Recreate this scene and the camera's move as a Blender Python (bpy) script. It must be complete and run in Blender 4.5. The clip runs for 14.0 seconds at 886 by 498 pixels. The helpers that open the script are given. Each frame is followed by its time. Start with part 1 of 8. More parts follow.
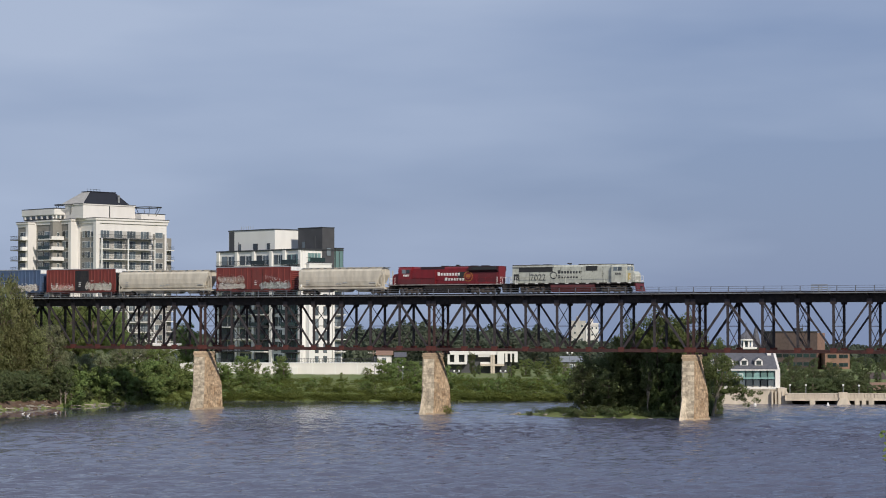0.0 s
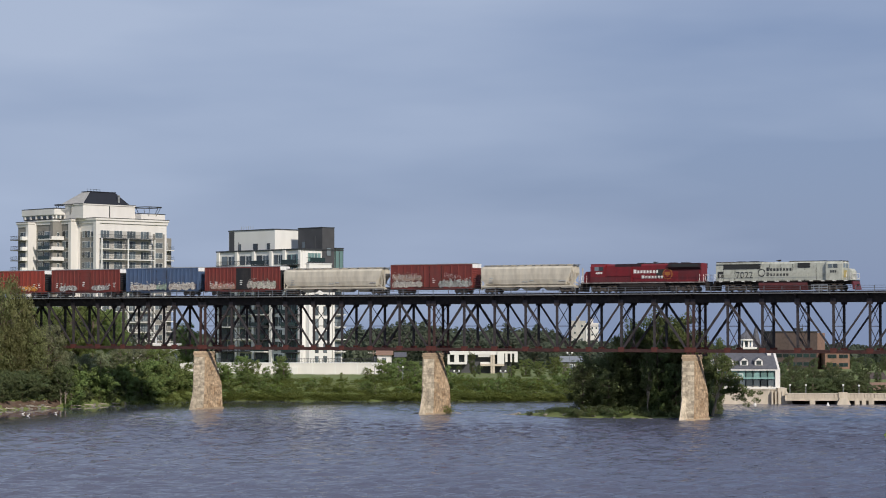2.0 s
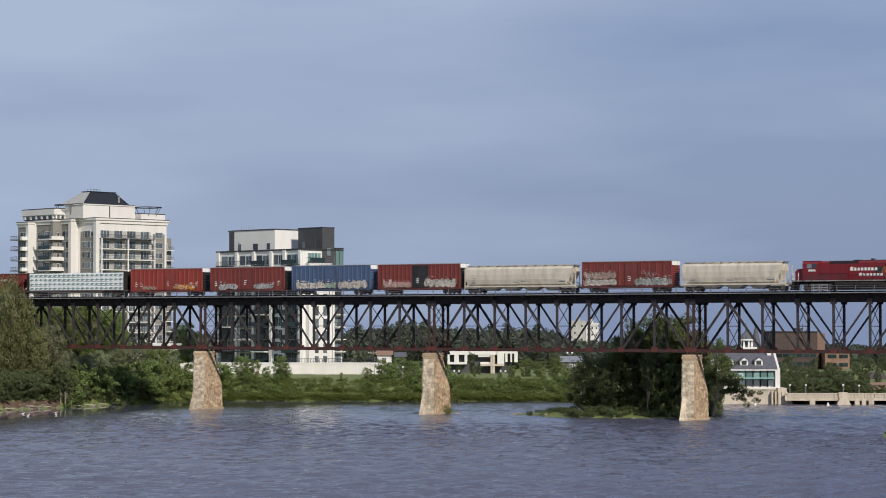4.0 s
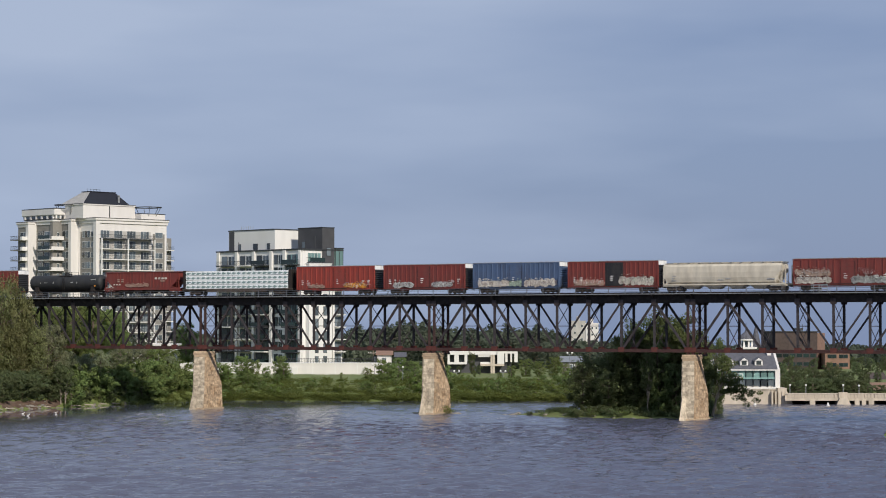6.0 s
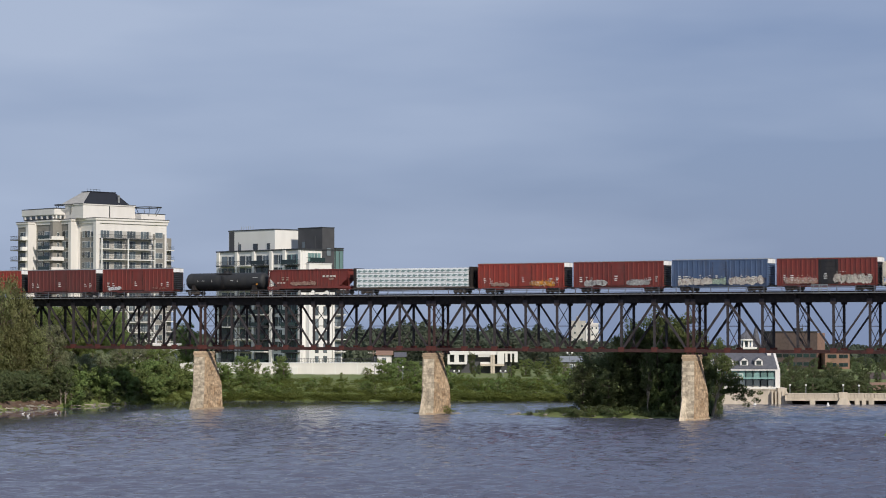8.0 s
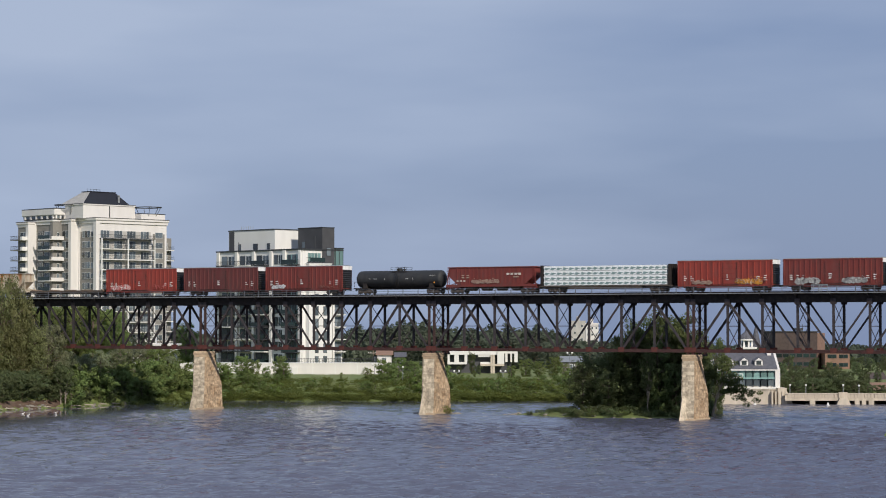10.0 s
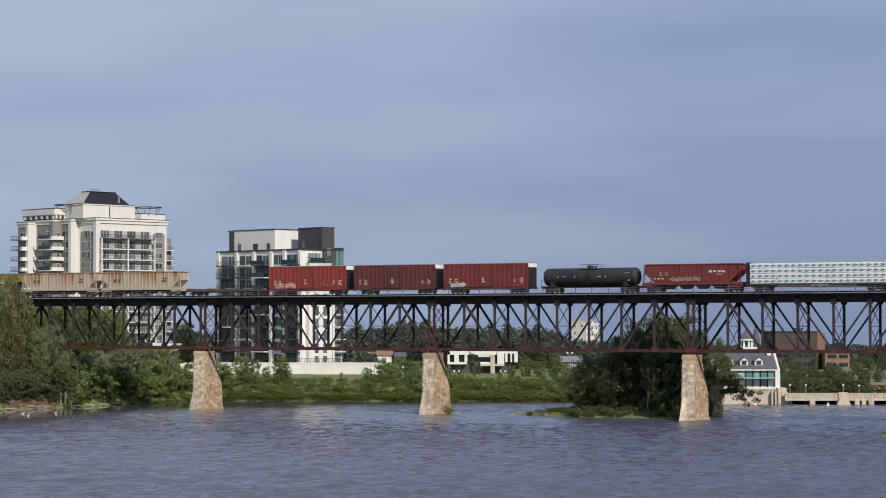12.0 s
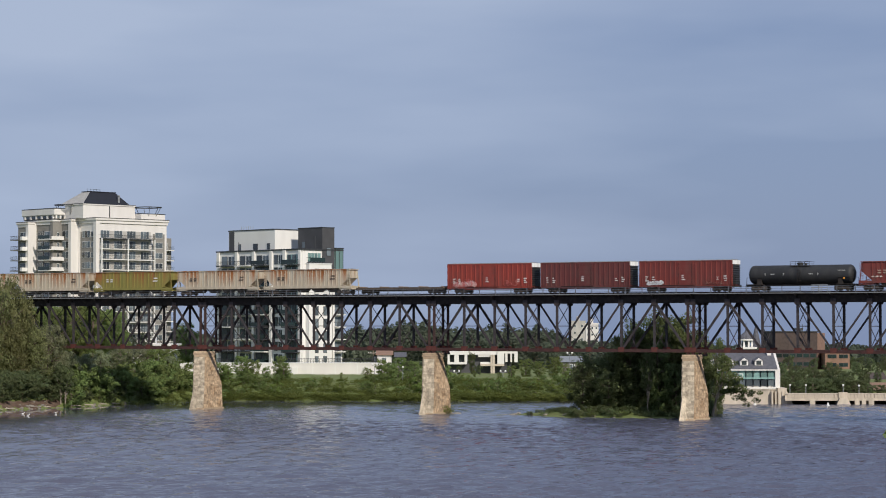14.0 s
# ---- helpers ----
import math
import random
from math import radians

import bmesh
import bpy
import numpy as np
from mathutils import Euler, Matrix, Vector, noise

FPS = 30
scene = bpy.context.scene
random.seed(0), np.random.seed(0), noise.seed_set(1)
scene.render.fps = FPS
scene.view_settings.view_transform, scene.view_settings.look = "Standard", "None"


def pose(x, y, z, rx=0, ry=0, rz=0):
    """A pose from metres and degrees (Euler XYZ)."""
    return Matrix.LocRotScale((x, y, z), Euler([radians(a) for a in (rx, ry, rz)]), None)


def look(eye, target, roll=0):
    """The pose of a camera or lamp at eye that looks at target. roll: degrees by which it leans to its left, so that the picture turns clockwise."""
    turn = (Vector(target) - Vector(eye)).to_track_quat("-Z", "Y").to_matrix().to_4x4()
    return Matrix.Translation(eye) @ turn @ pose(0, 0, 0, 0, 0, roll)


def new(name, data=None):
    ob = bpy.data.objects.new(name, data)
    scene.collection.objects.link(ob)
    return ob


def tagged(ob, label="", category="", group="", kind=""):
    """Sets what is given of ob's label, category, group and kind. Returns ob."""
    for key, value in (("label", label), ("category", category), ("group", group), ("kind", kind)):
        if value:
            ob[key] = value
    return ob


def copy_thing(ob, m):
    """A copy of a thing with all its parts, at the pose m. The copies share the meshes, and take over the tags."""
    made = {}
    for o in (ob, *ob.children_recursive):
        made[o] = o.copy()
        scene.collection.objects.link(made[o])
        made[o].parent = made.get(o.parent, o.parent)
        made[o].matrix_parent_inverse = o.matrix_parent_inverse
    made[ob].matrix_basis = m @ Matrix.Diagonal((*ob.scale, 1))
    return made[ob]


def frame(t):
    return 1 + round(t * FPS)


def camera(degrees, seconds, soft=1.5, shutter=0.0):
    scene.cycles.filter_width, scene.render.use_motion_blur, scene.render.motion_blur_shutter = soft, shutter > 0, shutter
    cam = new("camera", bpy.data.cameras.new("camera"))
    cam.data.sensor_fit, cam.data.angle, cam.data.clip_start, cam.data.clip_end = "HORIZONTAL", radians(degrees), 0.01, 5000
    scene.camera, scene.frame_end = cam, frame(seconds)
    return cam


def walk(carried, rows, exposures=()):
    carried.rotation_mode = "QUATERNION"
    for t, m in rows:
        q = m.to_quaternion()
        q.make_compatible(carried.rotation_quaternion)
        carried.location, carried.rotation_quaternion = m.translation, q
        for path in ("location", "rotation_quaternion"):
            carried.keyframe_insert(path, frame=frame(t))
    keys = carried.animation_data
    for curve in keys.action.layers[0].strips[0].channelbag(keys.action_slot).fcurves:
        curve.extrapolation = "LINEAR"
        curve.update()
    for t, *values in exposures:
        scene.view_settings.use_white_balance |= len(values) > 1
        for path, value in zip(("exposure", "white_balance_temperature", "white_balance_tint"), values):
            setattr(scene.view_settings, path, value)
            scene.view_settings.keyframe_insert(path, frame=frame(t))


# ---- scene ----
# ---------- camera ----------
EYE_Z = 14.875
cam = camera(22.08, 14.0, soft=1.0, shutter=0.25)
walk(cam, [(0.0, pose(0, 0, EYE_Z, 91.909)), (14.0, pose(0, 0, EYE_Z, 91.909))],
     exposures=[(0.0, 0.0), (14.0, 0.0)])

# ---------- world and sun ----------
SUN_AZ = 28.0      # degrees to the right of straight behind the camera
SUN_EL = 34.0
world = bpy.data.worlds.new("world")
scene.world = world
world.use_nodes = True
wt = world.node_tree
wt.nodes.clear()
w_out = wt.nodes.new("ShaderNodeOutputWorld")
w_bg = wt.nodes.new("ShaderNodeBackground")
w_sky = wt.nodes.new("ShaderNodeTexSky")
w_sky.sky_type = "NISHITA"
w_sky.sun_disc = False
w_sky.sun_elevation = radians(SUN_EL)
w_sky.sun_rotation = radians(180 - SUN_AZ)
w_sky.air_density, w_sky.dust_density, w_sky.ozone_density = 1.0, 1.2, 1.5
w_bg.inputs["Strength"].default_value = 0.110
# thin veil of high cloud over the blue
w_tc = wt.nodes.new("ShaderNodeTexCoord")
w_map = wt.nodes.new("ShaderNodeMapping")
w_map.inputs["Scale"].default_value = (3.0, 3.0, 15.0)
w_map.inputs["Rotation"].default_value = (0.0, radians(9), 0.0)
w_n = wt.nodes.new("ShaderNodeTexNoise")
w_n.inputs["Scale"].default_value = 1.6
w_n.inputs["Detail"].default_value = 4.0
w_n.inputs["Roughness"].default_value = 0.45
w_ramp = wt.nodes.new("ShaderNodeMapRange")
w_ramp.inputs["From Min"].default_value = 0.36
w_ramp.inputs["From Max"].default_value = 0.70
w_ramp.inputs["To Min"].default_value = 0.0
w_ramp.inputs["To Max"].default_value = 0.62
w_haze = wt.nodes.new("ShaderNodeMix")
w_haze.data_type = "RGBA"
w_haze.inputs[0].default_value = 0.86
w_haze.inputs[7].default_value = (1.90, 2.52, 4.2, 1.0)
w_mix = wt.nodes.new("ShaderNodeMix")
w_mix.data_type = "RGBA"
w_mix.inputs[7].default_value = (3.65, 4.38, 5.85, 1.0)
wt.links.new(w_tc.outputs["Generated"], w_map.inputs["Vector"])
wt.links.new(w_map.outputs["Vector"], w_n.inputs["Vector"])
wt.links.new(w_n.outputs["Fac"], w_ramp.inputs["Value"])
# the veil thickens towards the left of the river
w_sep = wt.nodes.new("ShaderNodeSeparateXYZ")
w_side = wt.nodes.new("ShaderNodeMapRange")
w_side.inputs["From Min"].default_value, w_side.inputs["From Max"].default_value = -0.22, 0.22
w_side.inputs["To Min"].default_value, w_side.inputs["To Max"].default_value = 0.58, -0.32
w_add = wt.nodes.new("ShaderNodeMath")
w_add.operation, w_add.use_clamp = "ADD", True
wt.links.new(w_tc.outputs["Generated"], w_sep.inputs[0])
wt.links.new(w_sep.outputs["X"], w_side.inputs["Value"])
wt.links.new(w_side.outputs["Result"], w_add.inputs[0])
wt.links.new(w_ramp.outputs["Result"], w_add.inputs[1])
# and with height above the horizon
w_up = wt.nodes.new("ShaderNodeMapRange")
w_up.inputs["From Min"].default_value, w_up.inputs["From Max"].default_value = 0.0, 0.16
w_up.inputs["To Min"].default_value, w_up.inputs["To Max"].default_value = -0.26, 0.14
w_add2 = wt.nodes.new("ShaderNodeMath")
w_add2.operation, w_add2.use_clamp = "ADD", True
wt.links.new(w_sep.outputs["Z"], w_up.inputs["Value"])
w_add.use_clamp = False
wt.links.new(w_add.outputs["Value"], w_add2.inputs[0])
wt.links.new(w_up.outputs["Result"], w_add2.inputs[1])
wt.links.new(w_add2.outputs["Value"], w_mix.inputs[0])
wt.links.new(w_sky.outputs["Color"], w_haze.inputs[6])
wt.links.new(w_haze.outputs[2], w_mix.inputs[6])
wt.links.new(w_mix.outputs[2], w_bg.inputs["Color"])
wt.links.new(w_bg.outputs["Background"], w_out.inputs["Surface"])

sun = new("sun", bpy.data.lights.new("sun", "SUN"))
sun.data.energy = 3.8
sun.data.angle = radians(0.6)
sun.data.color = (1.0, 0.93, 0.82)
sun.matrix_basis = look((0, 0, 0), (-math.sin(radians(SUN_AZ)) * math.cos(radians(SUN_EL)),
                                    math.cos(radians(SUN_AZ)) * math.cos(radians(SUN_EL)),
                                    -math.sin(radians(SUN_EL))))


# ---------- materials ----------
def mat(name, base, rough=0.6, metal=0.0, vary=0.18, grain=3.0, stain=None, stain_amount=0.4, stain_scale=0.4,
        stretch=(1, 1, 1), bump=0.0, bump_scale=8.0, per_object=0.0, spec=0.5, stain_from=0.48, top=None, through_pieces=False):
    """Principled surface with fine grain, broad stains, relief and a little change from piece to piece."""
    m = bpy.data.materials.new(name)
    m.use_nodes = True
    nt = m.node_tree
    b = nt.nodes["Principled BSDF"]
    b.inputs["Roughness"].default_value = rough
    b.inputs["Metallic"].default_value = metal
    b.inputs["Specular IOR Level"].default_value = spec
    tc = nt.nodes.new("ShaderNodeTexCoord")
    mp = nt.nodes.new("ShaderNodeMapping")
    mp.inputs["Scale"].default_value = stretch
    if through_pieces:
        gp = nt.nodes.new("ShaderNodeNewGeometry")
        nt.links.new(gp.outputs["Position"], mp.inputs["Vector"])
    else:
        nt.links.new(tc.outputs["Object"], mp.inputs["Vector"])
    n1 = nt.nodes.new("ShaderNodeTexNoise")
    n1.inputs["Scale"].default_value = grain
    n1.inputs["Detail"].default_value = 5
    nt.links.new(mp.outputs["Vector"], n1.inputs["Vector"])
    r1 = nt.nodes.new("ShaderNodeMapRange")
    r1.inputs["From Min"].default_value, r1.inputs["From Max"].default_value = 0.3, 0.7
    r1.inputs["To Min"].default_value, r1.inputs["To Max"].default_value = 1 - vary, 1 + vary
    nt.links.new(n1.outputs["Fac"], r1.inputs["Value"])
    col = nt.nodes.new("ShaderNodeMix")
    col.data_type = "RGBA"
    col.inputs[6].default_value = (*base, 1)
    col.inputs[7].default_value = (*(stain or [c * 0.6 for c in base]), 1)
    n2 = nt.nodes.new("ShaderNodeTexNoise")
    n2.inputs["Scale"].default_value = stain_scale
    n2.inputs["Detail"].default_value = 6
    n2.inputs["Roughness"].default_value = 0.62
    nt.links.new(mp.outputs["Vector"], n2.inputs["Vector"])
    r2 = nt.nodes.new("ShaderNodeMapRange")
    r2.inputs["From Min"].default_value, r2.inputs["From Max"].default_value = stain_from, stain_from + 0.24
    r2.inputs["To Min"].default_value, r2.inputs["To Max"].default_value = 0.0, stain_amount
    nt.links.new(n2.outputs["Fac"], r2.inputs["Value"])
    if top:
        # runs down from the upper edge
        sp = nt.nodes.new("ShaderNodeSeparateXYZ")
        nt.links.new(tc.outputs["Object"], sp.inputs[0])
        r4 = nt.nodes.new("ShaderNodeMapRange")
        r4.inputs["From Min"].default_value, r4.inputs["From Max"].default_value = top
        r4.inputs["To Min"].default_value, r4.inputs["To Max"].default_value = 0.22, 1.5
        nt.links.new(sp.outputs["Z"], r4.inputs["Value"])
        m4 = nt.nodes.new("ShaderNodeMath")
        m4.operation, m4.use_clamp = "MULTIPLY", True
        nt.links.new(r2.outputs["Result"], m4.inputs[0])
        nt.links.new(r4.outputs["Result"], m4.inputs[1])
        nt.links.new(m4.outputs["Value"], col.inputs[0])
    else:
        nt.links.new(r2.outputs["Result"], col.inputs[0])
    mul = nt.nodes.new("ShaderNodeVectorMath")
    mul.operation = "SCALE"
    nt.links.new(col.outputs[2], mul.inputs[0])
    fac = r1.outputs["Result"]
    if per_object:
        oi = nt.nodes.new("ShaderNodeObjectInfo")
        r3 = nt.nodes.new("ShaderNodeMapRange")
        r3.inputs["To Min"].default_value, r3.inputs["To Max"].default_value = 1 - per_object, 1 + per_object
        nt.links.new(oi.outputs["Random"], r3.inputs["Value"])
        mm = nt.nodes.new("ShaderNodeMath")
        mm.operation = "MULTIPLY"
        nt.links.new(fac, mm.inputs[0])
        nt.links.new(r3.outputs["Result"], mm.inputs[1])
        fac = mm.outputs["Value"]
    nt.links.new(fac, mul.inputs["Scale"])
    nt.links.new(mul.outputs["Vector"], b.inputs["Base Color"])
    if bump:
        bn = nt.nodes.new("ShaderNodeTexNoise")
        bn.inputs["Scale"].default_value = bump_scale
        bn.inputs["Detail"].default_value = 4
        nt.links.new(mp.outputs["Vector"], bn.inputs["Vector"])
        bp = nt.nodes.new("ShaderNodeBump")
        bp.inputs["Strength"].default_value = 0.6
        bp.inputs["Distance"].default_value = bump
        nt.links.new(bn.outputs["Fac"], bp.inputs["Height"])
        nt.links.new(bp.outputs["Normal"], b.inputs["Normal"])
    return m


def leaf_mat(name, dark, light, thin=0.35):
    """Leaves: colour from leaf to leaf and from tree to tree, a share of light passing through."""
    m = bpy.data.materials.new(name)
    m.use_nodes = True
    nt = m.node_tree
    nt.nodes.clear()
    out = nt.nodes.new("ShaderNodeOutputMaterial")
    geo = nt.nodes.new("ShaderNodeNewGeometry")
    oi = nt.nodes.new("ShaderNodeObjectInfo")
    tc = nt.nodes.new("ShaderNodeTexCoord")
    n = nt.nodes.new("ShaderNodeTexNoise")
    n.inputs["Scale"].default_value = 0.35
    nt.links.new(tc.outputs["Object"], n.inputs["Vector"])
    add = nt.nodes.new("ShaderNodeMath")
    add.operation = "MULTIPLY_ADD"
    add.inputs[1].default_value = 0.28
    nt.links.new(geo.outputs["Random Per Island"], add.inputs[0])
    nt.links.new(n.outputs["Fac"], add.inputs[2])
    hal = nt.nodes.new("ShaderNodeMapRange")
    hal.inputs["From Min"].default_value, hal.inputs["From Max"].default_value = 0.30, 0.96
    nt.links.new(add.outputs["Value"], hal.inputs["Value"])
    mix = nt.nodes.new("ShaderNodeMix")
    mix.data_type = "RGBA"
    mix.inputs[6].default_value = (*dark, 1)
    mix.inputs[7].default_value = (*light, 1)
    nt.links.new(hal.outputs["Result"], mix.inputs[0])
    hsv = nt.nodes.new("ShaderNodeHueSaturation")
    hr = nt.nodes.new("ShaderNodeMapRange")
    hr.inputs["To Min"].default_value, hr.inputs["To Max"].default_value = 0.482, 0.515
    vr = nt.nodes.new("ShaderNodeMapRange")
    vr.inputs["To Min"].default_value, vr.inputs["To Max"].default_value = 0.82, 1.2
    nt.links.new(oi.outputs["Random"], hr.inputs["Value"])
    nt.links.new(oi.outputs["Random"], vr.inputs["Value"])
    nt.links.new(hr.outputs["Result"], hsv.inputs["Hue"])
    nt.links.new(vr.outputs["Result"], hsv.inputs["Value"])
    nt.links.new(mix.outputs[2], hsv.inputs["Color"])
    d = nt.nodes.new("ShaderNodeBsdfDiffuse")
    t = nt.nodes.new("ShaderNodeBsdfTranslucent")
    nt.links.new(hsv.outputs["Color"], d.inputs["Color"])
    nt.links.new(hsv.outputs["Color"], t.inputs["Color"])
    ms = nt.nodes.new("ShaderNodeMixShader")
    ms.inputs[0].default_value = thin
    nt.links.new(d.outputs["BSDF"], ms.inputs[1])
    nt.links.new(t.outputs["BSDF"], ms.inputs[2])
    nt.links.new(ms.outputs["Shader"], out.inputs["Surface"])
    return m


def glass_mat(name, tint, rough=0.06, bright=1.4):
    m = bpy.data.materials.new(name)
    m.use_nodes = True
    b = m.node_tree.nodes["Principled BSDF"]
    b.inputs["Base Color"].default_value = (*tint, 1)
    b.inputs["Roughness"].default_value = rough
    b.inputs["Specular IOR Level"].default_value = 0.5
    b.inputs["Coat Weight"].default_value = 0.15
    nt = m.node_tree
    oi = nt.nodes.new("ShaderNodeObjectInfo")
    hv = nt.nodes.new("ShaderNodeHueSaturation")
    hv.inputs["Color"].default_value = (*tint, 1)
    r = nt.nodes.new("ShaderNodeMapRange")
    r.inputs["To Min"].default_value, r.inputs["To Max"].default_value = 0.5, bright
    nt.links.new(oi.outputs["Random"], r.inputs["Value"])
    nt.links.new(r.outputs["Result"], hv.inputs["Value"])
    nt.links.new(hv.outputs["Color"], b.inputs["Base Color"])
    return m


M_STEEL = mat("bridge_steel", (0.040, 0.034, 0.036), 0.75, 0.0, 0.3, 1.5, (0.072, 0.036, 0.028), 0.45, 0.5, bump=0.01)
M_RUST = mat("rust_red_steel", (0.054, 0.021, 0.018), 0.85, 0.0, 0.3, 2.0, (0.05, 0.02, 0.016), 0.7, 0.6, bump=0.01)
M_PIERPOST = mat("rusted_pier_post", (0.052, 0.026, 0.022), 0.85, 0.0, 0.3, 2.0, (0.045, 0.032, 0.030), 0.7, 0.5, bump=0.01)
M_BLACK = mat("black_steel", (0.026, 0.022, 0.021), 0.88, 0.0, 0.3, 2.0, (0.05, 0.035, 0.025), 0.5, 0.8, spec=0.25)
M_GUSSET = mat("red_oxide_gusset", (0.100, 0.026, 0.019), 0.85, 0.0, 0.3, 2.0, (0.05, 0.02, 0.016), 0.5, 0.6)
M_RAILING = mat("galvanised_steel", (0.30, 0.31, 0.32), 0.55, 0.4, 0.15, 3.0)
M_DECKRAIL = mat("painted_railing", (0.13, 0.135, 0.15), 0.6, 0.2, 0.15, 3.0)
M_TIE = mat("old_timber_tie", (0.085, 0.07, 0.058), 0.9, 0, 0.35, 2.0, per_object=0.2)
M_WALKWAY = mat("walkway_plank", (0.24, 0.225, 0.205), 0.85, 0, 0.2, 1.5, (0.12, 0.11, 0.1), 0.5)
M_STONE = mat("limestone", (0.43, 0.315, 0.205), 0.9, 0, 0.34, 2.2, (0.21, 0.115, 0.05), 0.8, 0.9, stretch=(1, 1, 0.8), bump=0.07, bump_scale=3.0, per_object=0.26, stain_from=0.46, through_pieces=True)
M_STONEPALE = mat("bleached_limestone", (0.455, 0.385, 0.29), 0.9, 0, 0.32, 2.2, (0.18, 0.14, 0.105), 0.75, 0.95, stretch=(1, 1, 0.8), bump=0.07, bump_scale=3.0, per_object=0.24, stain_from=0.47, through_pieces=True)
M_MORTAR = mat("pier_core", (0.32, 0.255, 0.185), 0.95, 0, 0.25, 3.0)
M_CAP = mat("pier_capstone", (0.40, 0.30, 0.20), 0.9, 0, 0.2, 2.0, (0.2, 0.14, 0.1), 0.6, 0.8, bump=0.03, per_object=0.15)
M_GROUND = mat("grassy_soil", (0.128, 0.160, 0.042), 0.95, 0, 0.25, 1.2, (0.165, 0.145, 0.06), 0.5, 0.12, bump=0.1, bump_scale=1.0)
M_BARK = mat("bark", (0.16, 0.125, 0.095), 0.9, 0, 0.3, 4.0, stretch=(1, 1, 0.25), bump=0.03)
M_PALEBARK = mat("pale_bark", (0.27, 0.23, 0.18), 0.9, 0, 0.25, 4.0, stretch=(1, 1, 0.25), bump=0.02)
M_ROCK = mat("river_rock", (0.21, 0.19, 0.16), 0.9, 0, 0.25, 1.5, (0.14, 0.12, 0.1), 0.6, 0.7, bump=0.05, per_object=0.25)
M_SOIL = mat("red_brown_gravel", (0.088, 0.054, 0.037), 0.95, 0, 0.3, 1.5, (0.17, 0.13, 0.095), 0.6, 0.8, bump=0.08, bump_scale=2.5)
M_DRIFT = mat("driftwood", (0.38, 0.33, 0.27), 0.9, 0, 0.2, 2.0, stretch=(0.3, 1, 1))
M_CONC = mat("weathered_concrete", (0.53, 0.46, 0.37), 0.9, 0, 0.13, 0.8, (0.24, 0.2, 0.15), 0.6, 0.25, stretch=(1, 1, 0.35), bump=0.02)
M_WHITE = mat("white_render", (0.72, 0.705, 0.67), 0.8, 0, 0.05, 0.6, (0.58, 0.55, 0.5), 0.4, 0.15, stretch=(1, 1, 0.3))
M_CREAM = mat("cream_render", (0.69, 0.66, 0.625), 0.8, 0, 0.06, 0.6, (0.53, 0.49, 0.45), 0.45, 0.15, stretch=(1, 1, 0.3))
M_CREAMDARK = mat("taupe_render", (0.42, 0.40, 0.37), 0.85, 0, 0.08, 0.7)
M_GREYWALL = mat("grey_stucco", (0.235, 0.222, 0.20), 0.85, 0, 0.08, 0.7)
M_DARKCLAD = mat("charcoal_cladding", (0.055, 0.055, 0.06), 0.7, 0, 0.12, 0.6, (0.09, 0.09, 0.095), 0.4, 0.2)
M_ROOF = mat("dark_metal_roof", (0.010, 0.012, 0.020), 0.8, 0.0, 0.15, 1.0)
# pale copy of the roof metal, coloured for the sky it mirrors
M_ROOFSHEEN = mat("roof_sky_sheen", (0.38, 0.36, 0.33), 0.6, 0.0, 0.12, 1.0)
M_SHINGLE = mat("grey_shingle", (0.10, 0.10, 0.115), 0.85, 0, 0.2, 2.0)
# the office brick in two tones: dark for its shaded front, tan where sunlit
M_BRICK = mat("brown_and_shaded_brick", (0.070, 0.050, 0.044), 0.9, 0, 0.2, 1.5, (0.105, 0.068, 0.054), 0.5, 0.3, bump=0.01)
M_BRICKLIT = mat("tan_and_sunlit_brick", (0.25, 0.15, 0.105), 0.9, 0, 0.15, 1.5, bump=0.01)
M_GLASS = glass_mat("window_glass", (0.05, 0.06, 0.066), bright=3.4)
M_GREENGLASS = glass_mat("green_glass", (0.17, 0.28, 0.265))
M_BALGLASS = glass_mat("balcony_glass", (0.016, 0.030, 0.028), 0.2)
M_FRAME = mat("window_frame", (0.62, 0.62, 0.60), 0.6, 0, 0.05)
M_FRAMEDARK = mat("dark_frame", (0.035, 0.037, 0.04), 0.5, 0, 0.1)
M_LEAF = leaf_mat("leaf_green", (0.112, 0.156, 0.054), (0.262, 0.325, 0.118), 0.48)
M_SILVER = leaf_mat("leaf_silver", (0.165, 0.190, 0.110), (0.355, 0.375, 0.225), 0.46)
# greyer and flatter than near leaves: distance haze put into the colour
M_LEAFHAZE = leaf_mat("leaf_far_haze", (0.078, 0.095, 0.070), (0.124, 0.143, 0.102))
M_LEAFDARK = leaf_mat("leaf_dark", (0.118, 0.148, 0.076), (0.212, 0.250, 0.122), 0.65)
M_LEAFMID = leaf_mat("leaf_mid", (0.090, 0.118, 0.050), (0.200, 0.242, 0.100), 0.5)
M_WILLOW = leaf_mat("leaf_willow", (0.130, 0.142, 0.060), (0.325, 0.332, 0.155), 0.5)
M_GRASS = leaf_mat("leaf_grass", (0.120, 0.165, 0.045), (0.245, 0.295, 0.090), 0.5)


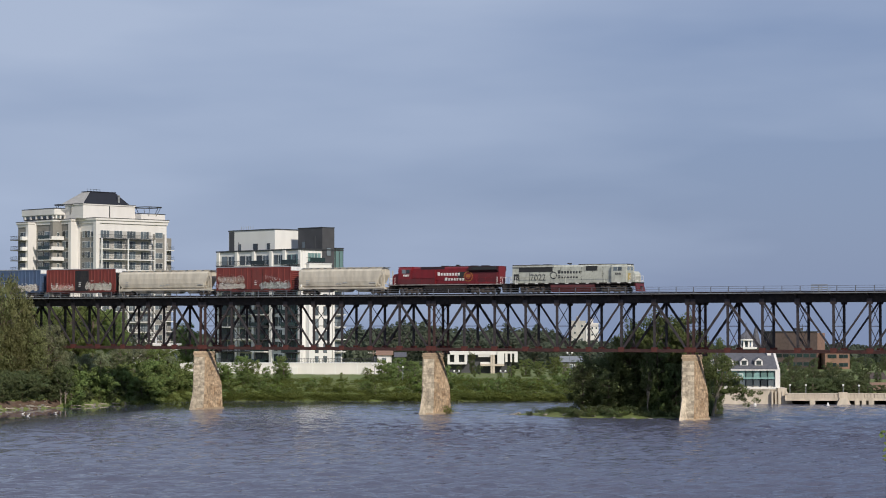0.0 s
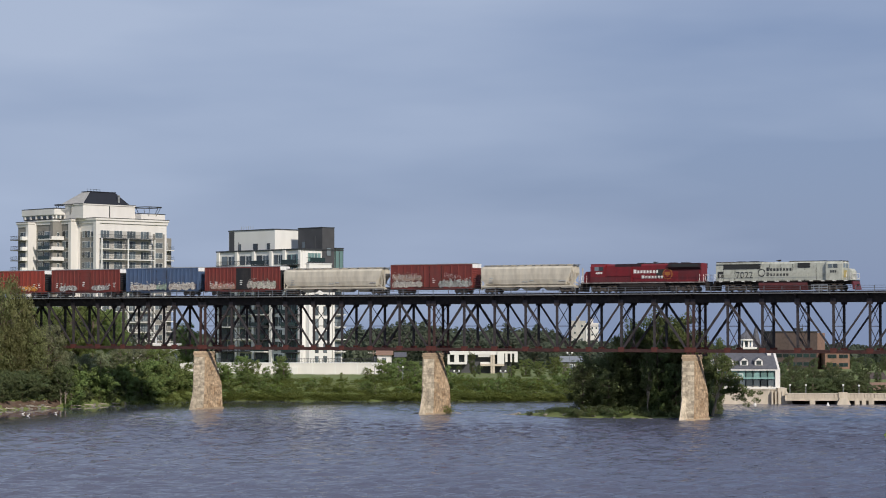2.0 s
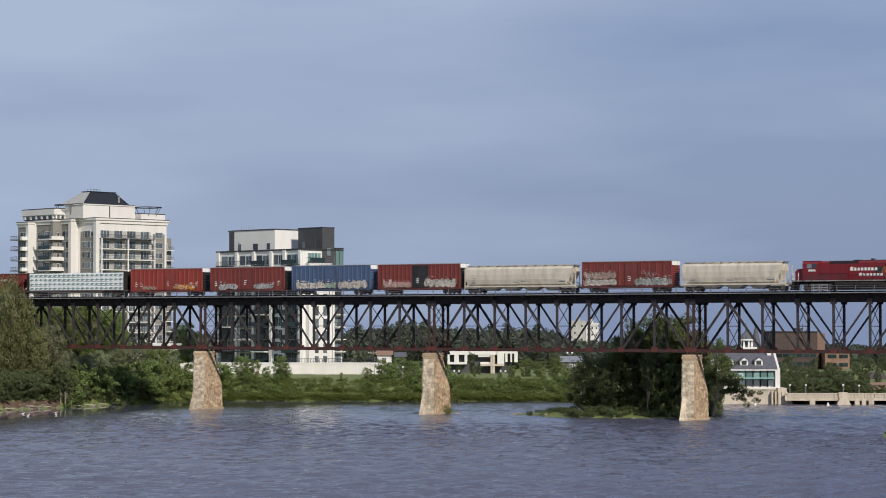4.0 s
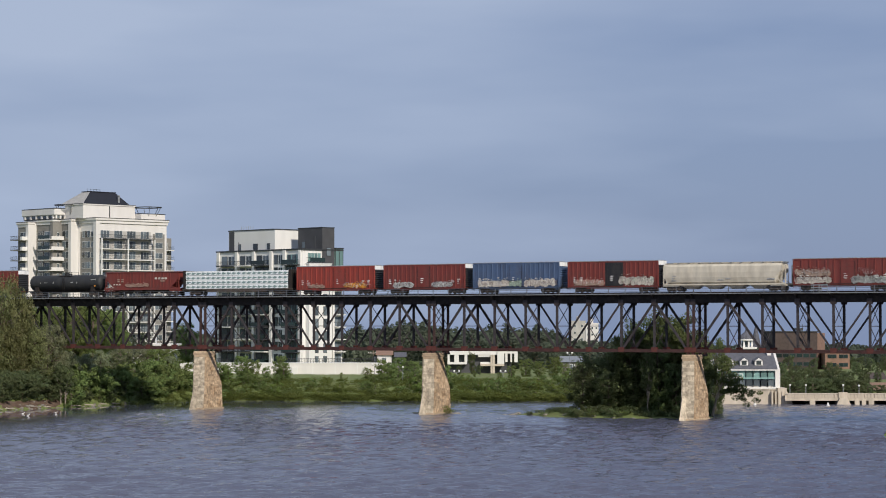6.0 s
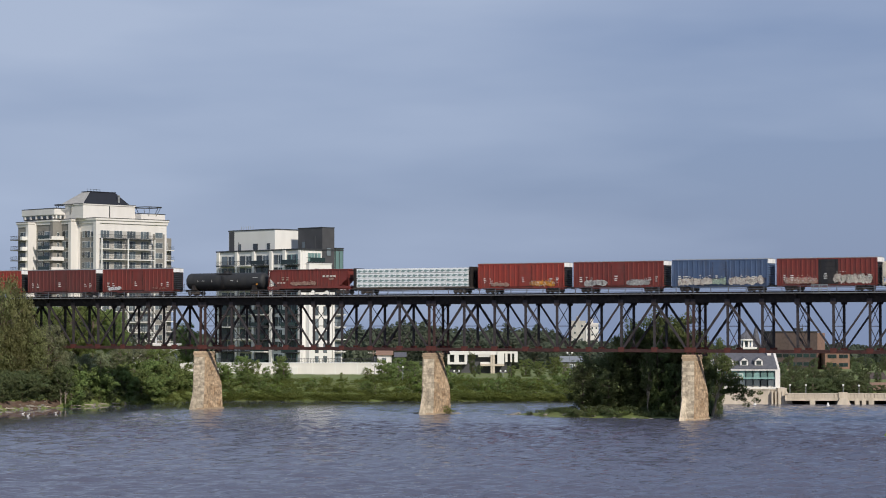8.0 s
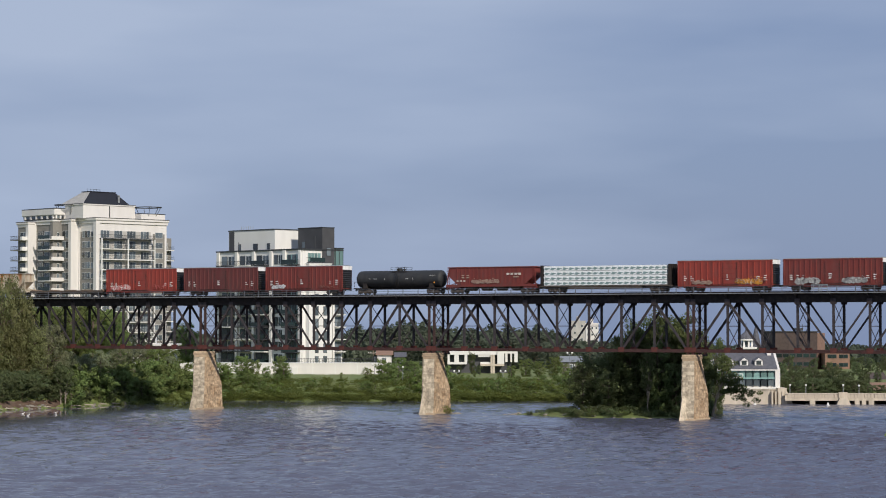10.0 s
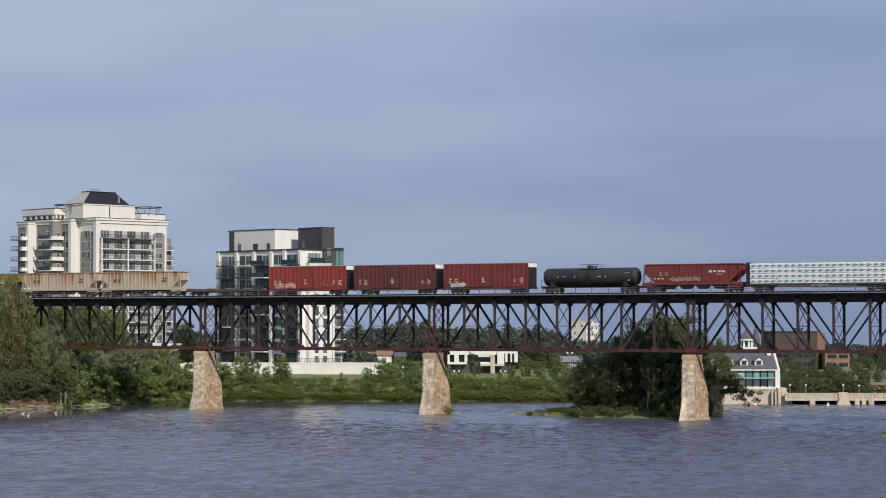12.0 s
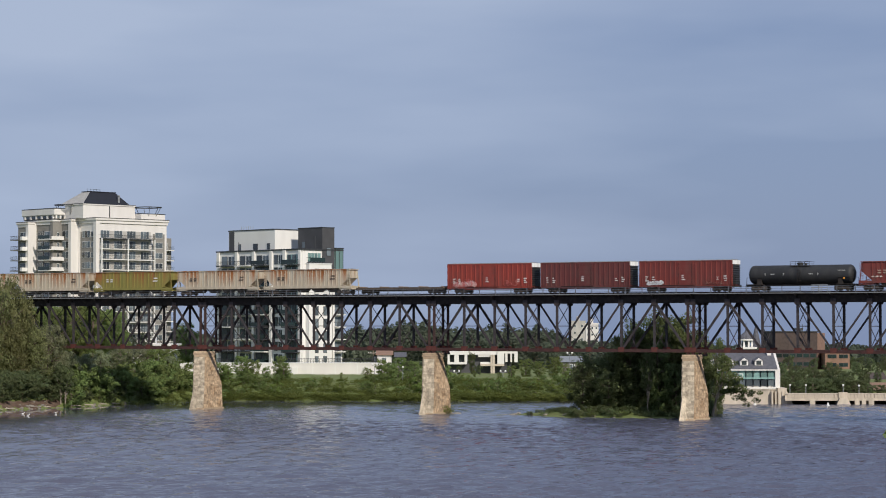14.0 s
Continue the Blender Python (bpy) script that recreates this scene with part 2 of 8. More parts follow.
def water_mat():
    m = bpy.data.materials.new("river_water")
    m.use_nodes = True
    nt = m.node_tree
    b = nt.nodes["Principled BSDF"]
    b.inputs["Base Color"].default_value = (0.086, 0.089, 0.128, 1)
    b.inputs["Roughness"].default_value = 0.17
    b.inputs["IOR"].default_value = 1.33
    tc = nt.nodes.new("ShaderNodeTexCoord")
    mp = nt.nodes.new("ShaderNodeMapping")
    mp.inputs["Scale"].default_value = (1.1, 1.0, 1.0)
    mp.inputs["Rotation"].default_value = (0, 0, radians(12))
    nt.links.new(tc.outputs["Object"], mp.inputs["Vector"])
    n1 = nt.nodes.new("ShaderNodeTexNoise")
    n1.inputs["Scale"].default_value = 1.15
    n1.inputs["Detail"].default_value = 4
    n1.inputs["Roughness"].default_value = 0.6
    nt.links.new(mp.outputs["Vector"], n1.inputs["Vector"])
    # wind patches: calm and ruffled stretches
    mp2 = nt.nodes.new("ShaderNodeMapping")
    mp2.inputs["Scale"].default_value = (0.012, 0.035, 1)
    nt.links.new(tc.outputs["Object"], mp2.inputs["Vector"])
    n2 = nt.nodes.new("ShaderNodeTexNoise")
    n2.inputs["Scale"].default_value = 1.0
    n2.inputs["Detail"].default_value = 3
    nt.links.new(mp2.outputs["Vector"], n2.inputs["Vector"])
    r = nt.nodes.new("ShaderNodeMapRange")
    r.inputs["From Min"].default_value, r.inputs["From Max"].default_value = 0.3, 0.7
    r.inputs["To Min"].default_value, r.inputs["To Max"].default_value = 0.75, 1.0
    nt.links.new(n2.outputs["Fac"], r.inputs["Value"])
    bp = nt.nodes.new("ShaderNodeBump")
    bp.inputs["Distance"].default_value = 0.34
    # shelter near the banks: the ripples die down
    lee = nt.nodes.new("ShaderNodeAttribute")
    lee.attribute_name = "ruffle"
    mul = nt.nodes.new("ShaderNodeMath")
    mul.operation = "MULTIPLY"
    nt.links.new(lee.outputs["Fac"], mul.inputs[0])
    rg = nt.nodes.new("ShaderNodeMapRange")
    rg.inputs["To Min"].default_value, rg.inputs["To Max"].default_value = 0.03, 0.055
    nt.links.new(lee.outputs["Fac"], rg.inputs["Value"])
    nt.links.new(rg.outputs["Result"], b.inputs["Roughness"])
    nt.links.new(r.outputs["Result"], mul.inputs[1])
    nt.links.new(mul.outputs["Value"], bp.inputs["Strength"])
    nt.links.new(n1.outputs["Fac"], bp.inputs["Height"])
    nt.links.new(bp.outputs["Normal"], b.inputs["Normal"])
    return m


M_WATER = water_mat()


# ---------- building helpers ----------
def box(bm, x0, x1, y0, y1, z0, z1, m=None):
    r = bmesh.ops.create_cube(bm, size=1.0, matrix=Matrix.Translation(((x0 + x1) / 2, (y0 + y1) / 2, (z0 + z1) / 2))
                              @ Matrix.Diagonal((x1 - x0, y1 - y0, z1 - z0, 1)))
    if m is not None:
        bmesh.ops.transform(bm, matrix=m, verts=r["verts"])
    return r["verts"]


def prism(bm, pts, axis, a, b):
    """Extrudes a polygon given in the plane across axis from a to b along it."""
    def put(p, c):
        return {"x": (c, p[0], p[1]), "y": (p[0], c, p[1]), "z": (p[0], p[1], c)}[axis]
    v0 = [bm.verts.new(put(p, a)) for p in pts]
    v1 = [bm.verts.new(put(p, b)) for p in pts]
    n = len(pts)
    fs = [bm.faces.new(v0), bm.faces.new(v1)]
    for i in range(n):
        fs.append(bm.faces.new((v0[i], v0[(i + 1) % n], v1[(i + 1) % n], v1[i])))
    return v0 + v1


def bar(bm, a, b, wide, high=None):
    """A straight bar of rectangular section from a to b."""
    a, b = Vector(a), Vector(b)
    high = high or wide
    d = b - a
    q = d.to_track_quat("X", "Z").to_matrix().to_4x4()
    bmesh.ops.create_cube(bm, size=1.0, matrix=Matrix.Translation((a + b) / 2) @ q @ Matrix.Diagonal((d.length, wide, high, 1)))


def tube(bm, a, b, r, r2=None, seg=10):
    a, b = Vector(a), Vector(b)
    d = b - a
    q = d.to_track_quat("Z", "Y").to_matrix().to_4x4()
    bmesh.ops.create_cone(bm, cap_ends=True, segments=seg, radius1=r, radius2=r if r2 is None else r2, depth=d.length,
                          matrix=Matrix.Translation((a + b) / 2) @ q)


def mesh_of(name, bm, material):
    bmesh.ops.recalc_face_normals(bm, faces=bm.faces)
    me = bpy.data.meshes.new(name)
    bm.to_mesh(me)
    bm.free()
    for one in material if isinstance(material, (list, tuple)) else [material]:
        me.materials.append(one)
    return me


def part(name, bm, material, parent, label=""):
    me = mesh_of(name, bm, material) if isinstance(bm, bmesh.types.BMesh) else bm
    ob = new(name, me)
    ob.parent = parent
    if label:
        ob["label"] = label
    return ob


def thing(name, label, category, group="", kind="", m=None):
    ob = new(name)
    tagged(ob, label, category, group, kind)
    if m is not None:
        ob.matrix_basis = m
    return ob


def cubes(*boxes):
    bm = bmesh.new()
    for b in boxes:
        box(bm, *b)
    return bm


# ---------- ground and water ----------
def shore(x):
    """Distance of the far shoreline from the camera, by sideways place."""
    keys = [(-400, 300), (-120, 352), (-86, 372), (-77, 394), (-66, 412), (-58, 428), (-48, 444), (-20, 443), (20, 442),
            (48, 440), (54, 438), (66, 437), (90, 436), (160, 430), (400, 400)]
    return float(np.interp(x, [k[0] for k in keys], [k[1] for k in keys]))


def island(x, y, *_):
    """Height of the wooded island, a long low mound that narrows to a spit."""
    cx, cy = 29.0, 370.5
    a = -0.36
    u = (x - cx) * math.cos(a) + (y - cy) * math.sin(a)
    v = -(x - cx) * math.sin(a) + (y - cy) * math.cos(a)
    wide = 9.0 if u > -9 else max(0.8, 9.0 + (u + 9) * 0.72)
    r = math.hypot(u / (19.5 if u < 0 else 15.5), v / wide)
    return min(1.1, 1.6 * (1 - r)) if r < 2.4 else -9


def ground_z(x, y):
    s = shore(x)
    # low island under the bridge
    isl = island(x, y)
    if isl > -2.4 and y < s:
        return isl
    if y > 230:
        d = y - s
        if d < 0:
            return max(-2.5, d * 0.18)
        left = 1.0 / (1.0 + math.exp(max(-30, min(30, (x + 52) / 6.0))))
        rise = np.interp(d, [0, 3, 16, 30, 60, 200, 600, 1500, 5000], [0, 1.0, 3.0, 3.6, 3.8, 4.0, 2.0, -9.0, -45.0])
        rise_l = np.interp(d, [0, 2, 6, 20, 60, 200, 600, 1500, 5000], [0, 0.9, 2.5, 4.2, 5, 4.6, 2.0, -9.0, -45.0])
        return float(rise * (1 - left) + rise_l * left) + 0.25 * noise.noise((x * 0.15, y * 0.15, 0)) * min(1, d / 5)
    near = 95.0
    d = near - y
    if d < 0:
        return max(-2.5, d * 0.2)
    return float(np.interp(d, [0, 20, 60, 90, 95, 400, 5000], [0, 3, 9, 12.8, 13.2, 14, 20]))


def build_ground():
    xs = sorted(set([-4600, -3000, -2000, -1300, -900, -600, -450, -350, -280, -220, -180, -150, -130] + list(range(-116, 118, 2))
                    + [130, 150, 180, 220, 280, 350, 450, 600, 900, 1300, 2000, 3000, 4600]))
    ys = sorted(set([-4600, -2500, -1200, -600, -300, -150, -60, -20, 0, 5, 20, 35, 55, 75, 90, 100, 120, 160, 230]
                    + list(range(300, 350, 10)) + list(range(350, 480, 2)) + list(range(480, 560, 10))
                    + [600, 660, 740, 850, 1000, 1200, 1500, 2000, 2800, 3600, 4700]))
    verts = [(x, y, ground_z(x, y)) for y in ys for x in xs]
    n = len(xs)
    faces = [(j * n + i, j * n + i + 1, (j + 1) * n + i + 1, (j + 1) * n + i) for j in range(len(ys) - 1) for i in range(n - 1)]
    me = bpy.data.meshes.new("ground")
    me.from_pydata(verts, [], faces)
    me.materials.append(M_GROUND)
    for p in me.polygons:
        p.use_smooth = True
    return tagged(new("ground", me), "grassy earth riverbanks and town land under trees", "ground", kind="structure")


def build_water():
    """River surface: wind ripples as relief, calmer towards the far shore; flat past the open reach."""
    rng = np.random.default_rng(4)
    xs = np.concatenate(([-700, -400, -220, -140], np.arange(-112, 112.1, 0.75), [140, 220, 400, 700])).astype(float)
    ys, y = [20.0, 60.0, 120.0, 160.0], 178.0
    while y < 452:
        ys.append(y)
        y += 0.30 + (y - 178) * 0.0022
    ys = np.array(ys + [470.0, 520.0, 640.0])
    X, Y = np.meshgrid(xs, ys)
    Z = np.zeros_like(X)
    for _ in range(90):
        wl = rng.uniform(1.2, 2.8)
        a = rng.normal(radians(84), 0.30)
        k = 2 * math.pi / wl
        ph = rng.uniform(0, 6.28)
        amp = 0.0068 * wl ** 0.9
        Z += amp * np.sin(k * (X * math.cos(a) + Y * math.sin(a)) + ph + 0.6 * np.sin(X * 0.05 + ph) )
    gust = 0.86 + 0.24 * np.sin(X * 0.021 + 1.0 + 0.6 * np.sin(Y * 0.03)) * np.sin(Y * 0.043 + X * 0.011)
    bank = np.array([shore(v) for v in xs])[None, :]
    # the left bank lies in the lee; elsewhere the wind reaches the shore
    side = [-95, -74, -62, -52, -35, -15, 15, 60]
    lee = np.interp(xs, side, [74, 62, 36, 24, 14, 9, 1, 0.5])[None, :]
    reach = np.interp(xs, side, [90, 80, 60, 48, 38, 28, 14, 8])[None, :]
    ruffle = np.clip((bank - lee - Y) / reach, 0.025, 1.0) ** 1.3
    ruffle = ruffle * np.interp(Y, [180, 290, 420], [1.0, 0.9, 0.7]) * np.interp(X, [-20, 20, 50], [1.0, 1.1, 1.4])
    edge = np.clip((112 - np.abs(X)) / 20, 0, 1) * np.clip((Y - 176) / 8, 0, 1)
    Z *= gust * ruffle * edge * np.interp(Y, [180, 330, 420], [1.35, 0.9, 0.6])
    n = len(xs)
    idx = np.arange(len(ys) * n).reshape(len(ys), n)
    faces = np.stack([idx[:-1, :-1], idx[:-1, 1:], idx[1:, 1:], idx[1:, :-1]], -1).reshape(-1, 4)
    me = bpy.data.meshes.new("water")
    me.from_pydata(np.stack([X, Y - 300, Z], -1).reshape(-1, 3).tolist(), [], faces.tolist())
    me.polygons.foreach_set("use_smooth", [True] * len(me.polygons))
    me.materials.append(M_WATER)
    at_r = me.attributes.new("ruffle", "FLOAT", "POINT")
    at_r.data.foreach_set("value", ruffle.astype(np.float32).ravel())
    ob = new("water", me)
    ob.matrix_basis = pose(0, 300, 0)
    return tagged(ob, "slate blue river water ruffled by small wind waves", "river", kind="structure")


build_ground()
water = build_water()

# ---------- the railway bridge ----------
# along the bridge: local x (station), local y away from the camera, z up from the water
BRIDGE = Matrix.Translation((-1.872, 377.48, 0)) @ pose(0, 0, 0, 0, 0, -30.06)
PANEL, GAP, TRUSS_W = 5.7264, 0.9693, 4.5815
SPAN = 8 * PANEL + GAP
Z_BOT, Z_TOP, Z_DECK, Z_RAIL = 10.75, 18.55, 19.70, 20.0
TRACK_Y = TRUSS_W / 2
SPANS = range(-3, 4)


def post_mesh(material):
    """Built-up post: two channels joined by lacing bars."""
    bm = bmesh.new()
    h = Z_TOP - Z_BOT
    for y in (-0.14, 0.14):
        box(bm, -0.16, 0.16, y - 0.035, y + 0.035, 0, h)
    n = 16
    for i in range(n):
        z0, z1 = i * h / n, (i + 1) * h / n
        y0 = 0.15 if i % 2 else -0.15
        for x in (-0.17, 0.17):
            bar(bm, (x, y0, z0), (x, -y0, z1), 0.02, 0.07)
    return mesh_of("vertical_post", bm, material)


def diagonal_mesh(heavy):
    bm = bmesh.new()
    run, h = PANEL, Z_TOP - Z_BOT
    n = Vector((h, 0, -run)).normalized()
    w = 0.19 if heavy else 0.13
    if heavy:
        bar(bm, (0, -0.14, 0), (run, -0.14, h), 0.06, 0.31)
        bar(bm, (0, 0.14, 0), (run, 0.14, h), 0.06, 0.31)
        k = 18
        for i in range(k):
            a, b = i / k, (i + 1) / k
            s = 1 if i % 2 else -1
            for o in (-0.145, 0.145):
                bar(bm, (run * a + n.x * o, 0.13 * s, h * a + n.z * o), (run * b + n.x * o, -0.13 * s, h * b + n.z * o), 0.06, 0.02)
    else:
        for y in (-0.12, 0.12):
            bar(bm, (0, y, 0), (run, y, h), 0.05, 0.24)
    return mesh_of("diagonal", bm, M_STEEL)


def build_bridge():
    br = thing("railway_bridge", "dark steel deck truss railway bridge with rusty lower chords", "bridge", m=BRIDGE)
    post, post_end, dia_h, dia_l = post_mesh(M_STEEL), post_mesh(M_PIERPOST), diagonal_mesh(True), diagonal_mesh(False)

    def place(name, me, m):
        ob = new(name, me)
        ob.parent = br
        ob.matrix_basis = m
        return ob

    # shared pieces
    g_low = mesh_of("gusset_plate", cubes((-0.50, 0.50, -0.26, -0.225, -0.20, 0.58), (-0.50, 0.50, 0.225, 0.26, -0.20, 0.58)), M_GUSSET)
    bm = bmesh.new()
    for y in (-0.29, 0.25):
        prism(bm, [(-0.40, 0.62), (0.40, 0.62), (0.44, -0.35), (0.32, -0.62), (-0.32, -0.62), (-0.44, -0.35)], "y", y, y + 0.04)
    g_top = mesh_of("gusset_plate", bm, M_STEEL)
    bm = bmesh.new()
    h = Z_TOP - Z_BOT
    W = TRUSS_W
    for z0, z1 in ((0.3, h * 0.5), (h * 0.5, h - 0.3)):
        bar(bm, (0, 0, z0), (0, W, z1), 0.09, 0.09)
        bar(bm, (0, W, z0), (0, 0, z1), 0.09, 0.09)
    bar(bm, (0, 0, h * 0.5), (0, W, h * 0.5), 0.10, 0.12)
    bar(bm, (0, 0, h - 0.15), (0, W, h - 0.15), 0.2, 0.3)
    bar(bm, (0, 0, 0.15), (0, W, 0.15), 0.16, 0.2)
    sway = mesh_of("sway_frame", bm, M_STEEL)
    bm = bmesh.new()
    bar(bm, (0, 0, 0.1), (PANEL, W, 0.1), 0.12, 0.1)
    bar(bm, (0, W, 0.1), (PANEL, 0, 0.1), 0.12, 0.1)
    lateral = mesh_of("lateral_brace", bm, M_RUST)
    floor_beam = mesh_of("floor_beam", cubes((-0.18, 0.18, -0.25, W + 0.25, Z_TOP - 0.05, Z_DECK - 0.35)), M_BLACK)
    # outrigger that carries the walkway, tapering outward
    bm = bmesh.new()
    prism(bm, [(0, 0.0), (0, -0.75), (-1.15, -0.18), (-1.15, 0.0)], "x", -0.06, 0.06)
    outrigger = mesh_of("walkway_bracket", bm, M_BLACK)

    for k in SPANS:
        s0 = k * SPAN + GAP / 2
        L = 8 * PANEL
        for y in (0, W):
            part("top_chord", cubes((s0 - 0.1, s0 + L + 0.1, y - 0.24, y + 0.24, Z_TOP - 0.25, Z_TOP + 0.3)), M_BLACK, br)
            part("bottom_chord", cubes((s0 - 0.2, s0 + L + 0.2, y - 0.22, y - 0.12, Z_BOT - 0.22, Z_BOT + 0.26),
                                       (s0 - 0.2, s0 + L + 0.2, y + 0.12, y + 0.22, Z_BOT - 0.22, Z_BOT + 0.26),
                                       (s0 - 0.2, s0 + L + 0.2, y - 0.12, y + 0.12, Z_BOT + 0.20, Z_BOT + 0.24)), M_RUST, br,
                 "rust red riveted lower chord")
            for i in range(9):
                s = s0 + i * PANEL
                place("vertical_post", post_end if i in (0, 8) else post, pose(s, y, Z_BOT))
                place("gusset_plate", g_low, pose(s, y, Z_BOT))
                place("gusset_plate", g_top, pose(s, y, Z_TOP))
            for i in range(8):
                up_right = i in (0, 4, 5, 6)
                me = dia_h if i in (0, 1, 6, 7) else dia_l
                s = s0 + i * PANEL
                place("diagonal", me, pose(s, y, Z_BOT) if up_right else pose(s + PANEL, y, Z_BOT) @ pose(0, 0, 0, 0, 0, 180))
        for i in range(9):
            s = s0 + i * PANEL
            place("sway_frame", sway, pose(s, 0, Z_BOT))
            place("floor_beam", floor_beam, pose(s, 0, 0))
            place("walkway_bracket", outrigger, pose(s, -0.24, Z_DECK - 0.08))
            if i < 8:
                place("lateral_brace", lateral, pose(s, 0, Z_BOT))
    a, b = SPANS[0] * SPAN, (SPANS[-1] + 1) * SPAN
    # stringers under the ties
    for y in (0.35, TRACK_Y - 0.85, TRACK_Y + 0.85, W - 0.35):
        part("stringer", cubes((a, b, y - 0.14, y + 0.14, Z_TOP + 0.1, Z_DECK - 0.24)), M_BLACK, br)
    # walkway on the near side, with a steel fascia
    part("walkway", cubes((a, b, -1.25, -0.30, Z_DECK - 0.08, Z_DECK)), M_WALKWAY, br, "grey weathered plank walkway")
    part("fascia", cubes((a, b, -1.32, -1.26, Z_DECK - 0.05, Z_DECK + 0.05)), M_RAILING, br)
    part("deck_edge_girder", cubes((a, b, -0.30, -0.26, Z_TOP + 0.30, Z_DECK - 0.10)), M_BLACK, br)
    # ties: many small timbers in one part
    verts, faces = [], []
    n = int((b - a) / 0.55)
    for i in range(n):
        s = a + 0.3 + i * 0.55
        base = len(verts)
        verts += [(s + dx, y, z) for dx in (-0.11, 0.11) for y in (-0.15, W + 0.15) for z in (Z_DECK - 0.24, Z_DECK + 0.01)]
        faces += [tuple(base + q for q in f) for f in ((0, 1, 3, 2), (4, 6, 7, 5), (0, 4, 5, 1), (2, 3, 7, 6), (1, 5, 7, 3), (0, 2, 6, 4))]
    me = bpy.data.meshes.new("ties")
    me.from_pydata(verts, [], faces)
    me.materials.append(M_TIE)
    tagged(part("ties", me, None, br), kind="stuff")
    for y in (TRACK_Y - 0.7525, TRACK_Y + 0.7525):
        part("rail", cubes((a, b, y - 0.035, y + 0.035, Z_RAIL - 0.04, Z_RAIL), (a, b, y - 0.01, y + 0.01, Z_RAIL - 0.16, Z_RAIL - 0.04),
                           (a, b, y - 0.07, y + 0.07, Z_RAIL - 0.29, Z_RAIL - 0.16)), M_BLACK, br)
    for y in (TRACK_Y - 0.45, TRACK_Y + 0.45):
        part("guard_rail", cubes((a, b, y - 0.03, y + 0.03, Z_DECK + 0.01, Z_RAIL - 0.05)), M_BLACK, br)
    # railing of the walkway
    rp = mesh_of("railing_post", cubes((-0.05, 0.05, -0.05, 0.05, 0, 1.08)), M_DECKRAIL)
    s = a + 1.0
    while s < b:
        place("railing_post", rp, pose(s, -1.22, Z_DECK))
        s += SPAN / 16
    for z in (0.38, 0.72, 1.06):
        part("handrail", cubes((a, b, -1.25, -1.19, Z_DECK + z - 0.025, Z_DECK + z + 0.025)), M_DECKRAIL, br)
    # refuge cage off the walkway
    bm = bmesh.new()
    s = 67.5
    box(bm, s, s + 2.6, -2.3, -1.3, Z_DECK - 0.1, Z_DECK)
    for x in (s, s + 1.3, s + 2.6):
        for y in (-2.28, -1.3):
            box(bm, x - 0.03, x + 0.03, y - 0.03, y + 0.03, Z_DECK, Z_DECK + 1.15)
    for z in (0.4, 0.75, 1.15):
        box(bm, s, s + 2.6, -2.3, -2.25, Z_DECK + z - 0.07, Z_DECK + z + 0.07)
    part("refuge_platform", bm, M_RAILING, br, "small grey steel refuge platform with railing")
    return br


build_bridge()


# ---------- stone piers ----------
def pier_plan(z):
    """Plan of a pier at height z: a thin wall with a chamfered nose, the far end sloping back."""
    h = float(np.interp(z, [0, 10.0], [0.92, 0.78]))
    near = float(np.interp(z, [0, 3.4, 10.0], [-2.2, -1.75, -1.55]))
    far = float(np.interp(z, [0, 4.2, 10.0], [4.65, 4.45, 1.95]))
    return [(-h, near + 0.05), (-h + 0.14, near), (h, near + 1.05), (h, far), (-h, far)]


def stone_block(rng, lx, ly, lz, material):
    """Rough-faced block with worn edges."""
    bm = bmesh.new()
    box(bm, -lx / 2, lx / 2, -ly / 2, ly / 2, -lz / 2, lz / 2)
    bmesh.ops.bevel(bm, geom=bm.edges[:], offset=0.014, segments=1, affect="EDGES")
    for v in bm.verts:
        v.co += Vector((rng.uniform(-1, 1), rng.uniform(-1.6, 1.6), rng.uniform(-1, 1))) * 0.016
    return mesh_of("stone", bm, material)


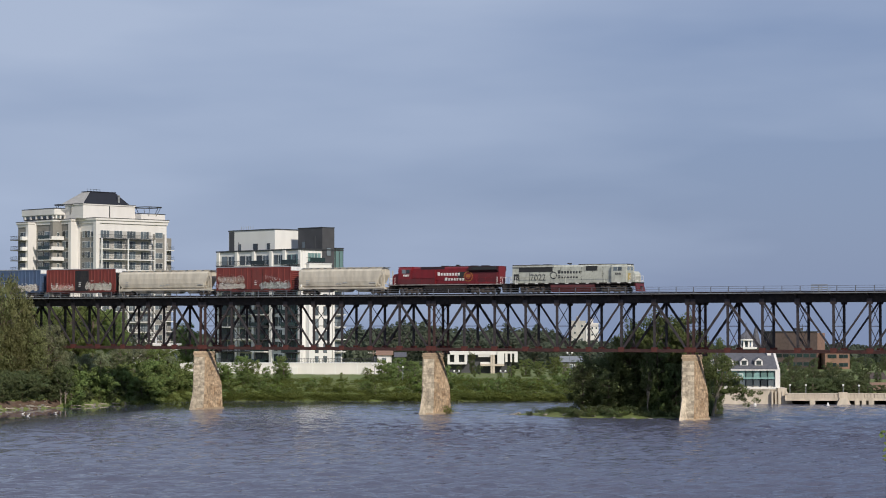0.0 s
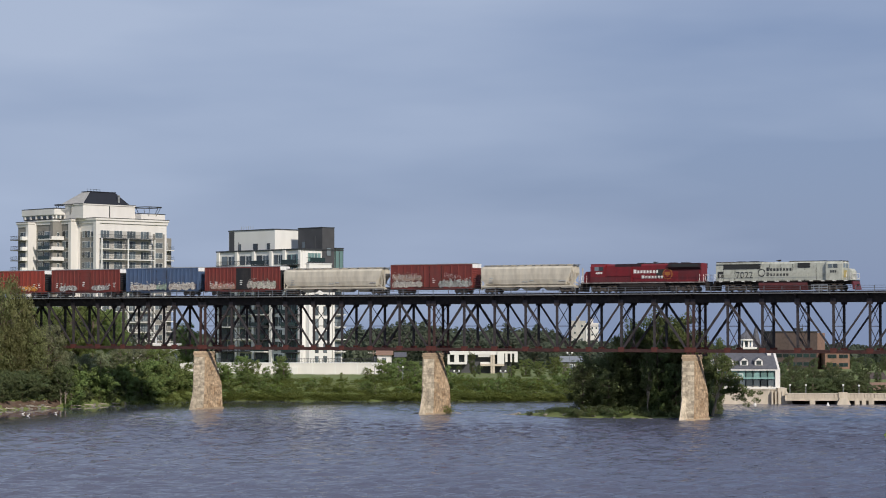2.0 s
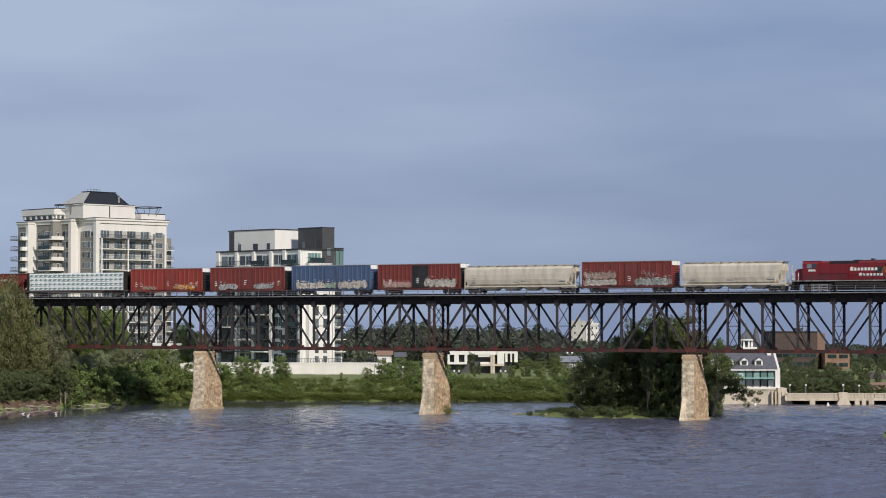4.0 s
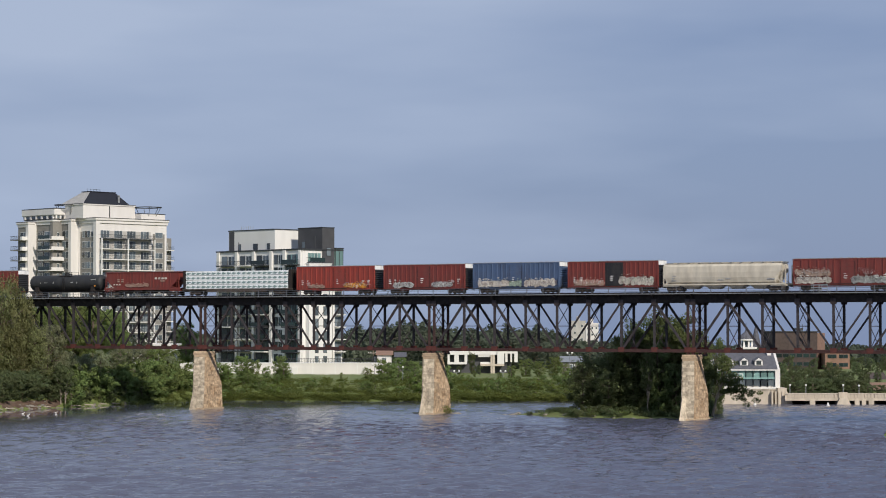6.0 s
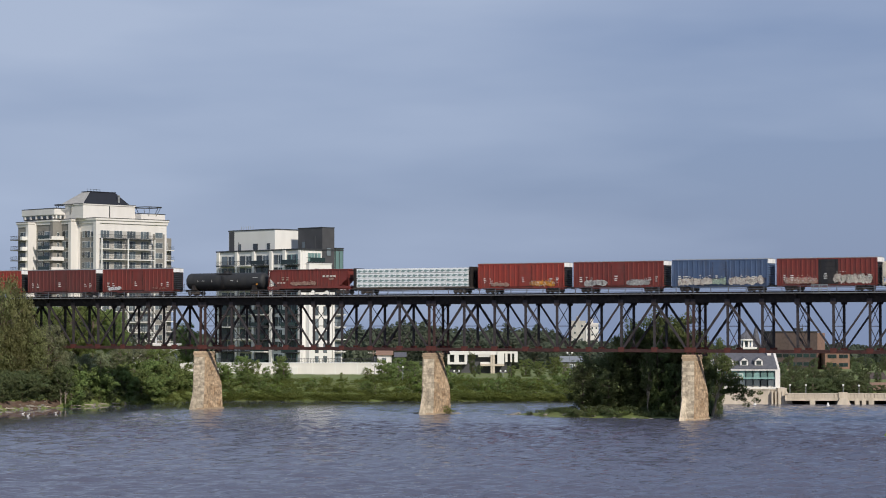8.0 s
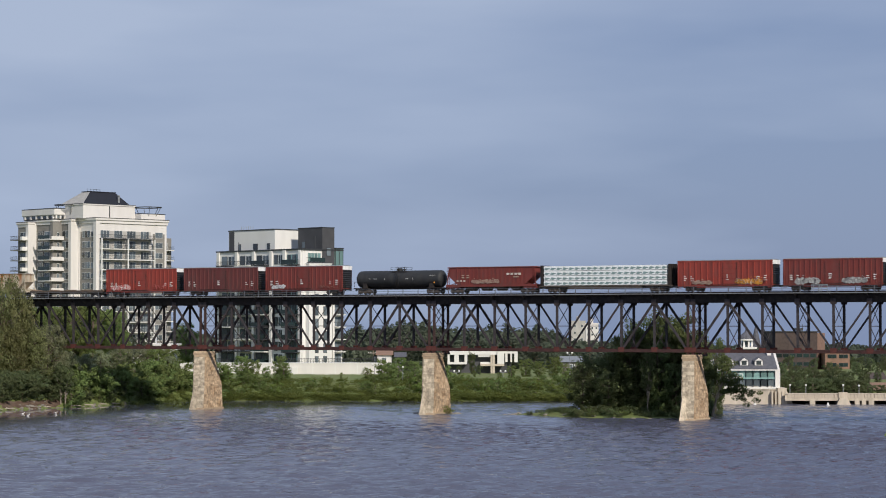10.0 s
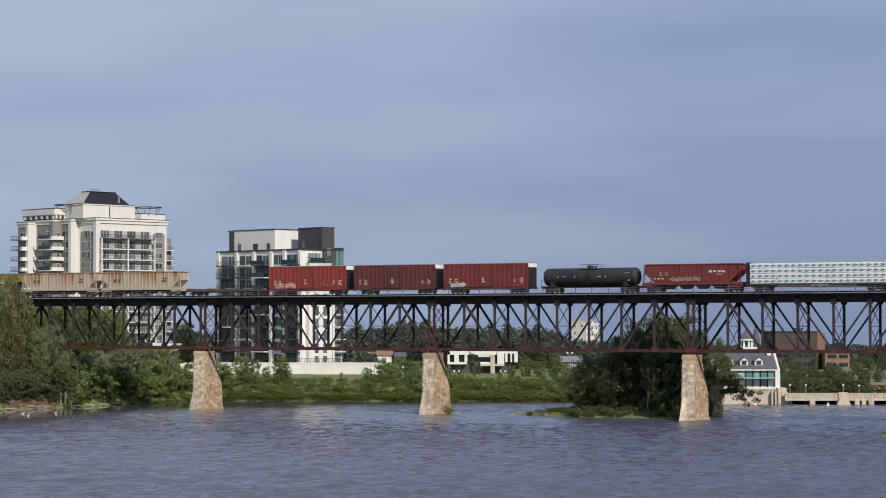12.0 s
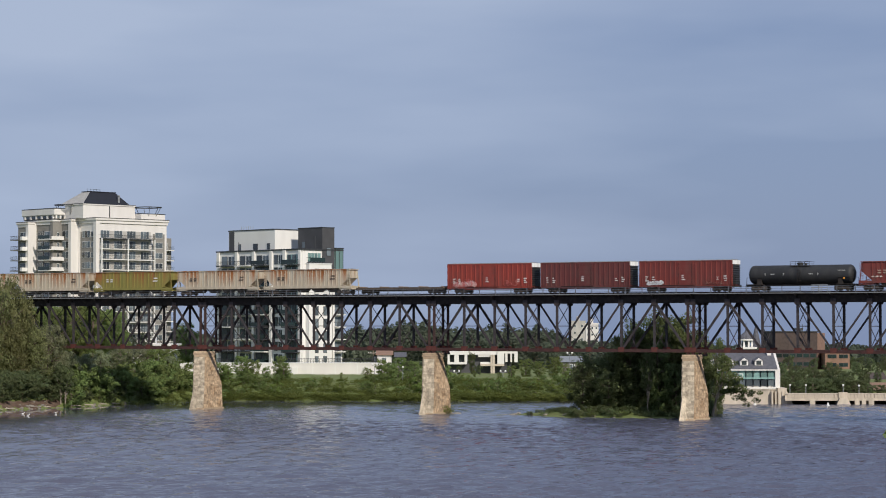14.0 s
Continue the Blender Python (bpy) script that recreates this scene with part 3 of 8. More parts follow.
def build_pier(k):
    rng = random.Random(70 + k)
    pier = thing("stone_pier", "tan limestone block bridge pier standing in the river", "bridge pier", "bridge piers", "structure",
                 BRIDGE @ pose(k * SPAN, 0, 0))
    top = Z_BOT - 0.55
    bm = bmesh.new()
    rings = []
    for z in (-2.5, 0, 4.2, top - 0.9):
        pl = pier_plan(max(z, 0))
        cx, cy = sum(q[0] for q in pl) / 5, sum(q[1] for q in pl) / 5
        rings.append([bm.verts.new((cx + (q[0] - cx) * 0.95, cy + (q[1] - cy) * 0.98, z)) for q in pl])
    for r0, r1 in zip(rings, rings[1:]):
        for i in range(5):
            bm.faces.new((r0[i], r0[(i + 1) % 5], r1[(i + 1) % 5], r1[i]))
    bm.faces.new(rings[-1])
    part("core", bm, M_MORTAR, pier)
    shapes, rest_v, rest_f = {}, [], []
    z = -0.35
    while z < top - 1.0:
        ch = rng.choice((0.30, 0.36, 0.42, 0.50))
        ch = top - 1.0 - z if top - 1.0 - z - ch < 0.2 else ch
        pl = pier_plan(max(z + ch / 2, 0))
        for side in range(5):
            a, b = pl[side], pl[(side + 1) % 5]
            L = math.dist(a, b)
            pos = 0.0
            turn = math.degrees(math.atan2(b[1] - a[1], b[0] - a[0]))
            first = rng.uniform(0.5, 0.95)
            while pos < L - 0.05:
                ln = first if pos == 0 else rng.choice((0.45, 0.6, 0.75, 0.9, 1.1) if side in (1, 2) else (1.0, 1.3, 1.6))
                if L - pos - ln < 0.35:
                    ln = L - pos
                pale = side in (0, 1)
                n8 = max(2, round(ln * 8))
                key = (n8, pale, round(ch, 2))
                if key not in shapes:
                    shapes[key] = [stone_block(rng, n8 / 8 - 0.008, 0.34, ch - 0.008, M_STONEPALE if pale else M_STONE) for _ in range(2)]
                t = (pos + ln / 2) / L
                me = rng.choice(shapes[key])
                m = pose(a[0] + (b[0] - a[0]) * t, a[1] + (b[1] - a[1]) * t, z + ch / 2, 0, 0, turn) \
                    @ pose(0, 0.14 - rng.uniform(0, 0.07), 0) @ Matrix.Diagonal((ln / (n8 / 8), 1, 1, 1))
                if k in (-1, 0, 1) and side < 3:
                    ob = new("stone", me)
                    ob.parent = pier
                    ob.matrix_basis = m
                else:
                    base = len(rest_v)
                    rest_v += [tuple(m @ v.co) for v in me.vertices]
                    rest_f += [tuple(base + i for i in p.vertices) for p in me.polygons]
                pos += ln
        z += ch
    # stones of the far sides and of the piers at the ends, in one piece
    me = bpy.data.meshes.new("stonework")
    me.from_pydata(rest_v, [], rest_f)
    me.materials.append(M_STONE)
    tagged(part("stonework", me, None, pier), kind="stuff")
    # plinth at the waterline
    pl = pier_plan(0)
    cx, cy = sum(q[0] for q in pl) / 5, sum(q[1] for q in pl) / 5
    bm = bmesh.new()
    prism(bm, [(cx + (q[0] - cx) * 1.2, cy + (q[1] - cy) * 1.07) for q in pl], "z", -1.5, 0.28)
    bmesh.ops.bevel(bm, geom=bm.edges[:], offset=0.06, segments=1, affect="EDGES")
    part("plinth", bm, M_CAP, pier)
    # projecting courses under the bearings
    for i, (o, z0, z1) in enumerate(((1.05, top - 1.0, top - 0.66), (1.16, top - 0.66, top - 0.33), (1.08, top - 0.33, top))):
        pl = pier_plan(top - 0.9)
        cx, cy = sum(q[0] for q in pl) / 5, sum(q[1] for q in pl) / 5
        bm = bmesh.new()
        prism(bm, [(cx + (q[0] - cx) * o, cy + (q[1] - cy) * o) for q in pl], "z", z0 + 0.01, z1)
        bmesh.ops.bevel(bm, geom=bm.edges[:], offset=0.05, segments=1, affect="EDGES")
        part("capstone", bm, M_CAP, pier)
    # pointed cutwater at the foot
    bm = bmesh.new()
    pl = pier_plan(0)
    v = [bm.verts.new(q) for q in ((pl[0][0] - 0.75, pl[0][1] + 1.3, -2), (pl[1][0] + 0.10, pl[1][1] - 1.55, -2), (pl[1][0] + 1.25, pl[1][1] + 0.9, -2),
                                   (pl[0][0] + 0.2, pl[0][1] + 0.7, 3.9), (pl[1][0] + 0.16, pl[1][1] + 0.38, 3.9), (pl[1][0] + 0.6, pl[1][1] + 0.9, 3.9))]
    for fc in ((0, 1, 4, 3), (1, 2, 5, 4), (0, 3, 5, 2), (3, 4, 5), (0, 2, 1)):
        bm.faces.new([v[i] for i in fc])
    part("cutwater", bm, M_STONEPALE, pier, "smooth pointed stone cutwater")
    # steel bearings; an added strut carries the far truss, black for the edge's shade
    for y in (0, TRUSS_W):
        for s in (-0.42, 0.42):
            bm = cubes((s - 0.3, s + 0.3, y - 0.3, y + 0.3, top + 0.004, top + 0.14), (s - 0.2, s + 0.2, y - 0.22, y + 0.22, top + 0.14, Z_BOT - 0.22))
            part("bearing", bm, M_RUST, pier)
    bm = bmesh.new()
    for s in (-0.5,):
        prism(bm, [(TRUSS_W - 0.25, top), (TRUSS_W + 0.1, top), (3.98, 7.6), (3.80, 7.6)], "x", s - 0.08, s + 0.08)
    box(bm, -0.7, 0.7, 1.7, TRUSS_W + 0.3, top - 0.3, top - 0.004)
    part("bracket", bm, M_BLACK, pier)
    return pier


for k_pier in (-2, -1, 0, 1, 2):
    build_pier(k_pier)


# ---------- the train ----------
def paint(name, base, dirt=(0.07, 0.055, 0.045), amount=0.5, rough=0.6, scale=0.7, start=0.48, tall=0.35, top=None):
    return mat(name, base, rough, 0, 0.14, 1.2, dirt, amount, scale, stretch=(1, 1, tall), bump=0.004, stain_from=start, top=top)


P_BOX = paint("oxide_red_paint", (0.170, 0.031, 0.024))
P_BRIGHT = paint("bright_red_paint", (0.26, 0.038, 0.025))
P_BOXDARK = paint("maroon_paint", (0.120, 0.028, 0.025))
P_BLUE = paint("faded_blue_paint", (0.062, 0.100, 0.185))
P_BLACKDOOR = paint("black_door_paint", (0.016, 0.016, 0.018))
P_CREAM = paint("cream_paint", (0.56, 0.505, 0.41), (0.27, 0.21, 0.14), 0.4)
P_TANK = paint("tank_black_paint", (0.018, 0.019, 0.021), (0.05, 0.045, 0.04), 0.6, 0.68)
P_OLDGREY = paint("rusty_grey_paint", (0.47, 0.415, 0.32), (0.29, 0.105, 0.028), 1.0, 0.75, 0.9, 0.41, 0.14, (1.6, 4.2))
P_OLDYELLOW = paint("rusty_olive_paint", (0.22, 0.20, 0.05), (0.25, 0.10, 0.03), 1.0, 0.75, 0.6, 0.43, 0.14, (1.6, 4.2))
P_OLDGREY_POST = paint("rusty_grey_post", (0.48, 0.43, 0.34), (0.25, 0.095, 0.03), 1.0, 0.75, 2.5, 0.44, 0.14, (0.1, 2.7))
P_OLDYELLOW_POST = paint("rusty_olive_post", (0.23, 0.21, 0.052), (0.25, 0.10, 0.03), 1.0, 0.75, 2.5, 0.45, 0.14, (0.1, 2.7))
P_WING = paint("sooty_red_paint", (0.028, 0.010, 0.013), (0.015, 0.012, 0.012), 0.6, 0.55)
P_SILL = paint("worn_sill_stripe", (0.30, 0.27, 0.25), (0.08, 0.05, 0.045), 0.8, 0.6, 1.5, 0.42)
P_WHITE = paint("white_end_paint", (0.78, 0.77, 0.75), (0.5, 0.46, 0.4), 0.4)
P_LOCORED = paint("locomotive_red", (0.165, 0.010, 0.014), (0.05, 0.015, 0.015), 0.55, 0.45)
P_DARKRED = paint("dark_red_band", (0.11, 0.014, 0.016), (0.05, 0.03, 0.03), 0.5, 0.5)
P_SAND = paint("desert_grey_green", (0.46, 0.465, 0.40), (0.17, 0.155, 0.115), 0.7, 0.55, 1.8, 0.49, 0.55)
P_MAROON = paint("maroon_tank", (0.115, 0.024, 0.024), (0.05, 0.03, 0.025), 0.6, 0.5)
P_YELLOW = mat("yellow_panel", (0.46, 0.36, 0.14), 0.5, 0, 0.1)
P_GOLD = mat("gold_emblem", (0.36, 0.14, 0.03), 0.5, 0, 0.1)
P_GOLDDARK = mat("dark_gold", (0.33, 0.12, 0.025), 0.5, 0, 0.1)
P_GRAFTAN = mat("graffiti_tan", (0.36, 0.25, 0.19), 0.6, 0, 0.25, 4, (0.2, 0.08, 0.06), 0.8, 1.5)
P_LETTER = mat("white_lettering", (0.72, 0.70, 0.66), 0.6, 0, 0.1)
P_BLACKLETTER = mat("black_lettering", (0.03, 0.032, 0.035), 0.6, 0, 0.1)
P_GRAFWHITE = mat("graffiti_white", (0.62, 0.62, 0.62), 0.6, 0, 0.2, 4, (0.3, 0.3, 0.33), 0.7, 1.5)
P_GRAFRED = mat("graffiti_pink", (0.50, 0.13, 0.12), 0.6, 0, 0.25, 4, (0.6, 0.5, 0.45), 0.8, 1.5)
P_GRAFGREEN = mat("graffiti_green", (0.30, 0.38, 0.30), 0.6, 0, 0.25, 4, (0.1, 0.12, 0.1), 0.8, 1.5)
P_GRAFORANGE = mat("graffiti_orange", (0.62, 0.26, 0.03), 0.6, 0, 0.25, 4, (0.2, 0.06, 0.02), 0.6, 1.5)
P_GRAFGREY = mat("graffiti_grey", (0.42, 0.42, 0.40), 0.6, 0, 0.25, 4, (0.14, 0.12, 0.12), 0.8, 1.5)
P_GRAFCREAM = mat("graffiti_cream", (0.58, 0.53, 0.46), 0.6, 0, 0.3, 5, (0.24, 0.15, 0.13), 0.7, 1.8)
P_GRAFINK = mat("graffiti_ink", (0.10, 0.055, 0.05), 0.6, 0, 0.25, 4)
P_WRAP = mat("lumber_wrap", (0.84, 0.86, 0.85), 0.5, 0, 0.06, 1.5, (0.6, 0.63, 0.62), 0.5, 0.8)
P_PRINT = mat("wrap_print", (0.20, 0.29, 0.28), 0.6, 0, 0.2, 3)
P_TRUCK = mat("truck_steel", (0.075, 0.060, 0.049), 0.85, 0, 0.3, 3, (0.11, 0.07, 0.045), 0.6, 1.2)
P_WHEEL = mat("wheel_steel", (0.09, 0.08, 0.075), 0.6, 0.4, 0.25, 3)
P_GRILLE = mat("grille_black", (0.022, 0.023, 0.024), 0.8, 0, 0.2, 6)
P_LAMP = mat("lamp_lens", (0.8, 0.78, 0.7), 0.2)
P_FLATDECK = mat("flatcar_deck", (0.20, 0.14, 0.10), 0.9, 0, 0.25, 1.5, (0.1, 0.07, 0.05), 0.6, 0.8)

CARS = []          # (car, station of its middle at the start)
Y0, Y1 = -1.47, 1.47


def wheel_mesh():
    bm = bmesh.new()
    tube(bm, (0, -0.07, 0), (0, 0.07, 0), 0.42, seg=20)
    tube(bm, (0, -0.09, 0), (0, -0.065, 0), 0.46, seg=20)
    tube(bm, (0, -0.16, 0), (0, 0.1, 0), 0.11, seg=10)
    return mesh_of("wheel", bm, P_WHEEL)


WHEEL = wheel_mesh()


def truck_frame(axles, pitch):
    """Side frames, bolster, journal boxes and springs of a truck."""
    bm = bmesh.new()
    half = pitch * (axles - 1) / 2
    for y in (-1.0, 1.0):
        prism(bm, [(-half - 0.25, 0.36), (-half - 0.25, 0.60), (-half + 0.25, 0.72), (half - 0.25, 0.72), (half + 0.25, 0.60),
                   (half + 0.25, 0.36), (half - 0.22, 0.36), (half - 0.42, 0.24), (-half + 0.42, 0.24), (-half + 0.22, 0.36)], "y", y - 0.09, y + 0.09)
        for i in range(axles):
            x = -half + i * pitch
            box(bm, x - 0.16, x + 0.16, y - 0.17, y + 0.17, 0.33, 0.62)
            if i < axles - 1:
                for dx in (-0.14, 0.0, 0.14):
                    tube(bm, (x + pitch / 2 + dx, y * 1.1, 0.3), (x + pitch / 2 + dx, y * 1.1, 0.62), 0.06, seg=8)
    box(bm, -0.2, 0.2, -1.1, 1.1, 0.50, 0.80)
    for i in range(axles):
        tube(bm, (-half + i * pitch, -0.75, 0.46), (-half + i * pitch, 0.75, 0.46), 0.08, seg=8)
    return mesh_of("truck", bm, P_TRUCK)


TRUCK2, TRUCK3 = truck_frame(2, 1.75), truck_frame(3, 1.95)


def add_trucks(car, x_list, three=False):
    for x in x_list:
        t = part("truck", TRUCK3 if three else TRUCK2, None, car)
        t.matrix_basis = pose(x, 0, 0)
        n, pitch = (3, 1.95) if three else (2, 1.75)
        for i in range(n):
            for y in (-0.75, 0.75):
                w = part("wheel", WHEEL, None, t)
                w.matrix_basis = pose((i - (n - 1) / 2) * pitch, y, 0.46) @ (pose(0, 0, 0, 0, 0, 180) if y > 0 else pose(0, 0, 0))


def add_couplers(car, half, end):
    """Draw gear from the end of the underframe to the coupling."""
    for s in (-1, 1):
        bm = bmesh.new()
        a, b = sorted((s * (half - 0.6), s * (end - 0.22)))
        box(bm, a, b, -0.13, 0.13, 0.72, 0.95)
        a, b = sorted((s * (end - 0.28), s * (end + 0.03)))
        box(bm, a, b, -0.2 if s > 0 else -0.06, 0.06 if s > 0 else 0.2, 0.66, 1.0)
        part("coupler", bm, M_BLACK, car)


def add_ladder(car, x, y, z0, z1, wide=0.45, material=None, on_end=False):
    bm = bmesh.new()
    n = max(3, int((z1 - z0) / 0.36))
    if on_end:
        for d in (-wide / 2, wide / 2):
            bar(bm, (x, y + d, z0), (x, y + d, z1), 0.04)
        for i in range(n + 1):
            z = z0 + (z1 - z0) * i / n
            bar(bm, (x, y - wide / 2, z), (x, y + wide / 2, z), 0.035)
    else:
        for d in (-wide / 2, wide / 2):
            bar(bm, (x + d, y, z0), (x + d, y, z1), 0.04)
        for i in range(n + 1):
            z = z0 + (z1 - z0) * i / n
            bar(bm, (x - wide / 2, y, z), (x + wide / 2, y, z), 0.035)
    part("ladder", bm, material or M_BLACK, car)


def add_graffiti(car, x0, x1, z0, z1, materials, seed, y=Y0 - 0.106):
    """Sprayed shapes that cannot be read: rounded faded patches first, tangled loops and strokes over them."""
    rng = random.Random(seed)
    h = z1 - z0
    for k, m in enumerate(materials):
        bm = bmesh.new()
        x = x0 + rng.uniform(0, 0.3)
        while x < x1 - 0.3:
            w = rng.uniform(0.5, 1.0)
            yy = y - 0.008 * k - rng.uniform(0, 0.004)
            if k == 0:
                cx, cz = x + w / 2, z0 + h * rng.uniform(0.38, 0.5)
                prism(bm, [(cx + w * 0.7 * rng.uniform(0.75, 1.15) * math.cos(a), cz + h * 0.46 * rng.uniform(0.65, 1.15) * math.sin(a))
                           for a in [i * 2 * math.pi / 9 for i in range(9)]], "y", yy - 0.002, yy)
                if rng.random() < 0.4:
                    cz = z0 + h * rng.uniform(0.85, 1.15)
                    box(bm, cx, cx + rng.uniform(0.1, 0.3), yy - 0.002, yy, cz, cz + rng.uniform(0.06, 0.2))
                x += w * 0.75
                continue
            for _ in range(2):
                cx, cz = x + w * rng.uniform(0.2, 0.8), z0 + h * rng.uniform(0.25, 0.75)
                ra, rb, a0 = w * rng.uniform(0.2, 0.5), h * rng.uniform(0.15, 0.38), rng.uniform(0, 6.28)
                turn = rng.uniform(2.2, 5.6)
                pts = [Vector((cx + ra * math.cos(a0 + turn * i / 7), yy - 0.004, cz + rb * math.sin(a0 + turn * i / 7))) for i in range(8)]
                for p, q in zip(pts, pts[1:]):
                    bar(bm, p, q, 0.08, 0.004)
            x += w * 0.7
        tagged(part("graffiti", bm, m, car), kind="stuff")


def add_bars(car, name, x0, z0, rows, high, material, y, wide=None, gap=0.28, step=1.4):
    """Lettering shown as plain bars: rows is a list of counts."""
    bm = bmesh.new()
    wide = wide or high * 0.62
    for r, n in enumerate(rows):
        for i in range(n):
            x = x0 + i * wide * (1 + gap)
            z = z0 - r * high * step
            box(bm, x, x + wide, y - 0.006, y, z, z + high)
    part(name, bm, material, car)


def register(car, mid):
    car.matrix_basis = BRIDGE @ pose(mid, TRACK_Y, Z_RAIL)
    CARS.append((car, mid))


def rib_mesh(name, w, d, h, material):
    bm = bmesh.new()
    prism(bm, [(-w / 2, 0), (-w / 3.2, -d), (w / 3.2, -d), (w / 2, 0)], "z", 0, h)
    return mesh_of(name, bm, material)


def boxcar(label, a, b, high, body_paint, door_paint, ribs, door, graffiti, white_end=True, group="boxcars of the train", end_dark=True):
    """A steel boxcar from station a to b: ribbed sides, plug or sliding door, corrugated ends, roof, trucks."""
    car = thing("boxcar", label, "boxcar", group)
    half = (b - a) / 2
    z0, z1 = 1.0, high - 0.12
    part("body", cubes((-half, half, Y0, Y1, z0, z1)), body_paint, car)
    # roof with a shallow peak and cross ribs
    bm = bmesh.new()
    prism(bm, [(Y0 - 0.06, z1 + 0.004), (Y0 - 0.06, z1 + 0.06), (0, z1 + 0.16), (Y1 + 0.06, z1 + 0.06), (Y1 + 0.06, z1 + 0.004)], "x", -half - 0.03, half + 0.03)
    for i in range(14):
        x = -half + (i + 0.5) * 2 * half / 14
        for s in (-1, 1):
            bar(bm, (x, s * 1.45, z1 + 0.08), (x, 0, z1 + 0.18), 0.08, 0.05)
    part("roof", bm, M_RAILING, car, "weathered galvanised roof")
    bm = cubes((-half, half, Y0 - 0.045, Y0 - 0.002, z0 - 0.14, z0 + 0.12), (-half, half, Y1 + 0.002, Y1 + 0.045, z0 - 0.14, z0 + 0.12),
               (-half * 0.60, half * 0.60, Y0 + 0.1, Y0 + 0.2, z0 - 0.36, z0 - 0.14), (-half + 0.4, half - 0.4, -0.3, 0.3, z0 - 0.35, z0 - 0.004))
    part("side_sill", bm, body_paint, car)
    part("top_rail", cubes((-half, half, Y0 - 0.05, Y0 - 0.002, z1 - 0.16, z1)), body_paint, car)
    rib = rib_mesh("side_post", 0.24, 0.10, z1 - z0 - 0.3, body_paint)
    d0, d1 = door
    for i in range(ribs + 1):
        x = -half + 0.1 + (2 * half - 0.2) * i / ribs
        if not d0 - 0.12 < x < d1 + 0.12:
            part("side_post", rib, None, car).matrix_basis = pose(x, Y0, z0 + 0.13)
        part("side_post", rib, None, car).matrix_basis = pose(x, Y1, z0 + 0.13) @ pose(0, 0, 0, 0, 0, 180)
    # door with panels, bars and tracks
    n = max(1, round((d1 - d0) / 2.6))
    for i in range(n):
        x0, x1 = d0 + (d1 - d0) * i / n, d0 + (d1 - d0) * (i + 1) / n
        bm = cubes((x0 + 0.02, x1 - 0.02, Y0 - 0.05, Y0 - 0.004, z0 + 0.1, z1 - 0.18))
        dr = part("door", bm, door_paint, car)
        dm = mesh_of("door_rib", cubes((x0 + 0.12, x1 - 0.12, Y0 - 0.085, Y0 - 0.048, -0.05, 0.05)), door_paint)
        for j in range(5):
            part("door_rib", dm, None, dr).matrix_basis = pose(0, 0, z0 + 0.35 + j * (z1 - z0 - 0.8) / 4)
        for x in (x0 + 0.35, x1 - 0.35):
            bm = bmesh.new()
            tube(bm, (x, Y0 - 0.11, z0 + 0.15), (x, Y0 - 0.11, z1 - 0.3), 0.025, seg=6)
            part("lock_rod", bm, M_BLACK, dr)
    part("door_track", cubes((d0 - (d1 - d0) * 0.9, d1, Y0 - 0.10, Y0 - 0.055, z0 + 0.0, z0 + 0.09)), M_BLACK, car)
    # ends: horizontal corrugations, white upper band on tall cars
    for s in (-1, 1):
        bm = bmesh.new()
        nb, top_z = 9, z1 - (0.66 if white_end else 0.1)
        c, step = s * (half + 0.004), (top_z - z0 - 0.1) / 9
        pts = [(c, z0 + 0.1)]
        for i in range(nb):
            z = z0 + 0.1 + i * step
            pts += [(c + s * 0.02, z + 0.02), (c + s * 0.10, z + step * 0.35), (c + s * 0.10, z + step * 0.65), (c + s * 0.02, z + step - 0.02)]
        pts.append((c, top_z))
        prism(bm, pts, "y", Y0 + 0.1, Y1 - 0.1)
        part("end_panel", bm, P_BLACKDOOR if end_dark else body_paint, car)
        if white_end:
            part("white_end_band", cubes(*[tuple(sorted((s * (half + 0.004), s * (half + 0.10)))) + (Y0 + 0.02, Y1 - 0.02, z1 - 0.62, z1 + 0.02)]), P_WHITE, car, "white painted upper end band")
        add_ladder(car, s * (half + 0.16), -0.95, z0 - 0.1, z1 - 0.2 if not white_end else z0 + 1.6, on_end=True)
        add_ladder(car, s * (half - 0.35), Y0 - 0.12, z0 - 0.45, z0 + 1.5, material=body_paint)
    add_couplers(car, half, half + 0.88)
    add_trucks(car, (-half + 2.35, half - 2.35))
    for g in graffiti:
        add_graffiti(car, *g)
    # reporting marks: white patches that cannot be read
    rng = random.Random(int(abs(a) * 10))
    bm = bmesh.new()
    for x, z, n in ((-half + 1.1, z0 + 1.35, 3), (-half + 2.2, z0 + 1.3, 3), (half - 2.6, z0 + 1.2, 2), (half - 1.4, z0 + 1.35, 3), (d0 + 0.9, z0 + 1.5, 3)):
        for i in range(n):
            w = rng.uniform(0.25, 0.6)
            box(bm, x, x + w, Y0 - 0.112, Y0 - 0.104, z - i * 0.32, z - i * 0.32 + rng.uniform(0.07, 0.16))
    tagged(part("marking", bm, P_LETTER, car), kind="stuff")
    register(car, (a + b) / 2)
    return car


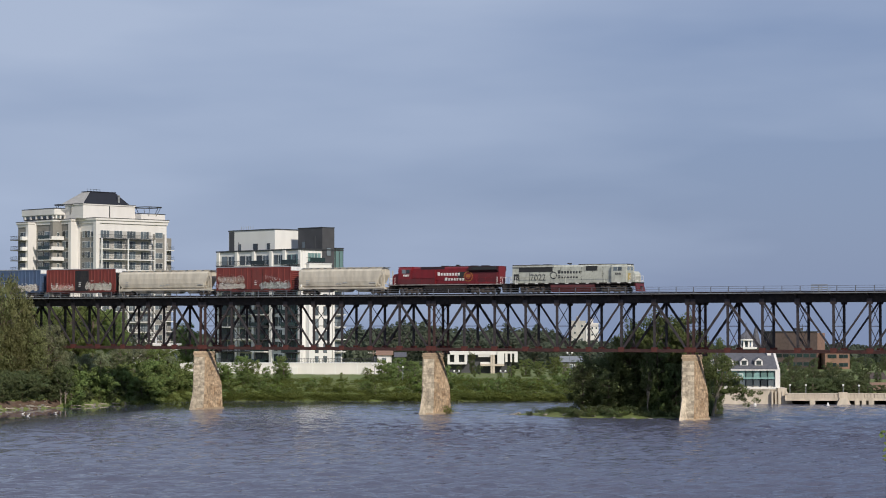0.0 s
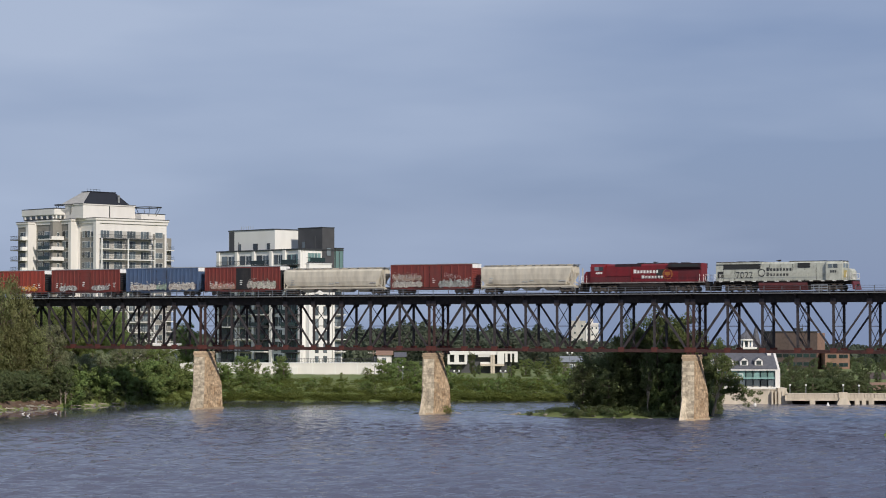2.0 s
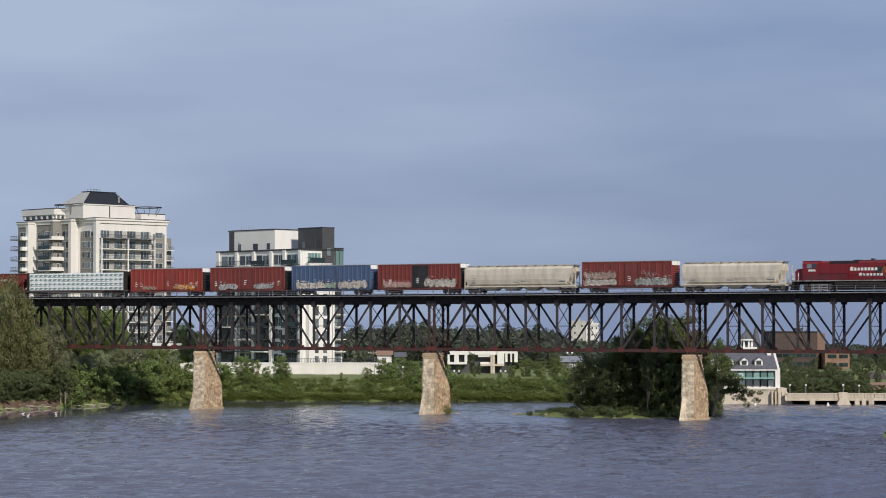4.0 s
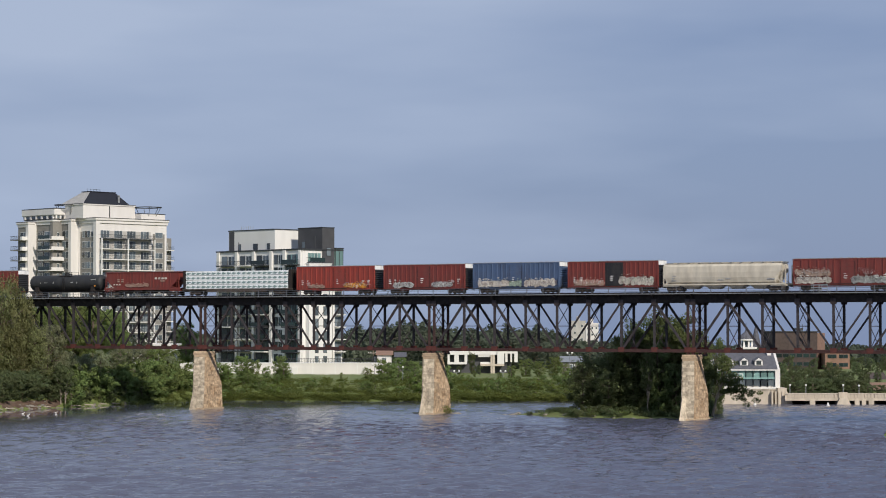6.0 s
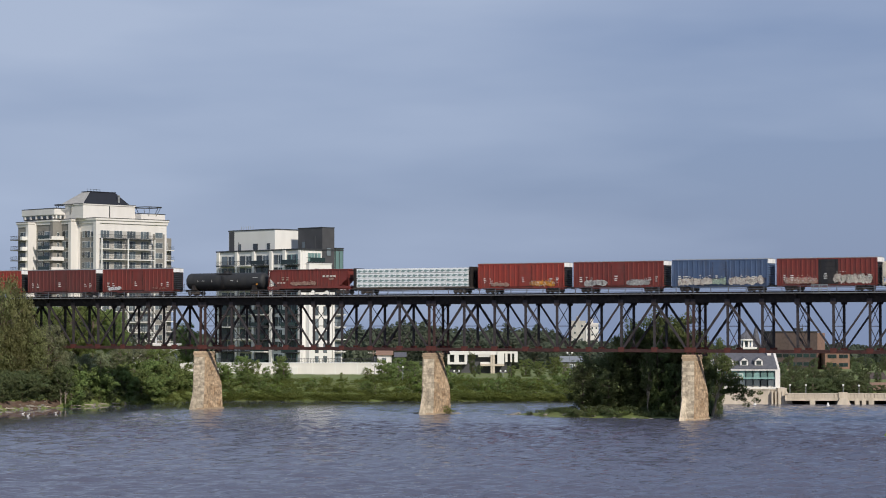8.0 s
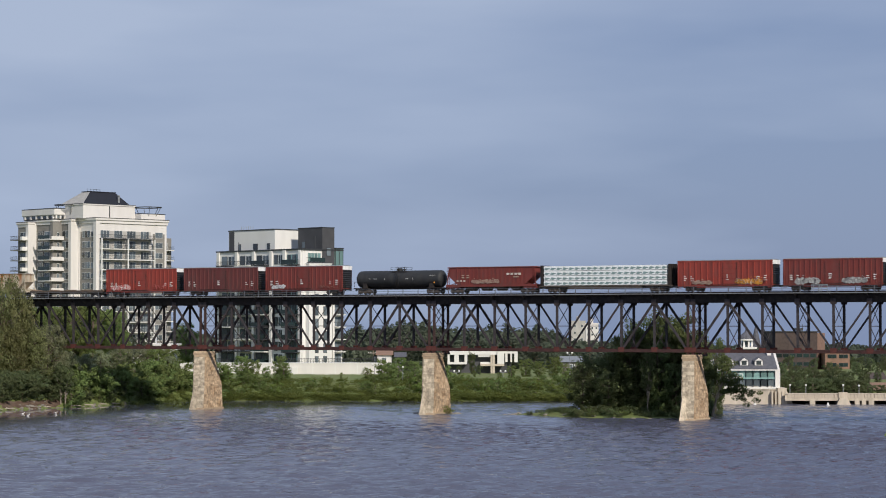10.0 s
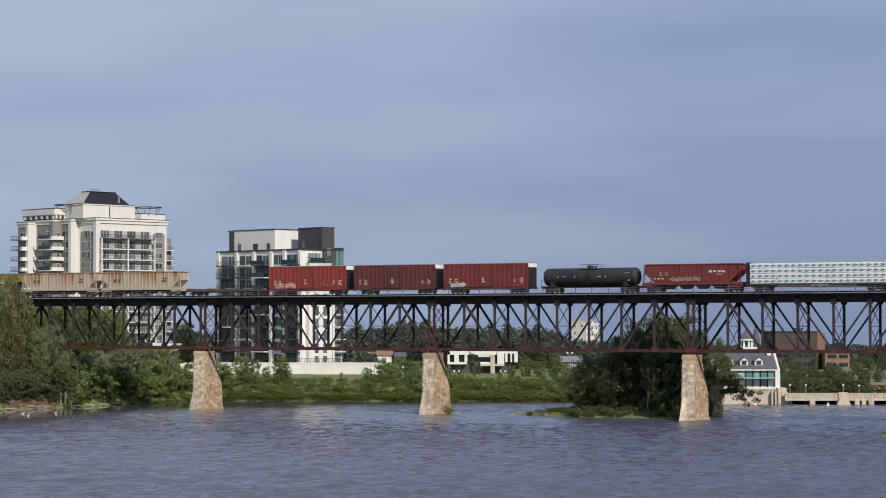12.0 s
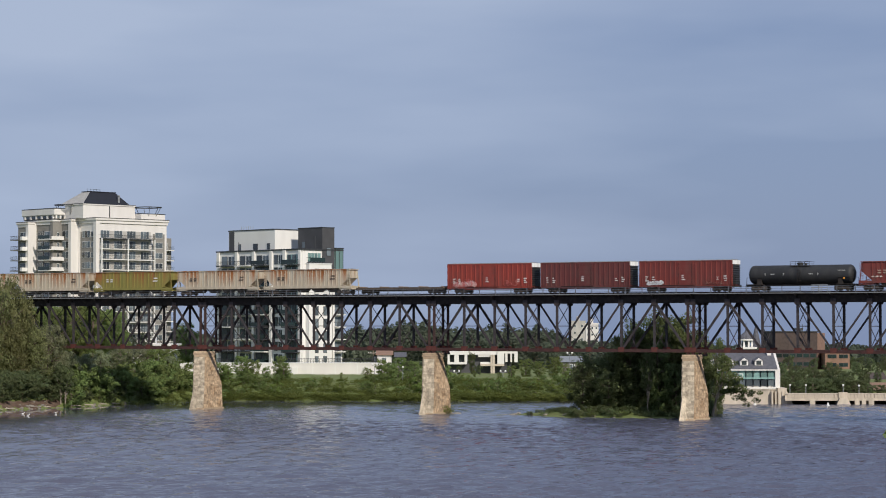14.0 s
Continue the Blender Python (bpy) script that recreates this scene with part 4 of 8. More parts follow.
def round_hopper(label, a, b, high, bays, body_paint, seed):
    """Covered hopper with smooth bulged sides, sloped ends and open end platforms."""
    car = thing("covered_hopper", label, "hopper car", "covered hoppers of the train")
    half = (b - a) / 2
    z0, z1 = 1.15, high
    prof = [(1.0, z0), (1.36, z0 + 0.35), (1.50, z0 + 1.1), (1.52, z0 + 1.9), (1.45, z1 - 0.55), (1.28, z1 - 0.28), (0.55, z1 - 0.06),
            (-0.55, z1 - 0.06), (-1.28, z1 - 0.28), (-1.45, z1 - 0.55), (-1.52, z0 + 1.9), (-1.50, z0 + 1.1), (-1.36, z0 + 0.35), (-1.0, z0)]
    bm = bmesh.new()
    def ring(x, lift):
        zs = [max(p[1], z0 + lift) for p in prof]
        return [bm.verts.new((x, p[0], z)) for p, z in zip(prof, zs)]
    rings = [ring(-half + 0.1, 1.1), ring(-half + 0.85, 0), ring(half - 1.75, 0), ring(half - 0.75, z1 - z0 - 1.3)]
    n = len(prof)
    for r0, r1 in zip(rings, rings[1:]):
        for i in range(n):
            bm.faces.new((r0[i], r0[(i + 1) % n], r1[(i + 1) % n], r1[i]))
    bm.faces.new(rings[0]); bm.faces.new(rings[-1])
    bmesh.ops.remove_doubles(bm, verts=bm.verts, dist=0.001)
    body = part("body", bm, body_paint, car)
    # end frames with posts that leave the corner open
    for s in (-1, 1):
        bm = bmesh.new()
        for y in (-1.38, 1.38):
            bar(bm, (s * (half - 0.1), y, 0.95), (s * (half - 0.1), y, z1 - 0.5), 0.14, 0.14)
            bar(bm, (s * (half - 0.1), y, 1.0), (s * (half - 1.9), y * 0.95, 2.2), 0.1, 0.12)
            bar(bm, (s * (half - 0.75), y, 1.0), (s * (half - 0.75), y, z1 - 1.2), 0.09, 0.1)
        box(bm, *sorted((s * (half - 2.6), s * half)), -1.4, 1.4, 0.86, 1.05)
        part("end_frame", bm, body_paint, car)
        add_ladder(car, s * (half - 0.35), -1.44, 0.6, z1 - 0.35, material=body_paint)
    part("side_sill", cubes((-half + 0.1, half - 0.1, -1.50, -1.30, 1.02, 1.26), (-half + 0.1, half - 0.1, 1.30, 1.50, 1.02, 1.26)), body_paint, car)
    # discharge hoppers below
    L = 2 * half - 5.4
    for i in range(bays):
        x = -L / 2 + L * (i + 0.5) / bays
        w = L / bays * 0.46
        bm = bmesh.new()
        top = [bm.verts.new(p) for p in ((x - w, -1.2, 1.2), (x + w, -1.2, 1.2), (x + w, 1.2, 1.2), (x - w, 1.2, 1.2))]
        bot = [bm.verts.new(p) for p in ((x - w * 0.45, -0.7, 0.42), (x + w * 0.45, -0.7, 0.42), (x + w * 0.45, 0.7, 0.42), (x - w * 0.45, 0.7, 0.42))]
        for k in range(4):
            bm.faces.new((top[k], top[(k + 1) % 4], bot[(k + 1) % 4], bot[k]))
        bm.faces.new(bot)
        part("discharge_chute", bm, body_paint, car)
    # roof walkway and hatches
    bm = cubes((-half + 0.2, half - 0.2, -0.95, -0.5, z1 + 0.03, z1 + 0.07), (-half + 0.2, half - 0.2, 0.5, 0.95, z1 + 0.03, z1 + 0.07))
    for i in range(12):
        x = -half + 0.6 + i * (2 * half - 1.2) / 11
        box(bm, x - 0.04, x + 0.04, -1.1, 1.1, z1 - 0.12, z1 + 0.03)
    part("roof_walkway", bm, M_RAILING, car)
    part("hatch_cover", cubes((-half + 1.2, half - 1.2, -0.3, 0.3, z1 - 0.06, z1 + 0.12)), body_paint, car)
    bm = bmesh.new()
    rng = random.Random(seed)
    for x, z, w in ((-half + 1.6, 2.4, 0.7), (-half + 1.6, 2.1, 0.5), (-half + 1.6, 1.8, 0.8), (-0.9, 1.85, 0.4), (-0.3, 1.85, 0.3), (0.4, 2.0, 0.8), (half - 3.0, 1.9, 1.2)):
        box(bm, x, x + w, -1.535, -1.50, z, z + 0.14)
    tagged(part("marking", bm, P_GRAFGREY, car), kind="stuff")
    add_couplers(car, half - 0.2, half + 0.62)
    add_trucks(car, (-half + 1.75, half - 1.75))
    register(car, (a + b) / 2)
    return car


def ribbed_hopper(label, a, b, high, body_paint, seed):
    """Old covered hopper with many side posts, sloped ends and rust."""
    car = thing("covered_hopper", label, "hopper car", "covered hoppers of the train")
    half = (b - a) / 2
    z0, z1 = 1.5, high
    bm = bmesh.new()
    prism(bm, [(-half + 2.1, z0), (half - 2.1, z0), (half - 0.5, z0 + 1.35), (half - 0.5, z1 - 0.1), (-half + 0.5, z1 - 0.1), (-half + 0.5, z0 + 1.35)], "y", -1.42, 1.42)
    part("body", bm, body_paint, car)
    rib_y = rib_mesh("side_post", 0.13, 0.09, z1 - z0 - 0.2, P_OLDGREY_POST if body_paint == P_OLDGREY else P_OLDYELLOW_POST if body_paint == P_OLDYELLOW else body_paint)
    n = 17
    for i in range(n + 1):
        x = -half + 2.1 + (2 * half - 4.2) * i / n
        part("side_post", rib_y, None, car).matrix_basis = pose(x, -1.42, z0 + 0.05)
        part("side_post", rib_y, None, car).matrix_basis = pose(x, 1.42, z0 + 0.05) @ pose(0, 0, 0, 0, 0, 180)
    part("top_rail", cubes((-half + 0.3, half - 0.3, -1.53, 1.53, z1 - 0.1, z1 + 0.02)), body_paint, car)
    part("side_sill", cubes((-half, half, -1.5, -1.25, 1.12, 1.5), (-half, half, 1.25, 1.5, 1.12, 1.5)), body_paint, car)
    for s in (-1, 1):
        bm = bmesh.new()
        for y in (-1.35, 1.35):
            bar(bm, (s * (half - 0.12), y, 1.0), (s * (half - 0.5), y, z1 - 0.15), 0.12, 0.12)
            bar(bm, (s * (half - 0.12), y, 1.2), (s * (half - 2.0), y, 1.8), 0.1, 0.1)
        box(bm, *sorted((s * (half - 2.4), s * half)), -1.4, 1.4, 0.9, 1.1)
        part("end_frame", bm, body_paint, car)
        add_ladder(car, s * (half - 0.45), -1.46, 0.6, z1 - 0.2, material=body_paint)
    for i in range(4):
        x = (i - 1.5) * (2 * half - 5.6) / 4
        w = 1.35
        bm = bmesh.new()
        top = [bm.verts.new(p) for p in ((x - w, -1.2, z0), (x + w, -1.2, z0), (x + w, 1.2, z0), (x - w, 1.2, z0))]
        bot = [bm.verts.new(p) for p in ((x - 0.5, -0.6, 0.45), (x + 0.5, -0.6, 0.45), (x + 0.5, 0.6, 0.45), (x - 0.5, 0.6, 0.45))]
        for k in range(4):
            bm.faces.new((top[k], top[(k + 1) % 4], bot[(k + 1) % 4], bot[k]))
        bm.faces.new(bot)
        part("discharge_chute", bm, P_TRUCK, car)
    part("roof_walkway", cubes((-half + 0.3, half - 0.3, -0.4, 0.4, z1 + 0.06, z1 + 0.1)), M_RAILING, car)
    rng = random.Random(seed)
    bm = bmesh.new()
    for x, z, w in ((-half + 3.0, 2.9, 0.5), (-half + 3.0, 2.55, 0.5), (-half + 3.9, 2.9, 0.5), (-half + 3.9, 2.55, 0.5), (half - 4.2, 2.6, 1.0), (half - 4.0, 3.1, 0.8)):
        box(bm, x, x + w, -1.53, -1.515, z, z + 0.2)
    tagged(part("marking", bm, P_LETTER if "olive" in label else P_TRUCK if "grey" in label else P_GRAFTAN, car), kind="stuff")
    add_couplers(car, half - 0.2, half + 0.62)
    add_trucks(car, (-half + 1.85, half - 1.85))
    register(car, (a + b) / 2)
    return car


def tank_car(label, a, b):
    car = thing("tank_car", label, "tank car")
    half = (b - a) / 2
    r, zc = 1.44, 2.55
    bm = bmesh.new()
    seg = 32
    prof = [(-half + 0.75 - 0.75 * math.cos(t), r * math.sin(t)) for t in [i / 7 * math.pi / 2 for i in range(8)]]
    prof = prof + [(-x, q) for x, q in reversed(prof)]
    rings = [[bm.verts.new((x, q * math.cos(2 * math.pi * k / seg), zc + q * math.sin(2 * math.pi * k / seg))) for k in range(seg)] for x, q in prof]
    for r0, r1 in zip(rings, rings[1:]):
        for k in range(seg):
            bm.faces.new((r0[k], r0[(k + 1) % seg], r1[(k + 1) % seg], r1[k]))
    bmesh.ops.remove_doubles(bm, verts=bm.verts, dist=0.003)
    body = part("tank", bm, P_TANK, car)
    for p in body.data.polygons:
        p.use_smooth = True
    # weld seams round the shell
    for x in (-half * 0.33, half * 0.33):
        bm = bmesh.new()
        tube(bm, (x - 0.06, 0, zc), (x + 0.06, 0, zc), r + 0.012, seg=32)
        part("shell_seam", bm, P_TANK, car)
    bm = bmesh.new()
    tube(bm, (-0.3, 0, zc + r - 0.1), (-0.3, 0, zc + r + 0.32), 0.48, seg=18)
    tube(bm, (-0.3, 0, zc + r + 0.32), (-0.3, 0, zc + r + 0.42), 0.5, 0.3, seg=18)
    tube(bm, (0.6, 0, zc + r - 0.1), (0.6, 0, zc + r + 0.3), 0.2, seg=12)
    part("manway", bm, P_TANK, car)
    bm = cubes((-1.5, 1.5, -0.95, -0.45, zc + r - 0.22, zc + r - 0.16), (-1.5, 1.5, 0.45, 0.95, zc + r - 0.22, zc + r - 0.16))
    for x in (-1.5, 0, 1.5):
        for y in (-0.95, 0.95):
            bar(bm, (x, y, zc + r - 0.2), (x, y, zc + r + 0.55), 0.04)
    for y in (-0.95, 0.95):
        bar(bm, (-1.5, y, zc + r + 0.55), (1.5, y, zc + r + 0.55), 0.04)
        bar(bm, (-1.5, y, zc + r + 0.2), (1.5, y, zc + r + 0.2), 0.03)
    part("top_platform", bm, M_BLACK, car)
    add_ladder(car, 0.0, -1.5, 1.2, zc + r - 0.1)
    bm = cubes((-half + 0.3, half - 0.3, -0.25, 0.25, 0.85, 1.12))
    for s in (-1, 1):
        prism(bm, [(-1.35, 1.0), (1.35, 1.0), (1.25, 2.0), (0.7, 1.35), (-0.7, 1.35), (-1.25, 2.0)], "x", s * (half - 2.0) - 0.35, s * (half - 2.0) + 0.35)
        box(bm, *sorted((s * (half - 2.6), s * (half + 0.15))), -1.4, 1.4, 0.95, 1.08)
        for y in (-1.38, 1.38):
            bar(bm, (s * half, y, 1.05), (s * half, y, 2.1), 0.05)
            bar(bm, (s * (half - 2.5), y, 2.05), (s * half, y, 2.1), 0.04)
    part("underframe", bm, M_BLACK, car)
    bm = cubes((half - 2.3, half - 1.2, -1.34, -1.32, 2.9, 3.15), (half - 1.1, half - 0.95, -1.36, -1.30, 2.35, 2.95), (half - 5.5, half - 5.4, -1.46, -1.44, 2.4, 2.75), (-half + 3, -half + 3.1, -1.46, -1.44, 2.4, 2.75),
               (-half + 6.0, -half + 6.1, -1.46, -1.44, 2.4, 2.75), (1.6, 2.2, -1.46, -1.43, 2.55, 2.65), (-4.6, -4.0, -1.46, -1.43, 2.55, 2.65), (-half + 1.2, -half + 2.4, -1.38, -1.34, 2.6, 2.72))
    tagged(part("marking", bm, P_GRAFGREY, car), kind="stuff")
    part("placard", cubes((half - 1.45, half - 1.2, -1.42, -1.38, 1.8, 2.05)), P_GRAFORANGE, car)
    add_couplers(car, half - 0.2, half + 0.6)
    add_trucks(car, (-half + 1.8, half - 1.8))
    register(car, (a + b) / 2)
    return car


def lumber_car(label, a, b):
    """Centre-beam flatcar stacked with wrapped lumber."""
    car = thing("centre_beam_flatcar", label, "flatcar")
    half = (b - a) / 2
    high = 4.35
    part("deck", cubes((-half, half, -1.45, 1.45, 0.98, 1.14), (-half + 0.5, half - 0.5, -0.3, 0.3, 0.62, 0.98), (-half * 0.55, half * 0.55, -1.4, -1.3, 0.66, 0.98)), P_TRUCK, car)
    bm = cubes((-half + 0.5, half - 0.5, -0.12, 0.12, high - 0.25, high), (-half + 0.5, half - 0.5, -0.1, 0.1, 1.14, 1.4))
    for i in range(13):
        x = -half + 0.6 + i * (2 * half - 1.2) / 12
        box(bm, x - 0.08, x + 0.08, -0.09, 0.09, 1.14, high)
    part("centre_beam", bm, M_BLACK, car)
    for s in (-1, 1):
        bm = cubes(tuple(sorted((s * (half - 0.55), s * (half - 0.35)))) + (-1.42, 1.42, 1.14, high + 0.12))
        bh = part("bulkhead", bm, M_BLACK, car)
        for y in (-1.3, -0.65, 0, 0.65, 1.3):
            part("bulkhead_post", cubes(tuple(sorted((s * (half - 0.35), s * (half - 0.15)))) + (y - 0.06, y + 0.06, 1.14, high + 0.1)), M_BLACK, bh)
    cols, tiers = 5, 4
    L = 2 * half - 1.5
    lx, lz = L / cols, (high - 1.18) / tiers
    bm = cubes((0.03, lx - 0.03, -0.6, 0.6, 0.045, lz - 0.02))
    bmesh.ops.bevel(bm, geom=bm.edges[:], offset=0.04, segments=1, affect="EDGES")
    for i in range(4):
        box(bm, 0.4 + i * lx / 4, 0.5 + i * lx / 4, -0.55, 0.55, 0.0, 0.045)
    pack = mesh_of("lumber_pack", bm, P_WRAP)
    bm = bmesh.new()
    for i in range(4):
        x = 0.22 + i * lx / 4
        prism(bm, [(x - 0.1, 0.24), (x + 0.36, 0.14), (x + 0.72, 0.34), (x + 0.62, 0.50), (x + 0.15, 0.58)], "y", -0.612, -0.602)
        box(bm, x + 0.66, x + 0.92, -0.612, -0.602, 0.34, 0.48)
    logo = mesh_of("printed_mark", bm, P_PRINT)
    for c in range(cols):
        for t in range(tiers):
            for y in (-0.8, 0.8):
                p = part("lumber_pack", pack, None, car)
                p.matrix_basis = pose(-half + 0.75 + c * lx, y, 1.15 + t * lz)
                if y < 0:
                    part("printed_mark", logo, None, p)
    add_couplers(car, half, half + 0.7)
    add_trucks(car, (-half + 2.6, half - 2.6))
    register(car, (a + b) / 2)
    return car


def flat_car(label, a, b):
    car = thing("flatcar", label, "flatcar")
    half = (b - a) / 2
    part("deck", cubes((-half, half, -1.45, 1.45, 0.95, 1.12)), P_FLATDECK, car)
    bm = cubes((-half, half, -1.5, -1.46, 0.72, 1.16), (-half, half, 1.46, 1.5, 0.72, 1.16), (-half + 0.4, half - 0.4, -0.35, 0.35, 0.55, 0.95))
    for i in range(12):
        x = -half + 0.6 + i * (2 * half - 1.2) / 11
        box(bm, x - 0.06, x + 0.06, -1.58, -1.5, 0.78, 1.05)
    part("side_sill", bm, P_TRUCK, car)
    # tie-down bolsters on the deck
    for x in (-half + 0.4, -half * 0.45, 0, half * 0.45, half - 0.4):
        bm = cubes((x - 0.16, x + 0.16, -1.35, 1.35, 1.12, 1.30))
        part("bolster", bm, P_FLATDECK, car)
    add_couplers(car, half, half + 0.65)
    add_trucks(car, (-half + 2.0, half - 2.0))
    register(car, (a + b) / 2)
    return car


def add_text(car, words, size, x, y, z, material, thick=0.012):
    cu = bpy.data.curves.new("road_number", "FONT")
    cu.body, cu.size, cu.extrude = words, size, thick / 2
    tmp = new("road_number", cu)
    me = bpy.data.meshes.new_from_object(tmp.evaluated_get(bpy.context.evaluated_depsgraph_get()))
    bpy.data.objects.remove(tmp)
    me.materials.clear()
    me.materials.append(material)
    ob = new("road_number", me)
    ob.parent = car
    ob.matrix_basis = pose(x, y, z, 90)
    return ob


def locomotive(label, a, b, facing, colours, number):
    """Six-axle road diesel. Built with its cab towards +x; facing -1 turns it round."""
    hood, lower, tank_paint, roof_paint = colours
    emd = facing > 0
    car = thing("locomotive", label, "locomotive", "locomotives of the train")
    half = (b - a) / 2
    f = facing

    def cb(*bs):
        out = bmesh.new()
        for x0, x1, y0, y1, z0, z1 in bs:
            box(out, *sorted((f * x0, f * x1)), y0, y1, z0, z1)
        return out

    zt = 4.50 if emd else 4.50
    wide = 1.05 if emd else 1.15
    # underframe with walkway
    part("underframe", cb((-half, half, -1.52, 1.52, 1.42, 1.62), (-half + 0.2, half - 0.2, -0.6, 0.6, 1.0, 1.42)), lower, car)
    part("sill_stripe", cb((-half + 0.1, half - 0.1, -1.545, -1.525, 1.45, 1.60)), P_SILL if not emd else lower, car)
    # fuel tank
    bm = bmesh.new()
    x0, x1 = sorted((f * -3.9, f * 4.0))
    prism(bm, [(-1.4, 1.38), (1.4, 1.38), (1.45, 0.95), (1.15, 0.16), (-1.15, 0.16), (-1.45, 0.95)], "x", x0, x1)
    part("fuel_tank", bm, tank_paint, car)
    bm = cb((-half + 1.9, -half + 6.4, -0.66, 0.66, 0.5, 1.42), (half - 6.4, half - 1.9, -0.66, 0.66, 0.5, 1.42), (-half + 6.4, -3.95, -1.1, 1.1, 0.5, 1.42), (4.05, half - 6.4, -1.1, 1.1, 0.5, 1.42))
    part("brake_rigging", bm, M_BLACK, car)
    # long hood
    cab_x0, cab_x1, nose_x = half - 4.3, half - 1.7, half - 0.35
    bm = bmesh.new()
    p = [(-wide, 1.624), (-wide, zt - 0.28), (-wide + 0.25, zt), (wide - 0.25, zt), (wide, zt - 0.28), (wide, 1.624)]
    x0, x1 = sorted((f * (-half + (0.2 if emd else 0.9)), f * cab_x0))
    prism(bm, p, "x", x0, x1)
    hood_ob = part("long_hood", bm, hood, car)
    # hood doors: proud panels in a row
    dm = mesh_of("hood_door", cubes((-0.36, 0.36, -0.02, 0, 0.0, 1.5)), hood)
    nx = int((cab_x0 + half - 6.5) / 0.8)
    for i in range(nx):
        x = f * (-half + 5.2 + i * 0.8)
        if abs(x - f * (cab_x0 - 0.4)) > 0.5:
            d = part("hood_door", dm, None, hood_ob)
            d.matrix_basis = pose(x, -wide - 0.003, 1.75)
    # radiator section at the rear
    if emd:
        part("radiator_grille", cb((-half + 1.5, -half + 7.6, -wide - 0.06, -wide + 0.1, zt - 1.05, zt - 0.32)), P_GRILLE, car, "black radiator grille")
        part("radiator_roof", cb((-half + 0.3, -half + 7.9, -wide - 0.16, wide + 0.16, zt - 0.28, zt - 0.02)), hood, car)
        part("roof_panel", cb((-half + 0.3, -half + 7.9, -wide - 0.1, wide + 0.1, zt - 0.016, zt + 0.09)), roof_paint, car)
        # seams between the hood panels and pale markers along the sill
        seam = mesh_of("panel_seam", cubes((-0.03, 0.03, -0.012, 0, 0, zt - 2.0)), P_GRILLE)
        for i in range(9):
            part("panel_seam", seam, None, hood_ob).matrix_basis = pose(-half + 1.45 + i * 1.9, -wide - 0.004, 1.64)
        mark = mesh_of("sill_marker", cubes((-0.28, 0.28, -0.03, 0, 0, 0.13)), P_LETTER)
        for i in range(12):
            part("sill_marker", mark, None, car).matrix_basis = pose(-half + 1.2 + i * 1.85, -1.55, 1.47)
        part("rear_grille", cb((-half + 0.5, -half + 1.4, -wide - 0.04, -wide + 0.1, 2.1, 3.1)), P_GRILLE, car)
        part("brake_grid", cb((cab_x0 - 4.7, cab_x0 - 2.7, -wide - 0.05, -wide + 0.1, zt - 0.95, zt - 0.2)), P_GRILLE, car)
        part("roof_hatch", cb((cab_x0 - 6.2, cab_x0 - 0.3, -0.75, 0.75, zt - 0.02, zt + 0.12)), roof_paint, car)
    else:
        bm = bmesh.new()
        x0, x1 = sorted((f * (-half + 1.0), f * (-half + 6.4)))
        prism(bm, [(-wide, zt - 1.0), (-wide - 0.42, zt - 0.62), (-wide - 0.42, zt + 0.02), (wide + 0.42, zt + 0.02), (wide + 0.42, zt - 0.62), (wide, zt - 1.0)], "x", x0, x1)
        part("radiator_wing", bm, P_WING, car, "sooty flared radiator housing")
        part("roof_panel", cb((cab_x0 - 6.2, cab_x0 - 1.6, -wide - 0.012, wide + 0.012, zt - 0.42, zt + 0.03)), P_WING, car)
        part("radiator_grille", cb((-half + 1.3, -half + 5.9, -wide - 0.46, -wide - 0.40, zt - 0.56, zt - 0.1)), P_GRILLE, car)
        part("roof_hatch", cb((-half + 7.2, -half + 10.5, -0.7, 0.7, zt - 0.01, zt + 0.12)), P_GRILLE, car)
        part("exhaust_housing", cb((-half + 11.0, -half + 12.2, -0.5, 0.5, zt - 0.01, zt + 0.18)), P_GRILLE, car)
        part("blower_housing", cb((cab_x0 - 4.6, cab_x0 + 0.02, -1.42, 1.42, 1.624, zt - 0.55)), hood, car)
        part("side_grille", cb((-half + 6.9, -half + 8.6, -wide - 0.03, -wide, 2.2, 3.6)), P_GRILLE, car)
    # cab with windows
    bm = bmesh.new()
    x0, x1 = sorted((f * cab_x0, f * cab_x1))
    prism(bm, [(-1.5, 1.624), (-1.5, zt - 0.42), (-1.15, zt - 0.02), (1.15, zt - 0.02), (1.5, zt - 0.42), (1.5, 1.624)], "x", x0, x1)
    cab_ob = part("cab", bm, hood, car)
    part("cab_roof", cb((cab_x0 - 0.08, cab_x1 + 0.12, -1.18, 1.18, zt - 0.016, zt + 0.07)), roof_paint, car)
    for wx0, wx1 in ((cab_x0 + 0.35, cab_x0 + 1.05), (cab_x0 + 1.15, cab_x0 + 1.85)):
        part("side_window", cb((wx0, wx1, -1.515, -1.49, 3.45, 4.1)), M_GLASS, cab_ob)
    for y in (-1.05, 0.15):
        part("windscreen", cb((cab_x1 - 0.02, cab_x1 + 0.02, y, y + 0.9, 3.5, 4.15)), M_GLASS, cab_ob)
    # nose, stepped down, with bevelled top
    bm = bmesh.new()
    q = [(f * cab_x1, 1.624), (f * nose_x, 1.624), (f * nose_x, 2.95), (f * (nose_x - 0.35), 3.35), (f * cab_x1, 3.42)]
    prism(bm, q, "y", -1.02, 1.02)
    nose = part("nose", bm, hood, car)
    part("headlight", cb((nose_x - 0.02, nose_x + 0.06, -0.22, 0.22, 2.55, 2.75)), P_LAMP, nose)
